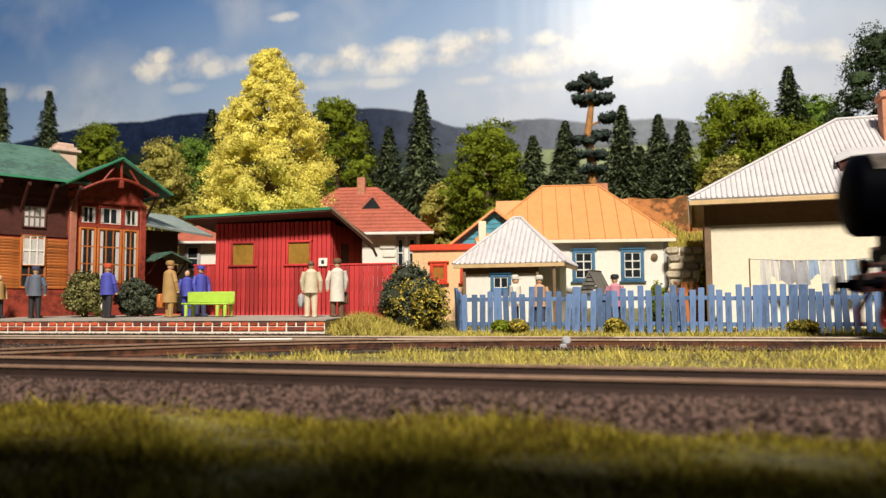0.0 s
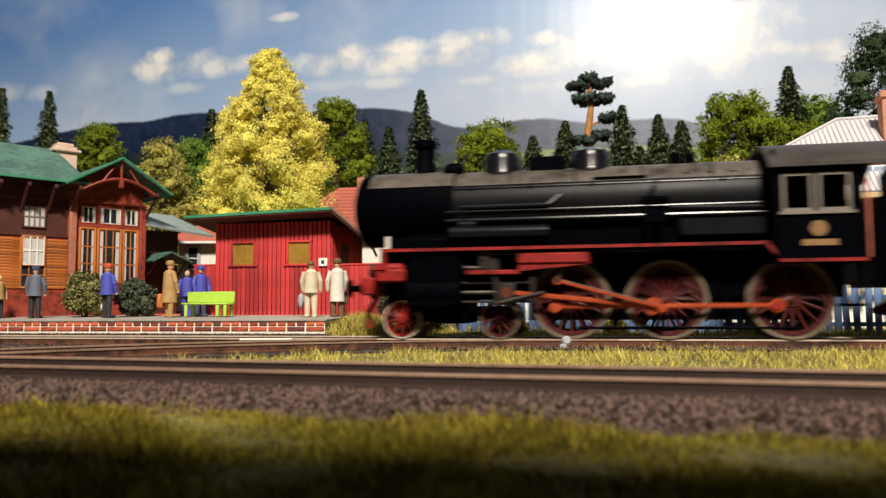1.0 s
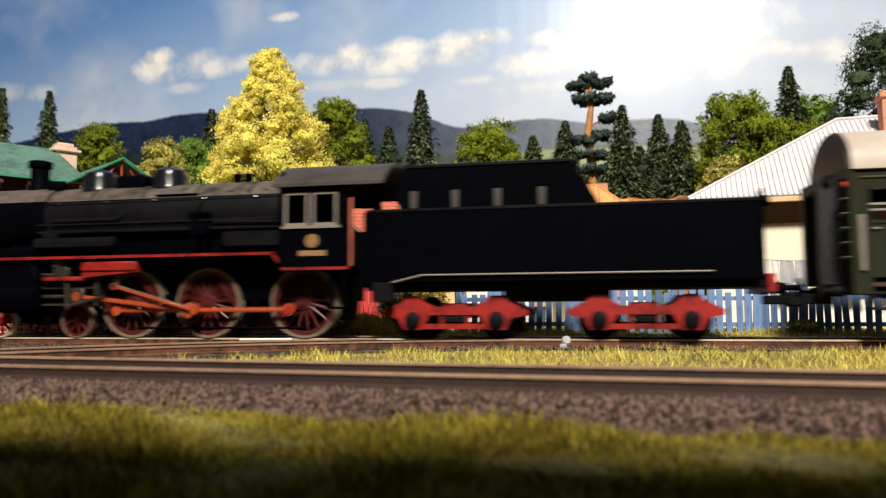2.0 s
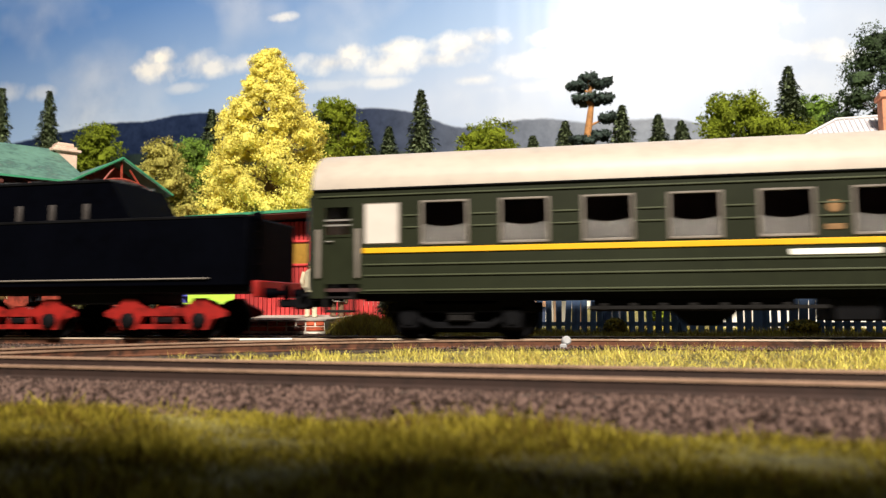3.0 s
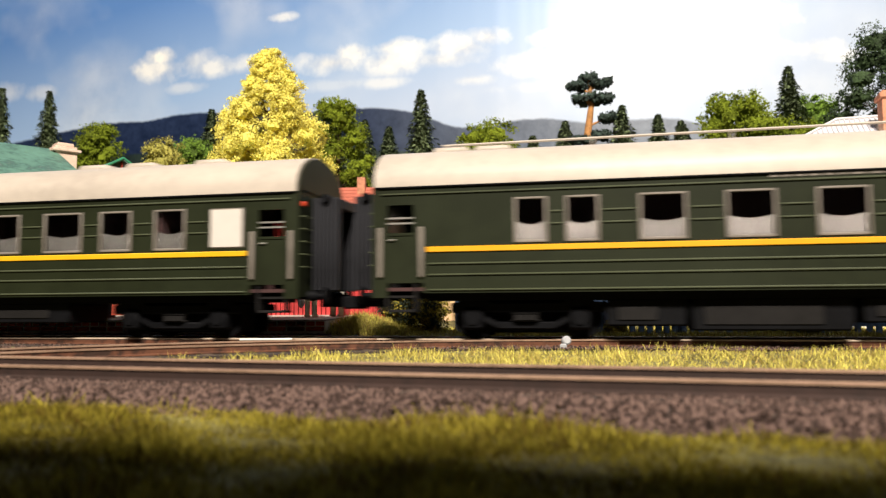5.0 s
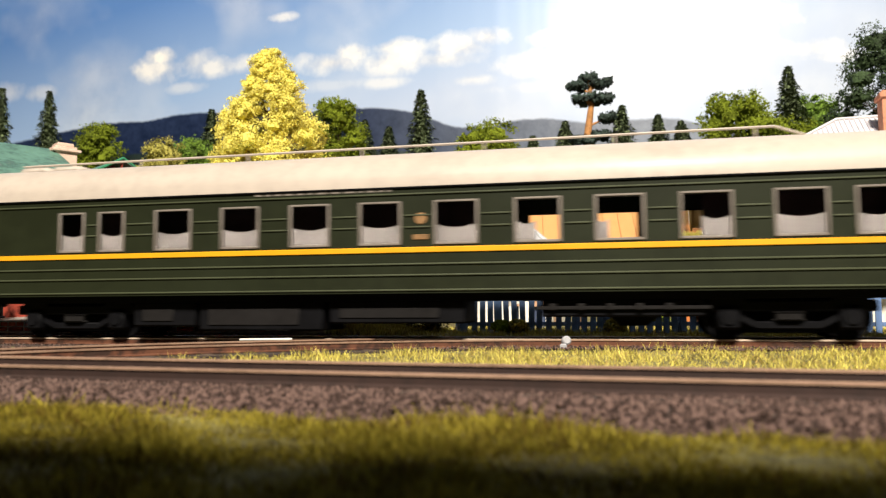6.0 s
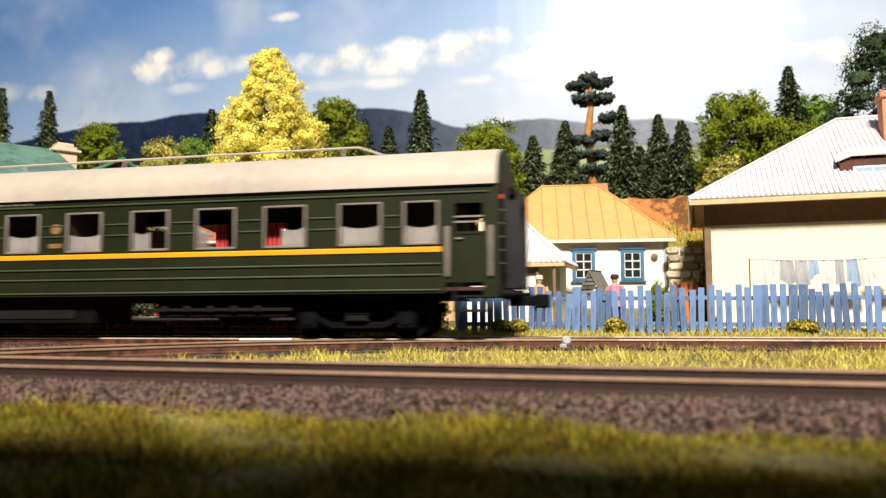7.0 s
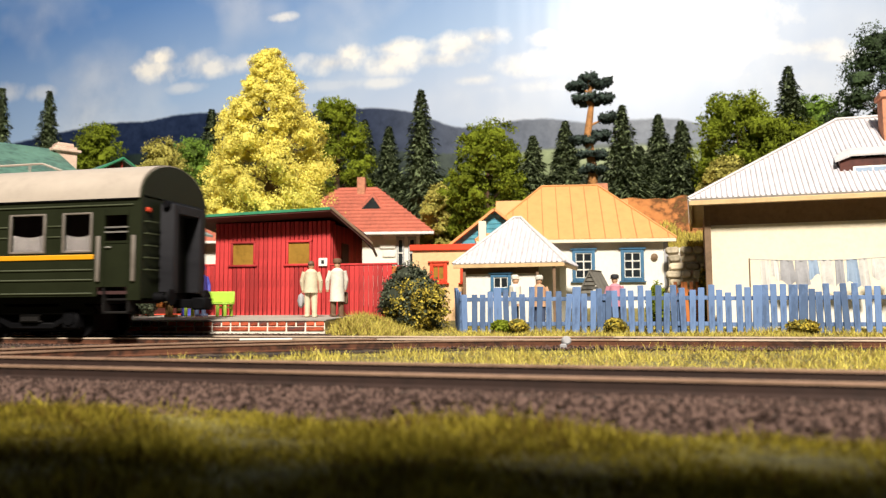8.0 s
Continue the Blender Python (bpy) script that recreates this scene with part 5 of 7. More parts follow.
def orange_house():
    t = thing("cottage", -1.1, 31.0, 0.3, 6, "white cottage with an orange hipped sheet roof and blue windows", "house")
    part("wall", Shape().box(-3.5, 3.45, 0, 4.5, -0.5, 3.1), M["white"], t, "whitewashed wall")
    # grey strip puts the shaded right side into the wall's colour
    part("side_shade_strip", Shape().box(3.32, 3.5, -0.04, 0.3, -0.5, 3.0, 0.02), M["greycloth"], t, "grey corner strip painting the right wall's shade")
    window(t, 2.1, 1.55, 0.62, 0.98, "blueframe", -0.01, 2, 3, 0.14, label="blue-framed cottage window with white bars")
    window(t, 0.2, 1.55, 0.62, 0.98, "blueframe", -0.01, 2, 3, 0.14)
    part("house_lamp", Shape().lathe([(0, 0.1), (0.05, 0.14), (0.12, 0.04)], (2.95, -0.02, 2.35), (0, -1, 0), 10), M["brownband"], t, "small round wall plate")
    r = Shape()
    hip_roof(r, -4.1, 3.78, -0.35, 5.2, 3.08, 5.62, 2.75, 0.08)
    RIBS = ((-4.1, -0.35, 3.09), (3.78, -0.35, 3.09), (-1.35, 2.42, 5.63), (1.03, 2.42, 5.63), 13, 0.02)
    rf = part("roof", r, M["orangeroof"], t, "faded orange sheet roof")
    ribs(rf, *RIBS, "orangeseam")
    part("ridge_cap", Shape().tube([(-4.1, -0.35, 3.1), (-1.35, 2.42, 5.65), (1.03, 2.42, 5.65), (3.78, -0.35, 3.1)], 0.035), M["orangeroof"], rf)
    part("eave_board", Shape().box(-4.05, 3.75, -0.37, -0.27, 2.93, 3.06, 0.01), M["cream"], rf, "cream eave board")
    part("chimney", Shape().box(1.0, 1.5, 2.6, 3.1, 4.4, 5.75, 0.02), M["chimney"], t, "brick chimney")
    part("dormer", Shape().box(1.5, 2.45, 3.4, 5.0, 3.2, 5.15, 0.02), M["orangeroof"], t, "orange dormer box")
    part("side_roof", Shape().slab([(-3.5, 2.5, 3.6), (-1.6, 2.5, 3.6), (-1.6, 2.9, 5.1), (-3.35, 2.9, 5.1)], 0.1), M["orangeroof"], t, "rear roof slope")
    # porch with a teal gable
    p = thing("porch", -5.15, 30.6, 0.2, 6, "porch with a teal boarded gable and orange barge boards", "porch")
    part("wall", Shape().box(-1.1, 2.0, 0, 3, -0.5, 3.0), M["peach"], p, "peach wall")
    part("gable", Shape().prism([(-1.2, 3.0), (2.2, 3.0), (0.75, 4.35)], 0.0, 0.12), M["tealgable"], p, "teal gable boards")
    for k in range(6):
        z = 3.08 + 0.2 * k
        half = (4.35 - z) / 1.35 * 1.6
        part("gable_board", Shape().box(0.72 - half * 1.0, 0.72 + half * 0.85, -0.03, 0.0, z, z + 0.17, 0.008), M["tealgable"], p)
    part("roof", Shape().slab([(-1.5, -0.35, 2.75), (0.75, -0.35, 4.5), (0.75, 3.2, 4.5), (-1.5, 3.2, 2.75)], 0.09).slab([(0.75, -0.35, 4.5), (2.6, -0.35, 3.0), (2.6, 3.2, 3.0), (0.75, 3.2, 4.5)], 0.09), M["orangeroof"], p)
    part("chimney_pipe", Shape().box(0.12, 0.42, -0.5, -0.2, 2.6, 3.95, 0.02), M["cream"], p, "pale pipe stack")
    # peach annex with red trim
    a = thing("annex", -6.5, 28.8, 0.1, 4, "flat-roofed peach annex with red windows", "annex")
    part("wall", Shape().box(-0.85, 2.4, 0, 2.0, -0.4, 2.85), M["peach"], a)
    part("fascia", Shape().box(-0.95, 2.5, -0.1, 2.1, 2.8, 3.04, 0.02), M["redtrim"], a, "bright red roof edge")
    window(a, 0.17, 1.68, 0.42, 0.52, "redtrim", -0.01, 2, 1, 0.13, "amberpane", "redtrim")
    window(a, 1.35, 1.68, 0.42, 0.52, "redtrim", -0.01, 2, 1, 0.13, "amberpane", "redtrim")
    # stone retaining wall and small orange fence beside the cottage
    s = thing("rubble_wall", 2.35, 30.6, 0.85, 0, "pale rubble stone retaining wall", "stone wall", kind="structure")
    g = random.Random(3)
    for row in range(7):
        x = 0.0 + g.uniform(-0.2, 0)
        while x < 1.5:
            w, h = g.uniform(0.3, 0.6), 0.3
            b = Shape().box(-w / 2 + 0.02, w / 2 - 0.02, -0.16, 0.14, 0, h - 0.03, 0.06)
            part("stone", b, M["rock"], s).matrix_basis = pose((x + w / 2) * K, g.uniform(-0.04, 0.04) * K, (row * 0.31) * K, 0, g.uniform(-4, 4), 0)
            x += w
    part("core", Shape().box(0, 1.6, 0.0, 0.4, -0.5, 2.1), M["mortar"], s, "packed mortar core", 0)
    f = thing("side_fence", 2.35, 27.5, 0.1, 0, "small orange-brown picket fence beside the cottage", "fence")
    me = Shape().box(-0.06, 0.06, -0.02, 0.02, 0, 1.45, 0.01).mesh("picket", M["slat"])
    for i in range(8):
        part("picket", me, None, f).matrix_basis = pose(i * 0.17 * K, 0, 0, 0, g.uniform(-3, 3), 0)
    part("fence_rail", Shape().box(-0.1, 1.3, 0.02, 0.06, 0.4, 0.48).box(-0.1, 1.3, 0.02, 0.06, 1.1, 1.18), M["slat"], f)


def red_roof_house():
    t = thing("villa", -10.4, 35.0, 1.3, 8, "white villa with a red tiled roof behind the shed", "house")
    part("wall", Shape().box(-5.0, 1.75, 0, 4, -0.5, 3.0), M["white"], t, "white plastered wall")
    for k in range(7):
        part("quoin", Shape().box(0.1 - 0.14 * (k % 2) - 0.1, 0.62, -0.09, 0, 0.2 + 0.4 * k, 0.52 + 0.4 * k, 0.03), M["white"], t)
    for x in (0.85, 1.4):
        window(t, x, 1.35, 0.24, 1.3, "greycloth", -0.01, 1, 2, 0.06)
    r = Shape()
    hip_roof(r, -5.6, 2.5, -0.7, 4.8, 2.95, 5.5, 3.1, 0.1)
    rf = part("roof", r, M["tile"], t, "red tiled roof")
    rows = Shape()
    for k in range(13):
        f = k / 13
        y, z = -0.7 + 2.75 * f, 2.97 + 2.55 * f
        rows.box(-5.6 + 3.1 * f, 2.5 - 3.1 * f, y - 0.02, y + 0.2, z - 0.01, z + 0.045)
    part("tile_course", rows, M["tile"], rf, "", 0)
    part("gutter", Shape().box(-5.6, 2.5, -0.75, -0.66, 2.82, 2.95, 0.02), M["whitetrim"], rf, "white eave board")
    part("dormer", Shape().prism([(-1.3, 4.25), (-0.05, 4.25), (-0.6, 5.0)], 0.7, 2.6, "xz"), M["tile"], t, "small red dormer roof")
    part("dormer_front", Shape().prism([(-1.15, 4.22), (-0.2, 4.22), (-0.6, 4.8)], 0.66, 0.7, "xz"), M["darkpane"], t, "dark dormer gable")
    part("chimney", Shape().box(-1.55, -1.15, 1.6, 2.0, 5.0, 5.95, 0.02), M["chimney"], t, "brick chimney")
    c = thing("cottage", -18.6, 33.5, 1.0, 10, "white cottage with pale roof behind the station", "house")
    part("wall", Shape().box(-1.5, 3.2, 0, 3, -0.4, 2.9), M["white"], c, "whitewashed wall")
    part("roof", hip_roof(Shape(), -2.1, 3.9, -0.6, 3.6, 2.9, 4.4, 2.2, 0.09), M["tile"], c, "faded red roof")
    part("gutter", Shape().box(-2.0, 3.8, -0.64, -0.55, 2.78, 2.9, 0.02), M["whitetrim"], c, "white eave board")
    window(c, -0.78, 1.6, 0.5, 1.05, "greycloth", -0.01, 1, 2, 0.12)


def big_house():
    t = thing("farmhouse", 3.15, 25.6, 0.0, -6, "cream farmhouse with a large corrugated hipped roof", "house")
    part("wall", Shape().box(0, 12, 0.02, 7, -0.3, 3.3).box(0, 12, 0.1, 7, 3.3, 4.0), M["cream"], t, "cream plastered wall")
    # the shadow below the eaves is built as a brown band on the wall
    part("eave_shadow_band", Shape().box(-0.03, 12, -0.03, 0.1, 3.27, 4.02), M["brownband"], t, "brown band painting the shadow under the eaves")
    part("corner_board", Shape().box(-0.08, 0.12, -0.06, 0.06, -0.3, 4.0, 0.02), M["brownband"], t, "brown corner board")
    # dark sheet over the left wall, its shade given as colour
    part("side_shade_sheet", Shape().box(-0.05, 0.0, 0.1, 6.8, 0, 3.9), M["darkwood"], t, "dark sheet painting the left wall's shade")
    r = Shape()
    hip_roof(r, -0.55, 12.6, -0.8, 8.0, 4.05, 7.15, 5.0, 0.09)
    rf = part("roof", r, M["zinc"], t, "pale lilac corrugated sheet roof")
    ribs(rf, (-0.55, -0.8, 4.06), (12.6, -0.8, 4.06), (4.45, 3.6, 7.16), (7.6, 3.6, 7.16), 84, 0.032, "zincrib")
    ribs(rf, (-0.55, 8.0, 4.06), (-0.55, -0.8, 4.06), (4.45, 3.6, 7.16), (4.45, 3.61, 7.16), 40, 0.032, "zincrib")
    part("ridge_cap", Shape().tube([(-0.55, -0.8, 4.08), (4.45, 3.6, 7.2), (7.6, 3.6, 7.2)], 0.05), M["zinc"], rf)
    part("eave_board", Shape().box(-0.53, 12.5, -0.78, -0.68, 3.84, 4.0, 0.02).box(-0.53, -0.43, -0.68, 7.9, 3.84, 4.0, 0.02), M["eave"], rf, "ochre eave board")
    part("soffit", Shape().box(-0.5, 12.5, -0.75, 0.05, 4.0, 4.04).box(-0.5, 0.0, 0.05, 7.8, 4.0, 4.04), M["eave"], rf)
    d = part("dormer", Shape().box(4.0, 6.2, 0.6, 3, 4.8, 5.42), M["darkwood"], t, "low roof dormer in dark boards")
    d.matrix_basis = pose(-0.05 * K, -0.28 * K, -0.2 * K)
    part("dormer_roof", Shape().slab([(3.85, 0.5, 5.35), (4.3, 0.48, 5.52), (4.6, 3.2, 6.4), (4.2, 3.2, 6.2)], 0.05).slab([(4.3, 0.48, 5.52), (6.2, 0.48, 5.52), (6.0, 3.2, 6.4), (4.6, 3.2, 6.4)], 0.05), M["zinc"], d, "pale dormer roof sheet")
    part("dormer_sill", Shape().box(4.05, 6.1, 0.35, 0.75, 4.76, 4.83, 0.02), M["whitetrim"], d, "pale sill")
    w = part("dormer_window", Shape().box(4.35, 5.95, 0.53, 0.61, 4.84, 5.16, 0.01), M["whitetrim"], d, "white-framed dormer window")
    for i in range(3):
        part("pane", Shape().box(4.42 + 0.5 * i, 4.86 + 0.5 * i, 0.51, 0.53, 4.89, 5.11), M["bluecloth"], w)
    ch = Shape().box(5.55, 6.3, 2.0, 2.7, 5.4, 7.7, 0.02).box(5.47, 6.38, 1.92, 2.78, 7.45, 7.62, 0.02)
    part("chimney", ch, M["chimney"], t, "red brick chimney")
    # clothes line with washing
    c = thing("clothes_line", 4.15, 24.2, 0, 0, "clothes line with pale washing before the farmhouse", "clothes line")
    for x in (0, 3.9):
        part("pole", Shape().cyl((x, 0, -0.1), (x, 0, 2.12), 0.022, n=7), M["brownband"], c)
    part("line", Shape().tube([(0, 0, 2.1), (1.3, 0, 2.03), (2.6, 0, 2.03), (3.9, 0, 2.1)], 0.012, 5), M["greycloth"], c)
    g = random.Random(8)
    x = 0.3
    for k in range(11):
        wd, ln = g.uniform(0.2, 0.42), g.uniform(0.5, 0.85)
        vs, fs, cols = [], [], 6
        for i in range(cols + 1):
            for j in range(4):
                f = i / cols
                vs.append((x + wd * f * (1 + 0.08 * j), 0.04 * math.sin(f * 9 + k) * (0.4 + 0.3 * j) - 0.01 * j, 2.05 - ln * j / 3 + 0.03 * math.sin(5 * f + k) * j))
        n = len(vs)
        vs += [(a, b + 0.015, cc) for a, b, cc in vs]
        for i in range(cols):
            for j in range(3):
                q = (i * 4 + j, i * 4 + j + 1, (i + 1) * 4 + j + 1, (i + 1) * 4 + j)
                fs += [q, tuple(v + n for v in reversed(q))]
        o = solid("laundry", Shape().add(vs, fs), M[g.choice(("linen", "linen", "bluecloth", "greycloth", "linen"))], (4.15, 24.2, 0), 0, "washed cloth hanging on the line", "laundry", "washing on the line")
        x += wd + g.uniform(0.03, 0.12)
    fl = thing("garden_wall", 4.9, 24.9, 0.0, 0, "low pale garden wall below the washing", "garden wall")
    part("wall", Shape().box(-1.6, 6, 0, 0.2, -0.2, 0.9, 0.03), M["white"], fl)


def figurine(x, y, z, rz, coat, trousers, hat, label, h=1.75, bag=None, long_coat=False, seated=False, stoop=0.0):
    """A painted model figure in one mesh."""
    s = Shape()
    k = h / 1.75
    s.mat(1)
    for sx in (-0.1, 0.1):
        s.cyl((sx * 1.2, -0.03 * sx * 10, 0.0), (sx, 0, 0.82), 0.075, 0.11, 8).box(sx * 1.2 - 0.07, sx * 1.2 + 0.07, -0.2, 0.08, 0, 0.08, 0.02)
    s.mat(0)
    low = 0.45 if long_coat else 0.74
    s.lathe([(low, 0.23), (0.95, 0.21), (1.2, 0.2), (1.38, 0.19), (1.46, 0.1)], (0, stoop * 0.3, 0), (0, 0, 1), 12)
    for sx in (-1, 1):
        s.cyl((sx * 0.21, 0, 1.37), (sx * 0.29, -0.04, 1.08), 0.075, 0.07, 8).cyl((sx * 0.29, -0.04, 1.08), (sx * 0.27, -0.12, 0.82), 0.07, 0.055, 8)
    s.mat(2)
    s.ball((0, -0.02, 1.58), (0.1, 0.115, 0.13), 10).cyl((0, 0, 1.42), (0, 0, 1.52), 0.06, n=8)
    for sx in (-1, 1):
        s.ball((sx * 0.27, -0.13, 0.78), 0.055, 7)
    s.mat(3)
    if hat:
        s.lathe([(1.62, 0.125), (1.66, 0.135), (1.72, 0.13), (1.76, 0.08)], (0, 0, 0), (0, 0, 1), 12).box(-0.09, 0.09, -0.2, -0.06, 1.62, 1.645, 0.01)
    else:
        s.ball((0, 0.02, 1.63), (0.105, 0.11, 0.1), 9)
    s.mat(4)
    if bag == "case":
        s.box(0.2, 0.36, -0.35, 0.25, 0.28, 0.72, 0.03).cyl((0.28, -0.1, 0.72), (0.28, 0.05, 0.78), 0.02, n=5)
    elif bag == "lamp":
        s.cyl((0.3, -0.12, 0.42), (0.3, -0.12, 0.75), 0.03, n=6).lathe([(0, 0.06), (0.04, 0.12), (0.12, 0.12), (0.16, 0.05)], (0.3, -0.2, 0.36), (0, 1, 0), 10)
    elif bag == "bag":
        s.box(-0.42, -0.16, -0.42, -0.24, 0.36, 0.74, 0.04).cyl((-0.3, -0.3, 0.72), (-0.27, -0.16, 0.8), 0.025, n=5)
    elif bag == "sack":
        s.ball((0.32, -0.08, 0.5), (0.12, 0.16, 0.24), 9)
    s.v = [(a * k, b * k, c * k) for a, b, c in s.v]
    return solid("figurine", s, [M[coat], M[trousers], M["skin"], M[hat or "brown"], M["ivory" if bag == "lamp" else "brown" if bag == "bag" else "suitcase" if bag == "case" else "greycloth"]], (x, y, z), rz, label, "figurine", "platform figures")


def figures():
    figurine(-18.9, 22.5, 0.45, 200, "slate", "trouser", "navy", "painted figurine in slate coat and dark cap")
    figurine(-16.15, 22.5, 0.45, 165, "royal", "trouser", "capred", "painted figurine in blue coat and red cap", 1.78, "lamp")
    figurine(-14.12, 22.9, 0.46, 150, "tan", "tan", "tan", "painted figurine in tan coat with an orange case", 1.85, "case", True)
    figurine(-14.25, 24.2, 0.47, 20, "royal", "royal", None, "painted figurine in blue overalls", 1.62)
    figurine(-13.85, 24.4, 0.47, 60, "royal", "navy", "royal", "painted figurine in blue with a blue cap", 1.75)
    figurine(-9.05, 22.6, 0.45, 190, "beige", "beige", None, "painted figurine in a beige suit", 1.78, "sack")
    figurine(-8.33, 23.0, 0.46, 215, "ivory", "brown", "brown", "painted figurine in an ivory coat with a brown bag", 1.82, "bag", True)
    figurine(-20.25, 22.4, 0.45, 90, "tan", "trouser", None, "painted figurine in ochre at the platform's end", 1.5)
    figurine(-2.12, 24.6, 0.0, 170, "skin", "navy", "ivory", "painted figurine with fair hair in the garden", 1.72)
    figurine(-2.92, 24.8, 0.0, 90, "ivory", "navy", "ivory", "painted figurine in white by the fence", 1.75)
    figurine(0.23, 24.2, 0.0, 200, "pink", "trouser", "trouser", "painted figurine in a pink jacket", 1.7)
    bush(1.5, 24.6, 0.0, 0.35, "greenleaf", 61, "thin leafy garden plant behind the fence", 1.5, 0.06, 60)
    bush(0.2, 22.62, 0.0, 0.3, "hedgeyellow", 62, "small ochre tuft at the fence foot", 0.4, 0.05, 120)
    bush(-2.6, 22.6, 0.0, 0.32, "hedgeyellow", 63, "small ochre tuft at the fence foot", 0.36, 0.05, 120)
    bush(-3.1, 22.62, 0.0, 0.3, "greenleaf", 64, "small green tuft at the fence foot", 0.34, 0.05, 120)
    bush(5.2, 22.6, 0.0, 0.4, "hedgeyellow", 65, "small ochre tuft at the fence foot", 0.34, 0.05, 120)
    bush(5.35, 15.6, -0.25, 0.17, "greenleaf", 67, "small green weed by the track", 0.5, 0.04, 90)
    bush(3.2, 27.2, 0.1, 0.2, "hedgeyellow", 66, "thin yellow flowering plant by the corner", 2.0, 0.06, 60)


# ---- the train ----
# place of the locomotive's front marker along the track, by time
RUN = [(0.0, 7.5), (0.5, 1.9), (1.0, -3.68), (1.5, -9.09), (1.7, -11.3), (2.8, -23.87), (3.0, -26.31), (3.5, -32.52), (4.0, -38.5), (4.5, -44.56), (4.7, -46.95),
       (5.8, -60.04), (6.0, -62.05), (6.1, -62.95), (6.2, -63.9), (6.3, -64.82), (6.4, -65.62), (6.5, -66.38), (6.6, -67.2), (6.7, -68.2), (6.8, -69.32), (6.9, -70.45), (7.0, -71.53),
       (7.2, -73.61), (7.4, -75.55), (7.6, -77.42), (7.8, -79.0), (8.0, -80.39)]


def run(t):
    """Smooth place of the marker at t seconds (cubic through the table)."""
    ts = [r[0] for r in RUN]
    ps = [r[1] for r in RUN]
    n = len(ts)
    sl = [(ps[min(i + 1, n - 1)] - ps[max(i - 1, 0)]) / (ts[min(i + 1, n - 1)] - ts[max(i - 1, 0)]) for i in range(n)]
    i = max(0, min(n - 2, sum(1 for v in ts if v <= t) - 1))
    h = ts[i + 1] - ts[i]
    u = (t - ts[i]) / h
    return ((2 * u ** 3 - 3 * u ** 2 + 1) * ps[i] + (u ** 3 - 2 * u ** 2 + u) * h * sl[i] + (-2 * u ** 3 + 3 * u ** 2) * ps[i + 1] + (u ** 3 - u ** 2) * h * sl[i + 1])


ROLLING = []                      # (thing, place along the train)
SPINNING = []                     # (part, local x, y, z, radius, phase)
CRANK, WHEEL_R, PHASE = 0.35, 0.87, 200.0


def wheelset(parent, x, r, spokes, tyre, centre, label="", half=0.75, phase=0.0, cranks=False):
    """Two wheels on an axle, turning about the axle."""
    w = part("wheelset", Shape().cyl((0, -half, 0), (0, half, 0), 0.09, n=10), M["underframe"], parent, label)
    for sg in (-1, 1):
        y = sg * half
        part("tyre", Shape().ring((0, y, 0), (0, 1, 0), r * 0.925, r, 0.13, 32).ring((0, y - sg * 0.08, 0), (0, 1, 0), r * 0.9, r * 1.035, 0.03, 32), M[tyre], w, "pale worn tyre")
        c = Shape().lathe([(-0.07, r * 0.2), (0.0, r * 0.26), (0.07, r * 0.2)], (0, y, 0), (0, 1, 0), 14).ring((0, y, 0), (0, 1, 0), r * 0.8, r * 0.91, 0.1, 28)
        if spokes:
            for i in range(spokes):
                a = 2 * math.pi * i / spokes
                c.cyl((r * 0.2 * math.cos(a), y, r * 0.2 * math.sin(a)), (r * 0.8 * math.cos(a), y, r * 0.8 * math.sin(a)), 0.045, 0.035, 5)
        else:
            c.cyl((0, y - 0.03, 0), (0, y + 0.03, 0), r * 0.8, n=24)
        if cranks:
            # balance weight opposite the crank
            c.prism([(0.72 * r * math.cos(math.pi + b), 0.72 * r * math.sin(math.pi + b)) for b in (-0.6, -0.3, 0, 0.3, 0.6)], y - 0.06, y + 0.06)
            c.cyl((0, y, 0), (CRANK, y, 0), 0.14, 0.11, 10)
            c.cyl((CRANK, y, 0), (CRANK, y + sg * 0.3, 0), 0.075, n=10)
        part("wheel_centre", c, M[centre], w, "dark red spoked wheel centre" if spokes else "")
    w.matrix_basis = pose(x * K, 0, r * K)
    SPINNING.append((w, x, 0.0, r, r, phase))
    return w


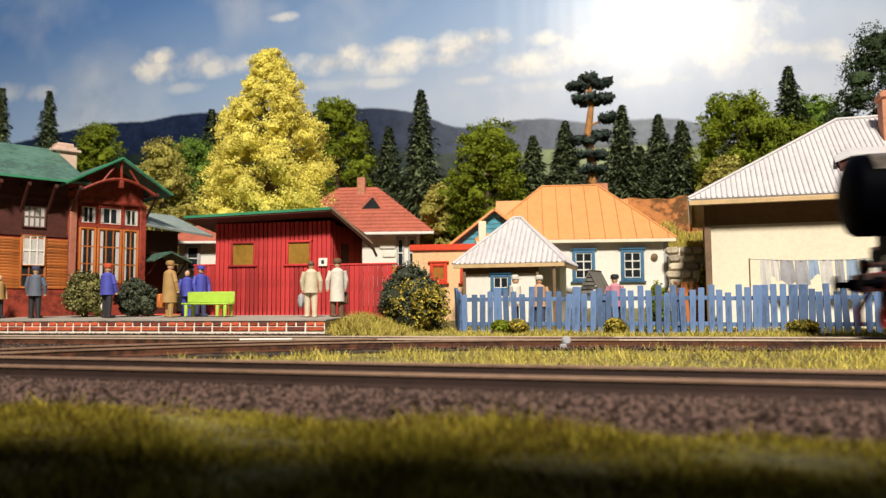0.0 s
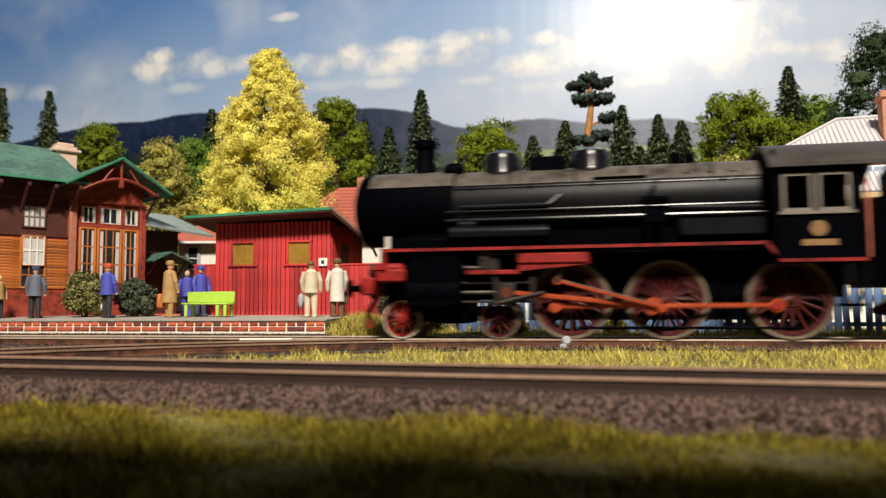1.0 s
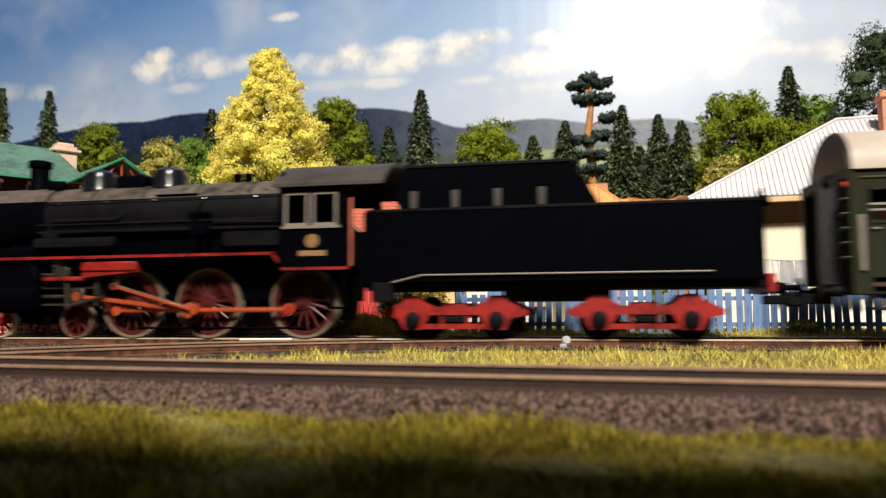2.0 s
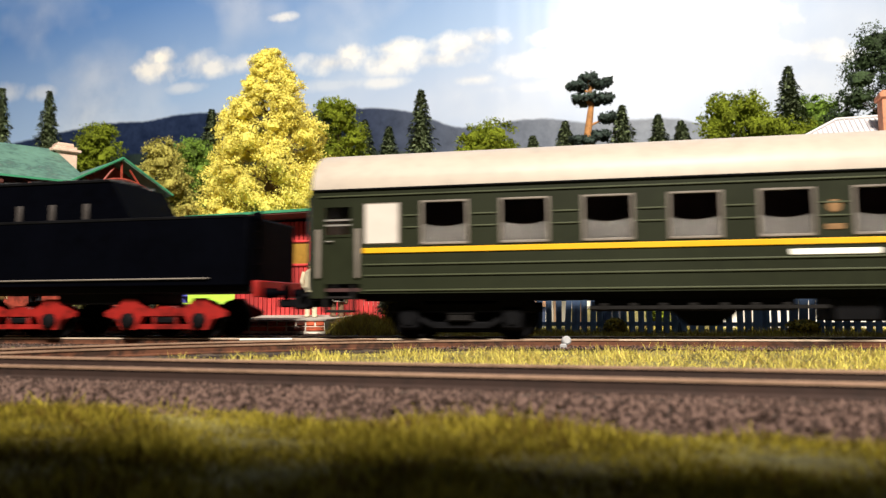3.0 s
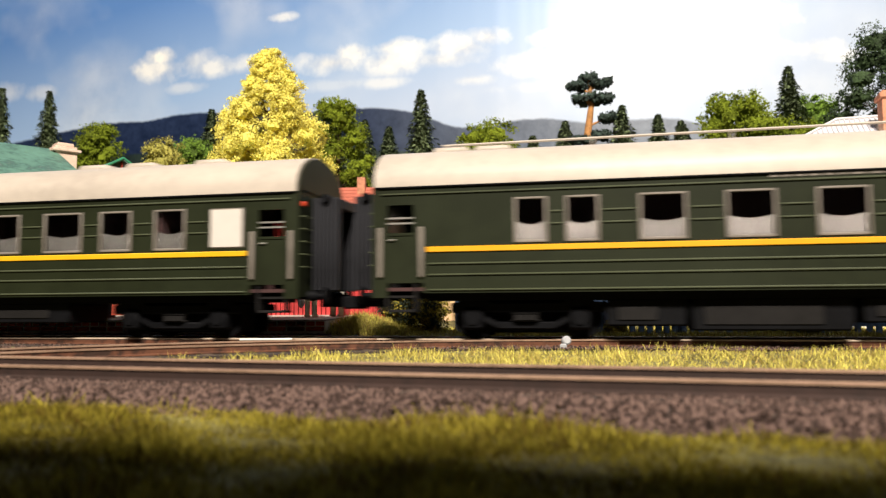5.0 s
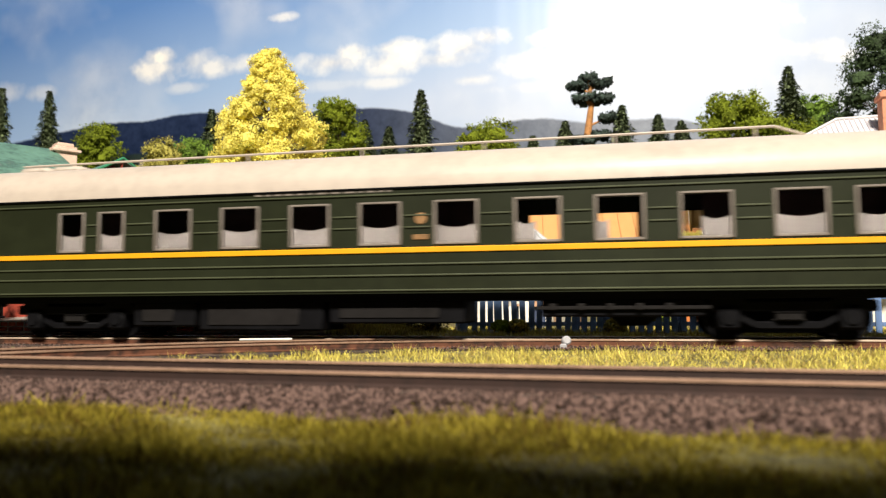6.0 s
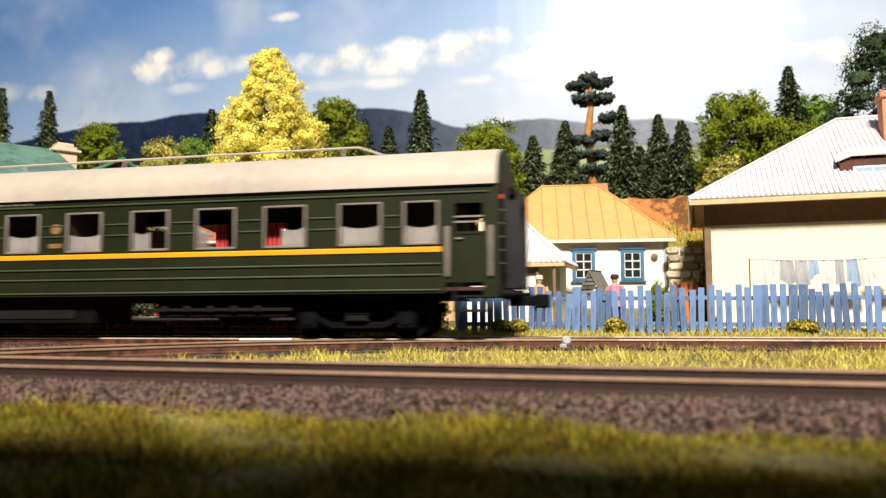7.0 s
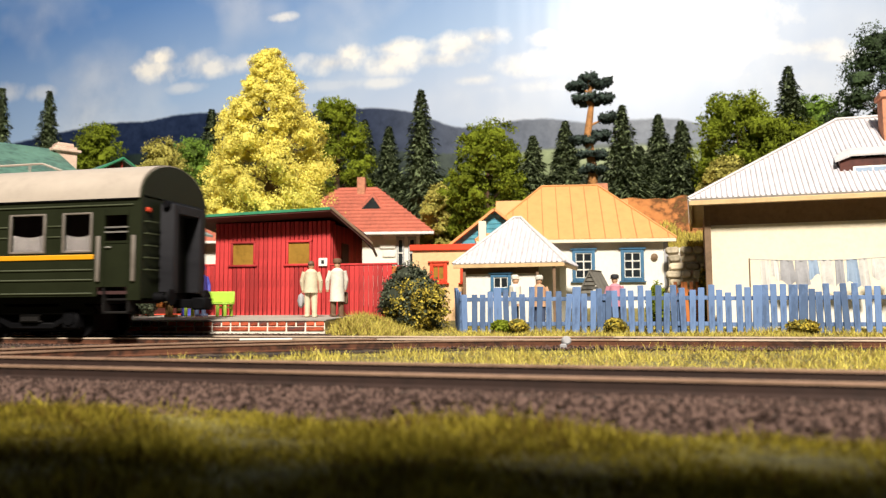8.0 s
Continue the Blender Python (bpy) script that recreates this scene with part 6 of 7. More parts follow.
def locomotive():
    t = thing("steam_locomotive", 0, TRACK_Y, 0, 0, "black steam locomotive with red running gear and lined footplate", "locomotive")
    ROLLING.append((t, 0.0))
    zc, R = 3.12, 0.86
    boiler = Shape().lathe([(0.0, R), (7.25, R * 1.02)], (0.15, 0, zc), (1, 0, 0), 40)
    boiler.box(5.2, 7.3, -0.78, 0.78, 2.2, 3.2, 0.1)
    bo = part("boiler", boiler, M["locogrey"], t, "black boiler cladding")
    # thin upper shell in lighter grey paints the light falling on the boiler top
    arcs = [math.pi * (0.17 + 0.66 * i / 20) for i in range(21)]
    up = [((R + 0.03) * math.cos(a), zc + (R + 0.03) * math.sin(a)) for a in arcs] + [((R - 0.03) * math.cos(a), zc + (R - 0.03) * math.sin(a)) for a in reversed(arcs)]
    part("boiler_jacket", Shape().prism(up, 0.2, 7.1, "yz").prism([(y * 1.04, zc + (z - zc) * 1.04) for y, z in up], -1.9, 0.15, "yz"), M["jacket"], bo, "grey upper boiler shell with the light from above painted in")
    part("rivet_row", Shape().box(5.4, 5.5, -0.72, -0.62, 3.66, 3.7, 0.02).box(5.9, 6.0, -0.72, -0.62, 3.66, 3.7, 0.02).box(6.4, 6.5, -0.72, -0.62, 3.66, 3.7, 0.02), M["locoblack"], bo)
    for x in (1.5, 3.0, 4.5, 6.0):
        part("boiler_band", Shape().ring((x, 0, zc), (1, 0, 0), R - 0.02, R + 0.042, 0.045, 40), M["locogrey"], bo)
    for y, z, r in ((-0.8, 2.75, 0.05), (-0.86, 2.95, 0.035), (-0.78, 3.5, 0.03)):
        part("handrail" if z > 3 else "pipe", Shape().tube([(0.0, y, z), (7.1, y, z)], r, 8), M["gloss"], bo)
    part("pipe", Shape().tube([(4.6, -0.9, 2.1), (4.6, -0.92, 3.0), (4.75, -0.8, 3.4)], 0.06).tube([(4.9, -0.9, 2.1), (4.9, -0.92, 2.9)], 0.045).box(4.5, 5.0, -1.0, -0.8, 2.55, 2.8, 0.03).box(4.45, 5.05, -0.98, -0.82, 3.05, 3.15, 0.02), M["locoblack"], bo, "black pipework and valves")
    for x in (0.6, 2.0, 3.4, 4.8, 6.2):
        part("rail_stanchion", Shape().cyl((x, -0.72, 3.5), (x, -0.82, 3.5), 0.035, n=8).ball((x, -0.8, 3.5), 0.05, 8), M["gloss"], bo)
    for x in (5.55, 5.95, 6.35, 6.75):
        part("washout_plug", Shape().lathe([(0, 0.09), (0.04, 0.08), (0.07, 0.04)], (x, -0.62, 3.68), (0, -0.75, 0.66), 10), M["cabroof"], bo, "round grey washout plug")
    part("feed_pipe", Shape().tube([(0.4, -0.86, 2.6), (0.4, -0.9, 3.05), (2.4, -0.92, 3.05), (2.7, -0.8, 3.3)], 0.045).tube([(5.1, -0.86, 2.9), (7.0, -0.86, 2.86)], 0.05).cyl((0.35, -0.98, 2.62), (0.75, -0.98, 2.62), 0.1, n=10), M["gloss"], bo, "glossy black feed pipe")
    part("air_tank", Shape().lathe([(0, 0.1), (0.05, 0.17), (2.3, 0.17), (2.35, 0.1)], (0.1, -1.0, 2.42), (1, 0, 0), 14), M["gloss"], bo, "long black air reservoir")
    part("cover_plate", Shape().box(5.5, 7.2, -0.83, -0.7, 3.3, 3.36, 0.01).box(3.4, 4.6, -0.8, -0.55, 3.62, 3.66, 0.01), M["locoblack"], bo)
    sm = part("smokebox", Shape().lathe([(-2.36, 0.2), (-2.31, 0.62), (-2.21, 0.84), (-2.11, 0.9), (0.18, 0.9)], (0, 0, zc), (1, 0, 0), 40), M["locoblack"], t, "matt black smokebox")
    part("door_hinge", Shape().cyl((-2.35, 0, zc), (-2.2, 0, zc), 0.06, n=8).tube([(-2.22, -0.5, zc), (-2.28, 0, zc), (-2.22, 0.5, zc)], 0.03), M["steel"], sm)
    part("chimney", Shape().lathe([(0, 0.36), (0.12, 0.26), (0.7, 0.24), (0.74, 0.31), (0.9, 0.31), (0.92, 0.24)], (-0.68, 0, zc + R - 0.05), (0, 0, 1), 24), M["locoblack"], t)
    for x, h, r in ((1.25, 0.62, 0.46), (3.35, 0.6, 0.46)):
        part("dome", Shape().lathe([(0, r * 1.12), (0.1, r), (h * 0.6, r), (h * 0.85, r * 0.86), (h, r * 0.45)], (x, 0, zc + R - 0.1), (0, 0, 1), 28), M["gloss"], t, "glossy black boiler dome")
    part("sand_box", Shape().box(1.9, 2.8, -0.35, 0.35, zc + R - 0.1, zc + R + 0.3, 0.06), M["locoblack"], t)
    part("turbo_generator", Shape().lathe([(0, 0.1), (0.1, 0.19), (0.45, 0.19), (0.5, 0.12)], (-0.15, -0.25, zc + R + 0.05), (1, 0, 0), 12), M["locoblack"], t)
    part("safety_valve", Shape().cyl((5.3, 0, zc + R - 0.05), (5.3, 0, zc + R + 0.25), 0.13, n=12).cyl((5.6, 0, zc + R - 0.05), (5.6, 0, zc + R + 0.25), 0.13, n=12), M["locoblack"], t)
    # footplate, stepped down under the cab
    fp = Shape().box(-1.3, 7.05, -1.42, 1.42, 2.0, 2.06, 0.015).box(7.05, 8.85, -1.45, 1.45, 1.62, 1.68, 0.015)
    fp.slab([(7.0, -1.42, 2.06), (7.25, -1.42, 1.7), (7.25, 1.42, 1.7), (7.0, 1.42, 2.06)], 0.05)
    f = part("footplate", fp, M["locoblack"], t)
    part("footplate_edge", Shape().box(-1.3, 7.0, -1.45, -1.42, 2.0, 2.07).box(-1.4, -1.3, -1.45, 1.45, 1.6, 2.07).slab([(6.95, -1.45, 2.07), (7.25, -1.45, 1.7), (7.25, -1.42, 1.7), (6.95, -1.42, 2.07)], 0.07).box(7.2, 8.85, -1.475, -1.45, 1.62, 1.69), M["locored"], f, "red footplate edging", 0)
    # frame, buffer beam
    fr = Shape().box(-1.2, 8.6, -0.55, 0.55, 0.9, 1.95).box(1.9, 8.4, -0.5, 0.5, 0.42, 0.9).box(-1.0, 7.05, -0.62, 0.62, 2.07, 2.7)
    part("frame", fr, M["locoblack"], t)
    bb = part("buffer_beam", Shape().box(-1.9, -1.6, -1.4, 1.4, 1.02, 1.42, 0.03).box(-1.55, -0.85, -1.38, -1.2, 1.3, 1.62, 0.05).box(-1.6, -0.9, -1.35, -0.9, 1.35, 1.75, 0.08).box(-1.7, -1.3, -1.4, 1.4, 1.6, 1.66), M["locored"], t, "red buffer beam and front steps")
    part("guard_iron", Shape().tube([(-1.6, -0.8, 1.1), (-1.9, -0.8, 0.6), (-1.85, -0.8, 0.25)], 0.07).tube([(-1.6, 0.8, 1.1), (-1.9, 0.8, 0.6), (-1.85, 0.8, 0.25)], 0.07), M["locored"], bb)
    for y in (-0.88, 0.88):
        part("buffer", Shape().lathe([(0, 0.14), (-0.35, 0.12), (-0.36, 0.07), (-0.55, 0.07), (-0.56, 0.23), (-0.6, 0.22)], (-1.75, y, 1.18), (1, 0, 0), 16), M["locoblack"], bb, "round black buffer")
        part("headlamp", Shape().lathe([(0, 0.1), (-0.03, 0.16), (-0.22, 0.17), (-0.24, 0.13)], (-1.6, y, 1.6), (1, 0, 0), 14), M["oily"], bb, "small dark front lamp")
    part("running_board_rail", Shape().cyl((-1.25, -1.38, 2.06), (-1.25, -1.38, 2.36), 0.05, n=8), M["ivory"], f, "pale lamp bracket")
    part("smokebox_saddle", Shape().box(-1.5, 0.3, -0.7, 0.7, 0.5, 2.4, 0.08).box(-1.5, -0.5, -1.2, 1.2, 1.66, 2.0, 0.05), M["locoblack"], t, "black casting under the smokebox")
    # cylinders with valve chest
    cy = Shape().lathe([(0, 0.3), (0.04, 0.42), (1.26, 0.42), (1.3, 0.3)], (-0.85, -1.0, 1.05), (1, 0, 0), 20).lathe([(0, 0.22), (1.5, 0.22)], (-0.95, -1.0, 1.62), (1, 0, 0), 16)
    cy.box(-0.8, 0.4, -1.35, -0.6, 1.05, 1.95, 0.08).box(-0.75, 0.35, -1.38, -1.3, 0.75, 1.0, 0.03)
    part("cylinder", cy, M["locoblack"], t, "black cylinder and valve chest")
    cy2 = Shape().lathe([(0, 0.3), (0.04, 0.42), (1.26, 0.42), (1.3, 0.3)], (-0.85, 1.0, 1.05), (1, 0, 0), 20).box(-0.8, 0.4, 0.6, 1.35, 1.05, 1.95, 0.08)
    part("cylinder", cy2, M["locoblack"], t, "black cylinder and valve chest")
    part("slide_bar", Shape().box(0.4, 2.1, -1.12, -0.98, 1.25, 1.32, 0.01).box(0.4, 2.1, -1.12, -0.98, 0.82, 0.88, 0.01).box(2.0, 2.1, -1.2, -0.8, 0.8, 1.9, 0.02), M["oily"], t)
    part("valve_gear", Shape().tube([(0.5, -1.2, 1.62), (1.2, -1.2, 1.6), (1.25, -1.2, 0.75)], 0.05).box(1.0, 1.3, -1.28, -1.1, 1.5, 1.85, 0.03).tube([(1.2, -1.2, 0.8), (2.3, -1.2, 1.05)], 0.04).cyl((1.15, -1.25, 1.85), (1.15, -1.1, 1.85), 0.09, n=10).box(0.85, 1.1, -1.3, -1.15, 1.55, 1.95, 0.04).lathe([(0, 0.12), (0.1, 0.12)], (0.98, -1.32, 1.9), (0, 1, 0), 12), M["oily"], t, "dark oily valve gear")
    part("frame_bracket", Shape().box(1.75, 3.3, -1.4, -1.3, 1.68, 1.92, 0.03).slab([(1.75, -1.35, 1.72), (3.3, -1.35, 1.86), (3.3, -1.25, 1.86), (1.75, -1.25, 1.72)], 0.2).box(0.55, 1.8, -1.3, -1.2, 1.45, 1.56, 0.02), M["locored"], t, "red frame bracket")
    # wheels
    for x, ph in ((2.86, 0), (4.96, 0), (7.51, 0)):
        wheelset(t, x, WHEEL_R, 16, "tyre", "wheelred", "driving wheels with dark red spokes", 0.76, PHASE, True)
    wheelset(t, -1.07, 0.45, 9, "tyrepale", "locored", "leading bogie wheels with pale tyres", 0.76)
    wheelset(t, 1.24, 0.45, 9, "tyre", "wheelred", "second bogie wheels behind the cylinder", 0.76)
    part("bogie_frame", Shape().box(-1.4, 1.6, -0.62, -0.5, 0.4, 0.75, 0.03).box(-1.4, 1.6, 0.5, 0.62, 0.4, 0.75, 0.03).box(-0.3, 0.5, -0.9, 0.9, 0.35, 0.7, 0.05), M["locoblack"], t)
    part("brake_rigging", Shape().box(3.75, 3.95, -0.85, -0.7, 0.3, 1.1, 0.02).box(6.1, 6.3, -0.85, -0.7, 0.3, 1.1, 0.02).tube([(3.0, -0.8, 0.25), (7.6, -0.8, 0.25)], 0.04).box(5.6, 6.6, -0.7, 0.7, 0.9, 1.9, 0.05), M["locoblack"], t)
    # rods: they keep level and go round with the crank pins
    rods = []
    for sg in (-1, 1):
        y = sg * 1.02
        cr = part("coupling_rod", Shape().box(2.86, 7.51, y - 0.03, y + 0.03, -0.05, 0.05, 0.02).lathe([(-0.05, 0.13), (0.05, 0.13)], (2.86, y, 0), (0, 1, 0), 14).lathe([(-0.06, 0.17), (0.06, 0.17)], (4.96, y, 0), (0, 1, 0), 14).lathe([(-0.05, 0.15), (0.05, 0.15)], (7.51, y, 0), (0, 1, 0), 14), M["rod"], t, "copper-tinted coupling rod")
        part("crank_pin", Shape().cyl((7.51, y - 0.08, 0), (7.51, y + 0.08, 0), 0.1, n=12).cyl((4.96, y - 0.1, 0), (4.96, y + 0.1, 0), 0.1, n=12), M["locored"], cr, "red pin cap")
        yy = sg * 1.14
        co = part("connecting_rod", Shape().box(-3.2, 0.0, yy - 0.03, yy + 0.03, -0.055, 0.055, 0.02).lathe([(-0.06, 0.19), (0.06, 0.19)], (0, yy, 0), (0, 1, 0), 16).lathe([(-0.05, 0.12), (0.05, 0.12)], (-3.2, yy, 0), (0, 1, 0), 12), M["rod"], t, "copper-tinted connecting rod")
        ch = part("crosshead", Shape().box(-0.18, 0.2, yy - 0.05, yy + 0.1, -0.18, 0.2, 0.02).cyl((-1.3, yy + 0.05, 0), (0, yy + 0.05, 0), 0.05, n=8), M["oily"], t, "dark steel crosshead and piston rod")
        ye = sg * 1.27
        ec = part("eccentric_rod", Shape().box(-2.3, 0.0, ye - 0.025, ye + 0.025, -0.04, 0.04, 0.015).lathe([(-0.04, 0.1), (0.04, 0.1)], (0, ye, 0), (0, 1, 0), 12).lathe([(-0.04, 0.09), (0.04, 0.09)], (-2.3, ye, 0), (0, 1, 0), 12), M["rod"], t, "thin copper-tinted eccentric rod")
        # a pale strip on the upper edge stands in for the rod's highlight
        part("rod_highlight", Shape().box(-2.2, -0.12, ye - 0.03, ye + 0.03, 0.042, 0.052), M["steel"], ec, "pale strip painting a highlight along the rod")
        ln = part("expansion_link", Shape().box(-0.07, 0.07, sg * 1.16 - 0.04, sg * 1.16 + 0.04, -0.5, 0.28, 0.03).cyl((0, sg * 1.1, 0), (0, sg * 1.26, 0), 0.11, n=12).cyl((0, sg * 1.1, -0.46), (0, sg * 1.32, -0.46), 0.07, n=10), M["oily"], t, "dark swinging expansion link")
        rods.append((cr, co, ch, ec, ln))
    # cab
    cab = Shape()
    for y in (-1.45, 1.45):
        y0, y1 = (y, y + 0.06) if y < 0 else (y - 0.06, y)
        cab.box(7.1, 8.8, y0, y1, 1.68, 2.72, 0.01).box(7.1, 8.8, y0, y1, 3.42, 3.72, 0.01)
        for a, b in ((7.1, 7.28), (7.83, 7.98), (8.55, 8.8)):
            cab.box(a, b, y0, y1, 2.72, 3.42)
    cab.box(7.1, 7.16, -1.39, 1.39, 1.68, 4.0)
    c = part("cab", cab, M["locoblack"], t, "black cab sides")
    prof = [(-1.6, 3.66), (-1.4, 3.86), (-0.95, 4.12), (-0.4, 4.26), (0.4, 4.26), (0.95, 4.12), (1.4, 3.86), (1.6, 3.66), (1.58, 3.6), (1.36, 3.78), (0.9, 4.04), (0.35, 4.18), (-0.35, 4.18), (-0.9, 4.04), (-1.36, 3.78), (-1.58, 3.6)]
    part("cab_roof", Shape().prism(prof[::-1], 7.0, 9.75, "yz").box(7.0, 9.75, -1.62, -1.56, 3.58, 3.66), M["cabroof"], c, "curved grey cab roof")
    wf = Shape()
    for a, b in ((7.26, 7.86), (7.95, 8.58)):
        wf.box(a, a + 0.06, -1.475, -1.44, 2.7, 3.44).box(b - 0.06, b, -1.475, -1.44, 2.7, 3.44).box(a, b, -1.476, -1.44, 2.66, 2.73).box(a, b, -1.476, -1.44, 3.4, 3.46)
    wf.box(7.2, 8.65, -1.5, -1.44, 2.6, 2.66)
    part("cab_window_frame", wf, M["greygrip"], c, "pale grey cab window frames", 0)
    part("badge", Shape().lathe([(0, 0.17), (0.02, 0.16)], (7.95, -1.45, 2.3), (0, -1, 0), 16).box(7.62, 8.3, -1.465, -1.45, 1.95, 2.08), M["emblem"], c, "tarnished brass badge and plate")
    part("cab_back", Shape().box(8.7, 8.78, -1.39, -0.9, 1.68, 3.7).box(7.3, 8.7, -1.3, 1.3, 1.7, 2.6).box(7.3, 8.7, -0.75, -0.7, 2.6, 3.9), M["locoblack"], c)
    part("handrail", Shape().cyl((8.9, -1.42, 1.7), (8.9, -1.42, 3.3), 0.03, n=6), M["tile"], c, "reddish hand rail")
    part("cab_step", Shape().box(8.3, 8.8, -1.45, -1.2, 0.7, 0.76).box(8.35, 8.42, -1.4, -1.3, 0.7, 1.65).box(8.68, 8.75, -1.4, -1.3, 0.7, 1.65), M["locoblack"], t)
    return rods


def bogie(parent, x, wb, r, frame_mat, label, spokes=0, plain=False):
    b = Shape()
    for sg in (-1, 1):
        y = sg * 1.0
        b.box(x - wb / 2 - 0.55, x + wb / 2 + 0.55, y - 0.06, y + 0.06, r + 0.12, r + 0.36, 0.04)
        b.box(x - wb * 0.28, x + wb * 0.28, y - 0.07, y + 0.07, r - 0.25, r - 0.08, 0.03)
        for e in (-1, 1):
            ax = x + e * wb / 2
            b.box(ax - 0.24, ax + 0.24, y - 0.16, y + 0.16, r - 0.26, r + 0.24, 0.06)
            b.lathe([(0, 0.17), (0.06, 0.15)], (ax, y + sg * 0.14, r), (0, sg, 0), 12)
            b.prism([(ax - 0.42, r + 0.3), (ax + 0.42, r + 0.3), (ax + 0.28, r + 0.48), (ax - 0.28, r + 0.48)], y - 0.07, y + 0.07)
            b.slab([(ax - e * 0.2, y - 0.06, r + 0.1), (x + e * wb * 0.26, y - 0.06, r - 0.1), (x + e * wb * 0.26, y + 0.06, r - 0.1), (ax - e * 0.2, y + 0.06, r + 0.1)] if e < 0 else
                   [(x + e * wb * 0.26, y - 0.06, r - 0.1), (ax - e * 0.2, y - 0.06, r + 0.1), (ax - e * 0.2, y + 0.06, r + 0.1), (x + e * wb * 0.26, y + 0.06, r - 0.1)], 0.12)
    b.box(x - 0.3, x + 0.3, -0.95, 0.95, r, r + 0.35, 0.04)
    if plain:
        b.box(x - wb * 0.6, x + wb * 0.6, -0.55, 0.55, r - 0.34, r + 0.4, 0.04)
    bg = part("bogie", b, M[frame_mat], parent, label)
    sp = Shape()
    for k in range(4):
        sp.ring((x - 0.18 + 0.12 * k, -1.1, r + 0.02), (0, 0, 1), 0.05, 0.1, 0.12, 10)
    sp.box(x - 0.32, x + 0.32, -1.12, -1.0, r + 0.08, r + 0.14, 0.02).box(x - 0.32, x + 0.32, -1.12, -1.0, r - 0.08, r - 0.03, 0.02)
    part("spring", sp, M["underframe"] if not plain else M["undergrey"], bg, "leaf spring pack")
    for e in (-1, 1):
        wheelset(parent, x + e * wb / 2, r, spokes, "underframe", "underframe", "small dark wheels", 0.74)


def red_bogie(parent, x, wb, r, label):
    """A cast tender bogie: bowed top beam over each axle, a lower tie bar and round axle boxes."""
    fr, boxes = Shape(), Shape()
    tip, ax = wb / 2 + 0.7, wb / 2
    top = [(-tip, r + 0.18), (-ax - 0.45, r + 0.3), (-ax - 0.15, r + 0.44), (-ax + 0.2, r + 0.42), (-ax + 0.5, r + 0.27)]
    top = top + [(-a, b) for a, b in reversed(top)]
    low = [(tip, r + 0.08), (ax + 0.3, r - 0.02), (ax - 0.3, r + 0.08), (-ax + 0.3, r + 0.08), (-ax - 0.3, r - 0.02), (-tip, r + 0.08)]
    for sg in (-1, 1):
        y = sg * 1.0
        fr.prism([(x + a, b) for a, b in reversed(top + low)], y - 0.07, y + 0.07)
        fr.prism([(x - ax, r - 0.24), (x + ax, r - 0.24), (x + ax - 0.1, r - 0.12), (x - ax + 0.1, r - 0.12)], y - 0.06, y + 0.06)
        for e in (-1, 1):
            c = x + e * ax
            fr.prism([(c - 0.4, r + 0.1), (c - 0.2, r - 0.26), (c + 0.2, r - 0.26), (c + 0.4, r + 0.1)], y - 0.1, y + 0.1)
            fr.prism([(c - 0.26, r + 0.4), (c + 0.26, r + 0.4), (c + 0.16, r + 0.52), (c - 0.16, r + 0.52)], y - 0.06, y + 0.06)
            boxes.lathe([(0, 0.19), (0.1, 0.18), (0.14, 0.11)], (c, y + sg * 0.08, r - 0.03), (0, sg, 0), 16)
        fr.box(x - 0.34, x - 0.26, y - 0.05, y + 0.05, r - 0.14, r + 0.1, 0.01).box(x + 0.26, x + 0.34, y - 0.05, y + 0.05, r - 0.14, r + 0.1, 0.01)
    fr.box(x - 0.3, x + 0.3, -0.95, 0.95, r, r + 0.35, 0.04)
    bg = part("bogie", fr, M["locored"], parent, label)
    part("axle_box", boxes, M["underframe"], bg, "black round axle boxes")
    part("spring", Shape().box(x - 0.24, x + 0.24, -1.06, -0.96, r - 0.1, r + 0.06, 0.03), M["underframe"], bg, "dark spring pack")
    for e in (-1, 1):
        wheelset(parent, x + e * ax, r, 0, "underframe", "underframe", "small dark wheels", 0.74)


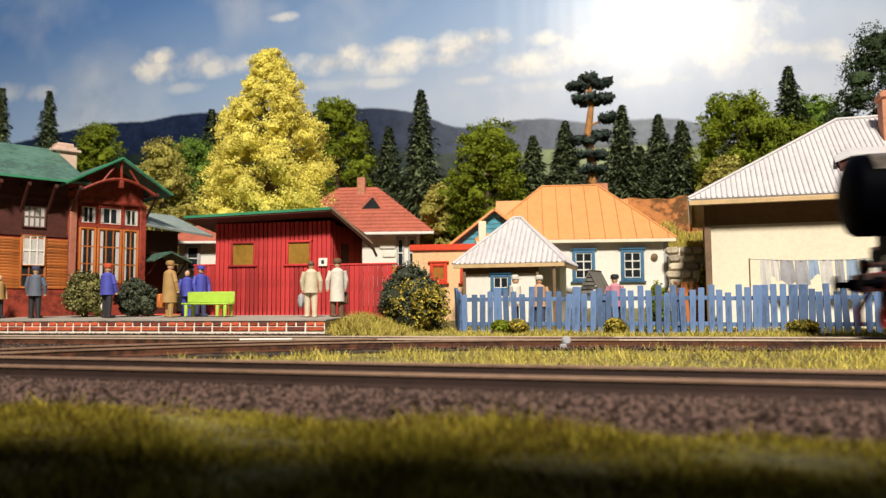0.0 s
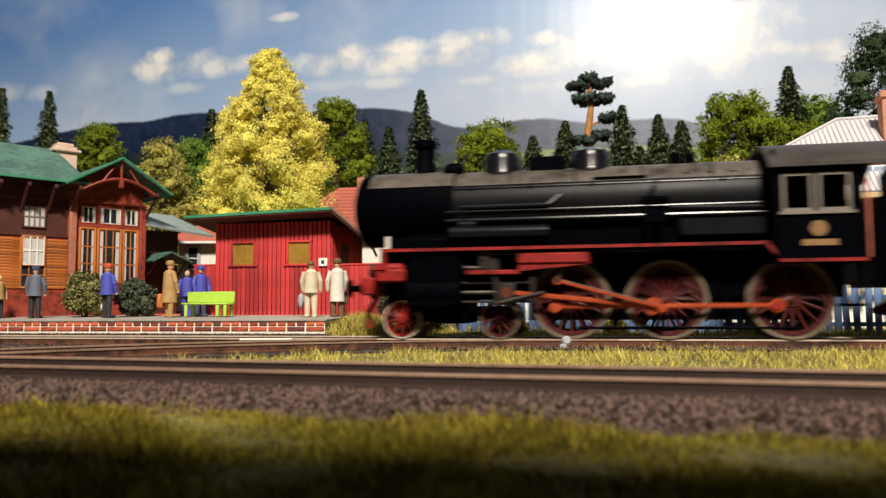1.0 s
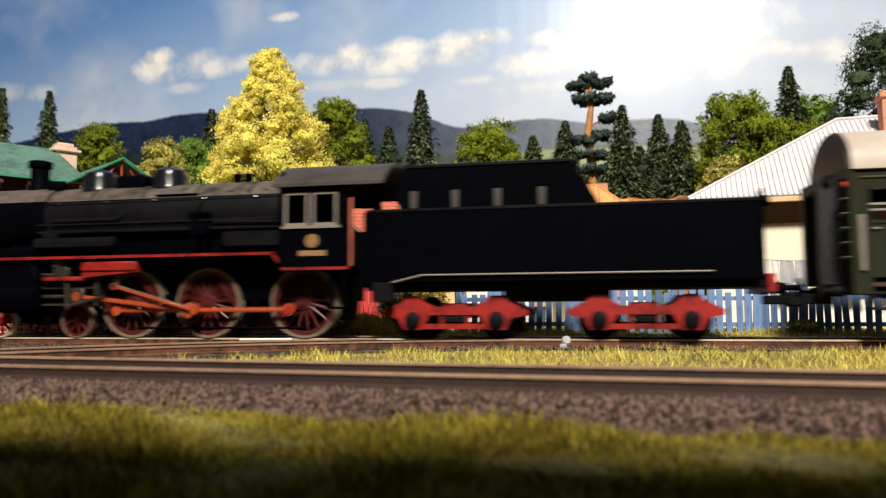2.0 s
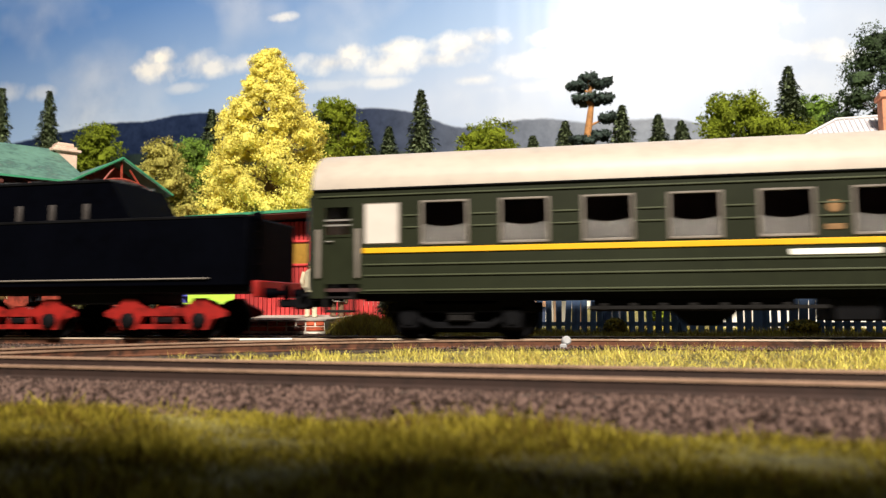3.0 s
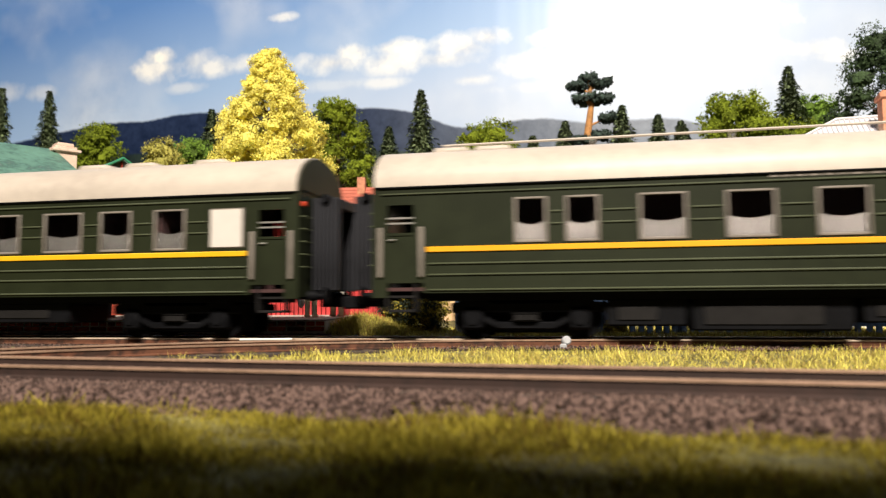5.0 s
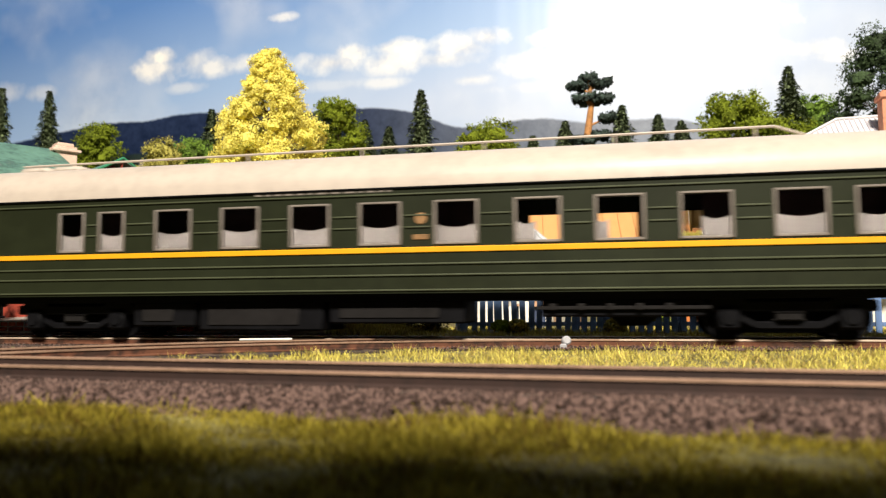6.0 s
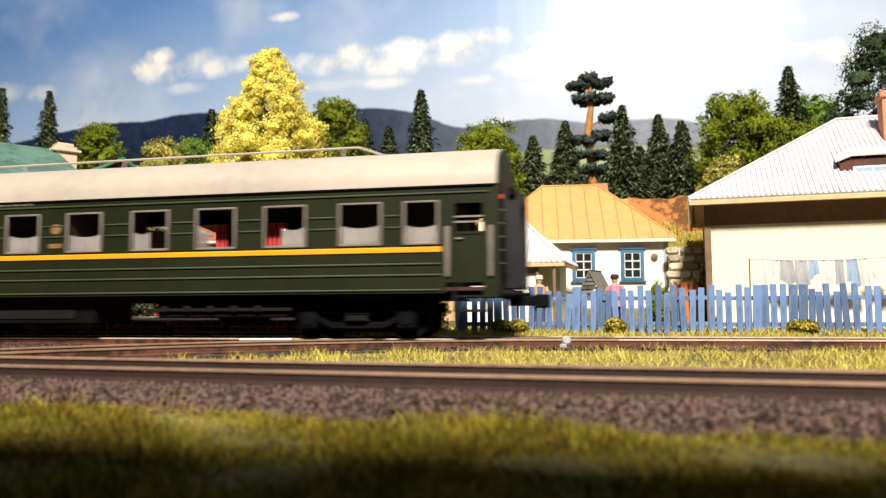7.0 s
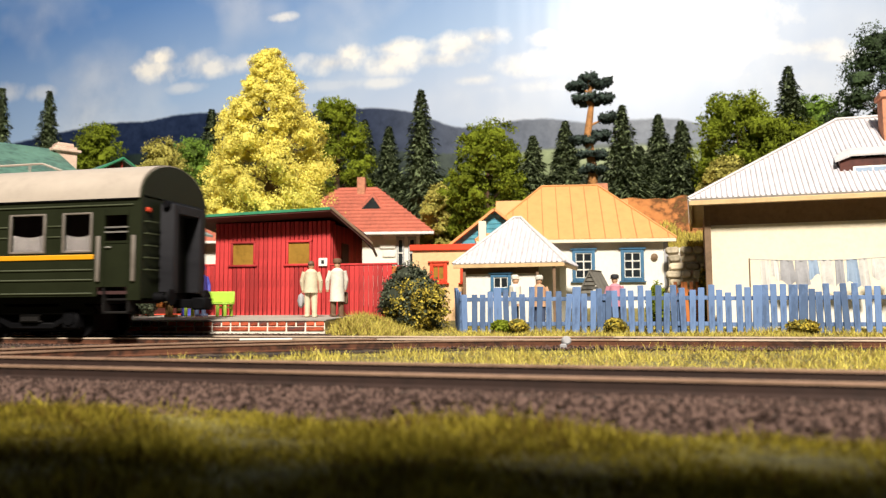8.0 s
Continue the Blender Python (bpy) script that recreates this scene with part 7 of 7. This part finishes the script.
def tender():
    t = thing("tender", 0, TRACK_Y, 0, 0, "black coal tender on red bogies", "tender")
    ROLLING.append((t, 9.2))
    o = 9.2
    part("tank", Shape().box(9.2 - o, 17.9 - o, -1.42, 1.42, 1.26, 2.98, 0.05).box(9.1 - o, 9.3 - o, -1.35, 1.35, 1.2, 2.5, 0.02), M["locoblack"], t, "plain black water tank")
    prof = [(10.0 - o, 2.98), (14.6 - o, 2.98), (14.3 - o, 3.5), (14.0 - o, 4.0), (10.15 - o, 4.0), (9.95 - o, 3.7)]
    bk = part("coal_bunker", Shape().prism(prof, -1.2, 1.2), M["locoblack"], t, "black coal bunker with a sloping back")
    part("bunker_edge", Shape().box(10.1 - o, 14.0 - o, -1.23, -1.18, 3.96, 4.03, 0.01).box(9.3 - o, 17.85 - o, -1.44, -1.4, 2.92, 2.99, 0.01), M["locogrey"], bk, "worn upper edge")
    for x in (10.36, 11.34, 12.32, 13.32):
        part("bunker_rib", Shape().box(x - o - 0.08, x - o + 0.08, -1.25, -1.18, 3.0, 3.42, 0.02), M["tenderrib"], bk, "grey support rib")
    part("coal", stones(900, (10.3 - o, 13.8 - o, -1.05, 1.05), (0.06, 0.12), lambda x, y: 3.98 + 0.1 * np.cos(y * 1.4)), M["black"], bk, "lumps of coal", 0)
    part("underframe", Shape().box(9.2 - o, 18.0 - o, -1.2, 1.2, 1.12, 1.36, 0.02).box(12.4 - o, 14.8 - o, -1.0, 1.0, 0.85, 1.15, 0.03).box(9.4 - o, 9.9 - o, -1.42, -1.2, 0.85, 1.35, 0.02), M["underframe"], t)
    part("handrail", Shape().tube([(9.9 - o, -1.46, 1.3), (10.6 - o, -1.46, 1.46), (16.9 - o, -1.46, 1.46)], 0.022), M["greygrip"], t, "pale grab rail")
    red_bogie(t, 11.27 - o, 1.95, 0.47, "red cast tender bogie frame")
    red_bogie(t, 15.5 - o, 1.95, 0.47, "red cast tender bogie frame")
    bb = part("buffer_beam", Shape().box(18.0 - o, 18.15 - o, -1.35, 1.35, 1.0, 1.4, 0.02), M["locored"], t, "red rear buffer beam")
    for y in (-0.88, 0.88):
        part("buffer", Shape().lathe([(0, 0.13), (0.3, 0.11), (0.31, 0.06), (0.5, 0.06), (0.51, 0.22), (0.55, 0.2)], (18.15 - o, y, 1.1), (1, 0, 0), 16), M["locoblack"], bb)
    part("ladder", Shape().tube([(17.95 - o, -1.2, 1.3), (17.95 - o, -1.2, 3.2)], 0.03).tube([(17.95 - o, -0.8, 1.3), (17.95 - o, -0.8, 3.2)], 0.03).box(17.92 - o, 17.98 - o, -1.2, -0.8, 1.8, 1.84).box(17.92 - o, 17.98 - o, -1.2, -0.8, 2.2, 2.24).box(17.92 - o, 17.98 - o, -1.2, -0.8, 2.6, 2.64).cyl((17.9 - o, -1.1, 2.95), (18.1 - o, -1.1, 2.95), 0.12, n=10), M["locoblack"], t)
    part("coupling", Shape().box(18.1 - o, 19.3 - o, -0.12, 0.12, 0.75, 0.95, 0.03), M["underframe"], t, "black coupling bar")


def coach(xi, windows, whites, emblem_x, plate, rail, stripe, label, see_through):
    """A long coach; xi: its place in the train. windows: (left, right) along the body."""
    L, H = 23.92, 1.55
    t = thing("passenger_coach", 0, TRACK_Y, 0, 0, label, "railway coach", "coaches")
    ROLLING.append((t, xi))
    z0, zs0, zs1, ze = 1.05, 2.2, 3.1, 3.5
    doors = ((0.36, 0.98), (22.92, 23.56))
    opens = sorted([(a, b, zs0, zs1) for a, b in windows + whites] + [(a, b, 2.42, 3.06) for a, b in doors])
    body = Shape()
    for sg in (-1, 1):
        y0, y1 = (-H, -H + 0.06) if sg < 0 else (H - 0.06, H)
        # low panels stop short of the doors, where the steps are
        body.box(1.2, 22.7, y0, y1, z0, zs0)
        body.box(0, 1.2, y0, y1, 1.28, 2.2).box(22.7, L, y0, y1, 1.28, 2.2)
        body.box(0, 0.36, y0, y1, 0.95, 1.28).box(23.56, L, y0, y1, 0.95, 1.28)
        body.box(0, L, y0, y1, zs1, ze)
        x = 0.0
        for a, b, za, zb in opens:
            body.box(x, a, y0, y1, zs0, zs1)
            if za > zs0:
                body.box(a, b, y0, y1, zs0, za)
            if zb < zs1:
                body.box(a, b, y0, y1, zb, zs1)
            x = b
        body.box(x, L, y0, y1, zs0, zs1)
    # end walls with a gangway opening
    for xa, xb in ((0.0, 0.07), (L - 0.07, L)):
        body.box(xa, xb, -H + 0.06, -0.5, 1.0, 3.55).box(xa, xb, 0.5, H - 0.06, 1.0, 3.55).box(xa, xb, -0.5, 0.5, 3.2, 3.55)
        arc = [(-H + 0.04, 3.5)] + [(H * math.cos(a), 3.5 + 0.98 * math.sin(a)) for a in [math.pi * (1 - i / 12) for i in range(13)]] + [(H - 0.04, 3.5)]
        body.prism(arc[::-1], xa, xb, "yz")
    b = part("body", body, M["coachgreen"], t, "dark green coach sides", 30)
    rb = Shape()
    for z in (1.46, 1.71, 1.12):
        rb.box(1.3, 22.6, -H - 0.035, -H + 0.01, z - 0.022, z + 0.022, 0.012)
    rb.box(0.2, 23.7, -H - 0.035, -H + 0.01, 3.29, 3.33, 0.01)
    edges = sorted(windows + whites)
    for (a0, b0), (a1, b1) in zip(edges, edges[1:]):
        if a1 - b0 > 0.3:
            for z in (2.55, 2.82):
                rb.box(b0 + 0.12, a1 - 0.12, -H - 0.03, -H + 0.01, z - 0.02, z + 0.02, 0.01)
    # the ribs' bright lines are painted on by the lighter green
    part("panel_rib", rb, M["ribgreen"], b, "pressed side ribs in a lighter green, painted as catching light")
    part("stripe", Shape().box(1.27, 22.62, -H - 0.03, -H, 1.965, 2.095, 0.035), M[stripe], b, "yellow waist stripe")
    # curved roof
    outer = [(H * 1.03 * math.cos(a), 3.48 + 1.03 * math.sin(a) ** 0.85) for a in [math.pi * i / 20 for i in range(21)]]
    inner = [(y * 0.95, 3.48 + (z - 3.48) * 0.93) for y, z in outer[::-1]]
    prof = outer + inner
    rf = part("roof", Shape().prism(prof, 0.05, L - 0.05, "yz"), M["coachroof"], t, "ivory curved roof", 50)
    part("gutter", Shape().box(0.1, L - 0.1, -H - 0.045, -H + 0.0, 3.44, 3.5, 0.01).box(0.1, L - 0.1, H, H + 0.045, 3.44, 3.5, 0.01), M["underframe"], rf, "dark gutter line")
    vents = Shape()
    for x in ((17.2, 18.6, 20.6) if not rail else (1.2, 2.2)):
        vents.box(x, x + 0.9, -0.6, 0.3, 4.35, 4.56, 0.08)
    part("vent", vents, M["coachroof"], rf)
    if rail:
        tb = Shape().tube([(1.5, -0.75, 4.55), (20.4, -0.75, 4.62), (21.0, -0.75, 4.4)], 0.03, 6)
        for x in range(2, 21, 3):
            tb.cyl((x, -0.75, 4.3), (x, -0.75, 4.6), 0.02, n=5)
        part("roof_pipe", tb, M["coachroof"], rf, "long pale pipe along the roof")
    # windows
    g = random.Random(int(xi))
    for a, b2 in windows:
        f = Shape().box(a - 0.06, a, -H - 0.03, -H + 0.04, zs0 - 0.06, zs1 + 0.05, 0.012).box(b2, b2 + 0.06, -H - 0.03, -H + 0.04, zs0 - 0.06, zs1 + 0.05, 0.012)
        f.box(a, b2, -H - 0.028, -H + 0.04, zs1, zs1 + 0.05, 0.01).box(a, b2, -H - 0.028, -H + 0.04, zs0 - 0.06, zs0, 0.01)
        w = part("window", f, M["greygrip"], t, "grey metal window frame")
        part("pane", Shape().box(a, b2, -H + 0.02, -H + 0.032, zs0, zs1), M["pane"], w).visible_shadow = False
        # half curtain, its upper edge sagging between the ends; three stand drawn aside
        c0, c1 = {14.83: (0.0, 0.45), 16.58: (0.0, 0.25), 18.35: (0.4, 1.0)}.get(a, (0.0, 1.0)) if see_through else (0.0, 1.0)
        cu, n = Shape(), 14
        top = 2.6 + 0.04 * g.random()
        for k in range(n):
            f0, f1 = c0 + (c1 - c0) * k / n, c0 + (c1 - c0) * (k + 1) / n
            sag = 0.07 * math.sin(math.pi * (k + 0.5) / n)
            dy = 0.02 * (k % 2) + 0.006 * g.random()
            cu.box(a + (b2 - a) * f0, a + (b2 - a) * f1, -H + 0.055 + dy, -H + 0.07 + dy, zs0, top - sag)
        part("half_curtain", cu, M["palecurtain"] if see_through else M["dimcurtain"], w, "pale half curtain", 0)
    for a, b2 in whites:
        w = part("window", Shape().box(a - 0.03, b2 + 0.03, -H - 0.015, -H + 0.05, zs0 - 0.03, zs1 + 0.03, 0.012), M["greygrip"], t, "frosted white window")
        part("pane", Shape().box(a, b2, -H - 0.028, -H - 0.01, zs0, zs1), M["frosted"], w, "opaque white pane")
    for a, b2 in doors:
        d = part("door", Shape().box(a - 0.03, a, -H - 0.02, -H + 0.02, 1.3, 3.2).box(b2, b2 + 0.03, -H - 0.02, -H + 0.02, 1.3, 3.2).box(a, b2, -H - 0.02, -H + 0.02, 2.36, 2.42).box(a, b2, -H - 0.02, -H + 0.02, 3.06, 3.1), M["coachgreen"], t, "green entrance door")
        part("door_bars", Shape().box(a, b2, -H - 0.01, -H + 0.02, 2.62, 2.66).box(a, b2, -H - 0.01, -H + 0.02, 2.74, 2.78), M["steel"], d, "pale window bars", 0)
        part("door_handle", Shape().box(a + 0.02, a + 0.18, -H - 0.05, -H, 2.24, 2.28, 0.01), M["steel"], d)
        for hx in (a - 0.17, b2 + 0.17):
            part("handrail", Shape().box(hx - 0.055, hx + 0.055, -H - 0.06, -H, 1.4, 2.55, 0.02), M["greygrip"], d, "grey hand rail")
        st = Shape().box(a - 0.05, b2 + 0.05, -H + 0.02, -H + 0.4, 0.62, 0.68, 0.01).box(a - 0.05, a, -H + 0.02, -H + 0.3, 0.62, 1.3).box(b2, b2 + 0.05, -H + 0.02, -H + 0.3, 0.62, 1.3).box(a, b2, -H + 0.1, -H + 0.4, 0.95, 1.0)
        part("step", st, M["undergrey"], t, "dark entrance steps")
    part("emblem", Shape().lathe([(0, 0.14), (0.02, 0.12)], (emblem_x, -H, 2.74), (0, -1, 0), 16).box(emblem_x - 0.18, emblem_x + 0.18, -H - 0.02, -H, 2.26, 2.38, 0.01), M["emblem"], b, "small brass emblem")
    if plate:
        part("route_board", Shape().box(plate[0], plate[1], -H - 0.05, -H, 1.75, 1.88, 0.015), M["whitetrim"], b, "white route board")
    if rail:
        bars = Shape()
        x = 8.6
        while x < 11.9:
            w = g.uniform(0.08, 0.3)
            bars.box(x, x + w, -H - 0.012, -H, 3.38, 3.43)
            x += w + 0.08
        part("lettering", bars, M["greygrip"], b, "unreadable pale lettering", 0)
    # inside
    ins = Shape().box(0.1, L - 0.1, -H + 0.08, H - 0.08, 1.1, 1.18)
    if see_through:
        # the corridor wall leaves one compartment open
        ins.box(1.2, 14.4, -0.3, -0.24, 1.18, 3.5).box(18.9, L - 1.2, -0.3, -0.24, 1.18, 3.5)
        for x in (1.2, 5.5, 12.9, 22.7):
            ins.box(x, x + 0.06, -H + 0.1, H - 0.1, 1.18, 3.5)
        for x in np.arange(6.5, 22, 1.76):
            ins.box(x, x + 0.25, -0.2, H - 0.1, 1.18, 2.2)
    else:
        ins.box(1.2, L - 1.2, -0.3, -0.24, 1.18, 3.5)
        for x in np.arange(2.2, 22, 1.8):
            ins.box(x, x + 0.06, -H + 0.1, -0.3, 1.18, 3.5)
    part("interior", ins, M["interior"], t, "dark wooden interior", 0)
    # underframe and equipment
    u = Shape().box(1.2, L - 1.2, -1.25, 1.25, 0.88, 1.1).box(-0.0, 1.2, -0.9, 0.9, 0.95, 1.15).box(L - 1.2, L, -0.9, 0.9, 0.95, 1.15)
    un = part("underframe", u, M["underframe"], t)
    boxes = ((6.4, 10.6, 0.62), (11.3, 12.2, 0.4), (12.65, 14.8, 0.36), (14.95, 17.6, 0.38)) if not rail else ((5.2, 6.9, 0.3), (7.0, 10.2, 0.2), (10.35, 13.6, 0.36), (15.3, 18.8, 0.5))
    for xa, xb, za in boxes:
        e = part("equipment_box", Shape().box(xa, xb, -1.22, 0.4, za, 0.9, 0.04), M["underframe"], un, "dark equipment box")
        if za < 0.4:
            part("equipment_lid", Shape().box(xa + 0.25, xb - 0.6, -1.25, -1.2, za + 0.12, 0.72, 0.02), M["undergrey"], e, "dull grey lid")
    r0, r1, tx = (6.3, 11.2, 8.1) if not rail else (15.2, 18.9, 16.6)
    bt = Shape().box(r0, r1, -1.3, -1.22, 0.66, 0.74, 0.01)
    for k in range(int((r1 - r0) / 0.62)):
        bt.box(r0 + 0.3 + 0.62 * k, r0 + 0.45 + 0.62 * k, -1.34, -1.2, 0.64, 0.8, 0.02)
    part("battery_rack", bt, M["undergrey"], un, "grey bolted rack")
    part("truss_rod", Shape().prism([(tx, 0.66), (tx + 0.4, 0.3), (tx + 1.0, 0.3), (tx + 1.5, 0.66)], -0.9, 0.0, "xz"), M["underframe"], un)
    bogie(t, 3.45, 2.4, 0.475, "underframe", "black coach bogie", plain=True)
    bogie(t, 20.47, 2.4, 0.475, "underframe", "black coach bogie", plain=True)
    # ends: gangway, buffers, ladder, coupling, tail lamps
    for e, x in ((-1, 0.0), (1, L)):
        # bellows stand drawn out between the coaches and folded at the train's end
        gl = 0.36 if (e > 0) == see_through else 0.66
        gw = Shape()
        gw.box(x + e * 0.0, x + e * gl, -0.66, -0.58, 1.2, 3.3).box(x, x + e * gl, 0.58, 0.66, 1.2, 3.3).box(x, x + e * gl, -0.6, 0.6, 3.25, 3.32)
        gw.cyl((x + e * gl * 0.6, -0.85, 3.4), (x + e * gl * 0.6, 0.85, 3.4), 0.1, n=14)
        gg = part("gangway", gw, M["underframe"], t, "black rubber gangway bellows")
        fold = Shape()
        for ya, yb, za, zb in ((-0.75, -0.52, 1.15, 3.42), (0.52, 0.75, 1.15, 3.42), (-0.52, 0.52, 3.18, 3.42)):
            fold.box(-0.035, 0.035, ya, yb, za, zb, 0.015)
        fold = fold.mesh("bellows_fold", M["rubber"])
        for k in range(7):
            part("bellows_fold", fold, None, gg).matrix_basis = pose((x + e * gl * (0.1 + 0.15 * k)) * K, 0, 0)
        part("gangway_door", Shape().box(x - e * 0.05, x - e * 0.02, -0.5, 0.5, 1.15, 3.2), M["black"], gg, "dark inner door")
        for y in (-0.88, 0.88):
            part("buffer", Shape().lathe([(0, 0.13), (0.25, 0.11), (0.26, 0.06), (0.42, 0.06), (0.43, 0.22), (0.47, 0.2)], (x, y, 1.02), (e, 0, 0), 16), M["underframe"], t)
        part("coupling", Shape().box(x, x + e * 0.9, -0.13, 0.13, 0.75, 0.98, 0.03).box(x + e * 0.6, x + e * 1.0, -0.22, 0.22, 0.7, 1.02, 0.04), M["underframe"], t, "black automatic coupler")
        ld = Shape()
        for z in (1.7, 2.0, 2.3, 2.6, 2.9):
            ld.tube([(x, -1.4, z), (x + e * 0.09, -1.4, z), (x + e * 0.09, -0.95, z), (x, -0.95, z)], 0.022, 5)
        part("end_ladder", ld, M["ribgreen"], t, "lighter green rungs")
        part("tail_lamp", Shape().box(x, x + e * 0.06, -1.38, -1.2, 3.14, 3.26, 0.02), M["redtrim"], t, "small red tail lamp lens")
    return t


def phone():
    # out of view behind the lens; sized and placed to shade the front bank
    p = thing("recording_phone", -0.9, -1.05, -0.47, 0, "unseen black phone on the layout's front edge, sized to shade the bank", "phone")
    part("case", Shape().box(-8, 8, -0.5, 0.18, 0, 9.7, 0.15), M["black"], p)


# ---- build ----
setting()
tracks()
platform()
station()
shed()
garden_fence()
pavilion()
orange_house()
red_roof_house()
big_house()
woods()
RODS = locomotive()
tender()
W1 = [(2.70 + 1.8 * i, 3.69 + 1.8 * i) for i in range(9)] + [(18.70, 19.47), (20.20, 20.94)]
coach(19.56, W1, [(1.34, 2.12), (21.68, 22.49)], 11.3, (10.42, 12.14), False, "coachyellow", "dark green coach with ivory roof and yellow stripe", False)
W2 = [(3.32, 3.94), (4.44, 5.06), (6.0, 6.88), (7.76, 8.65), (9.53, 10.42), (11.24, 12.14), (13.01, 13.92), (14.83, 15.76), (16.58, 17.53), (18.35, 19.32), (20.22, 21.16), (21.77, 22.5)]
coach(45.29, W2, [], 12.65, None, True, "coachamber", "dark green rear coach with amber stripe and net curtains", True)
bench()
figures()
grasses()
phone()


def motions():
    end = 240
    for ob, xi in ROLLING:
        walk(ob, [(f / 30, pose((xi + run(f / 30)) * K, TRACK_Y * K, 0)) for f in range(0, end + 1, 1)])
    for ob, x, y, z, r, ph in SPINNING:
        rows = []
        for f in range(0, end + 1, 2):
            turn = math.degrees((run(1.5) - run(f / 30)) / r) + ph
            rows.append((f / 30, pose(x * K, y * K, z * K, 0, -turn, 0)))
        walk(ob, rows)
    for cr, co, ch, ec, ln in RODS:
        rows = [[] for _ in range(5)]
        for f in range(0, end + 1):
            s = f / 30
            th = (run(1.5) - run(s)) / WHEEL_R + radians(PHASE)
            px, pz = CRANK * math.cos(th), CRANK * math.sin(th)
            rows[0].append((s, pose(px * K, 0, (WHEEL_R + pz) * K)))
            x2, z2 = 4.96 + px, WHEEL_R + pz
            tilt = math.asin((1.06 - z2) / 3.2)
            rows[1].append((s, pose(x2 * K, 0, z2 * K, 0, math.degrees(tilt), 0)))
            rows[2].append((s, pose((x2 - 3.2 * math.cos(tilt)) * K, 0, 1.06 * K)))
            # the return crank drives the eccentric rod, and this the foot of the link
            x3, z3 = 4.96 + 0.22 * math.cos(th + 0.5), WHEEL_R + 0.22 * math.sin(th + 0.5)
            lean = math.asin((1.3 - z3) / 2.3)
            rows[3].append((s, pose(x3 * K, 0, z3 * K, 0, math.degrees(lean), 0)))
            swing = math.atan2(x3 - 2.3 * math.cos(lean) - 2.72, 0.46)
            rows[4].append((s, pose(2.72 * K, 0, 1.76 * K, 0, -math.degrees(swing), 0)))
        for ob, r in zip((cr, co, ch, ec, ln), rows):
            walk(ob, r)


motions()
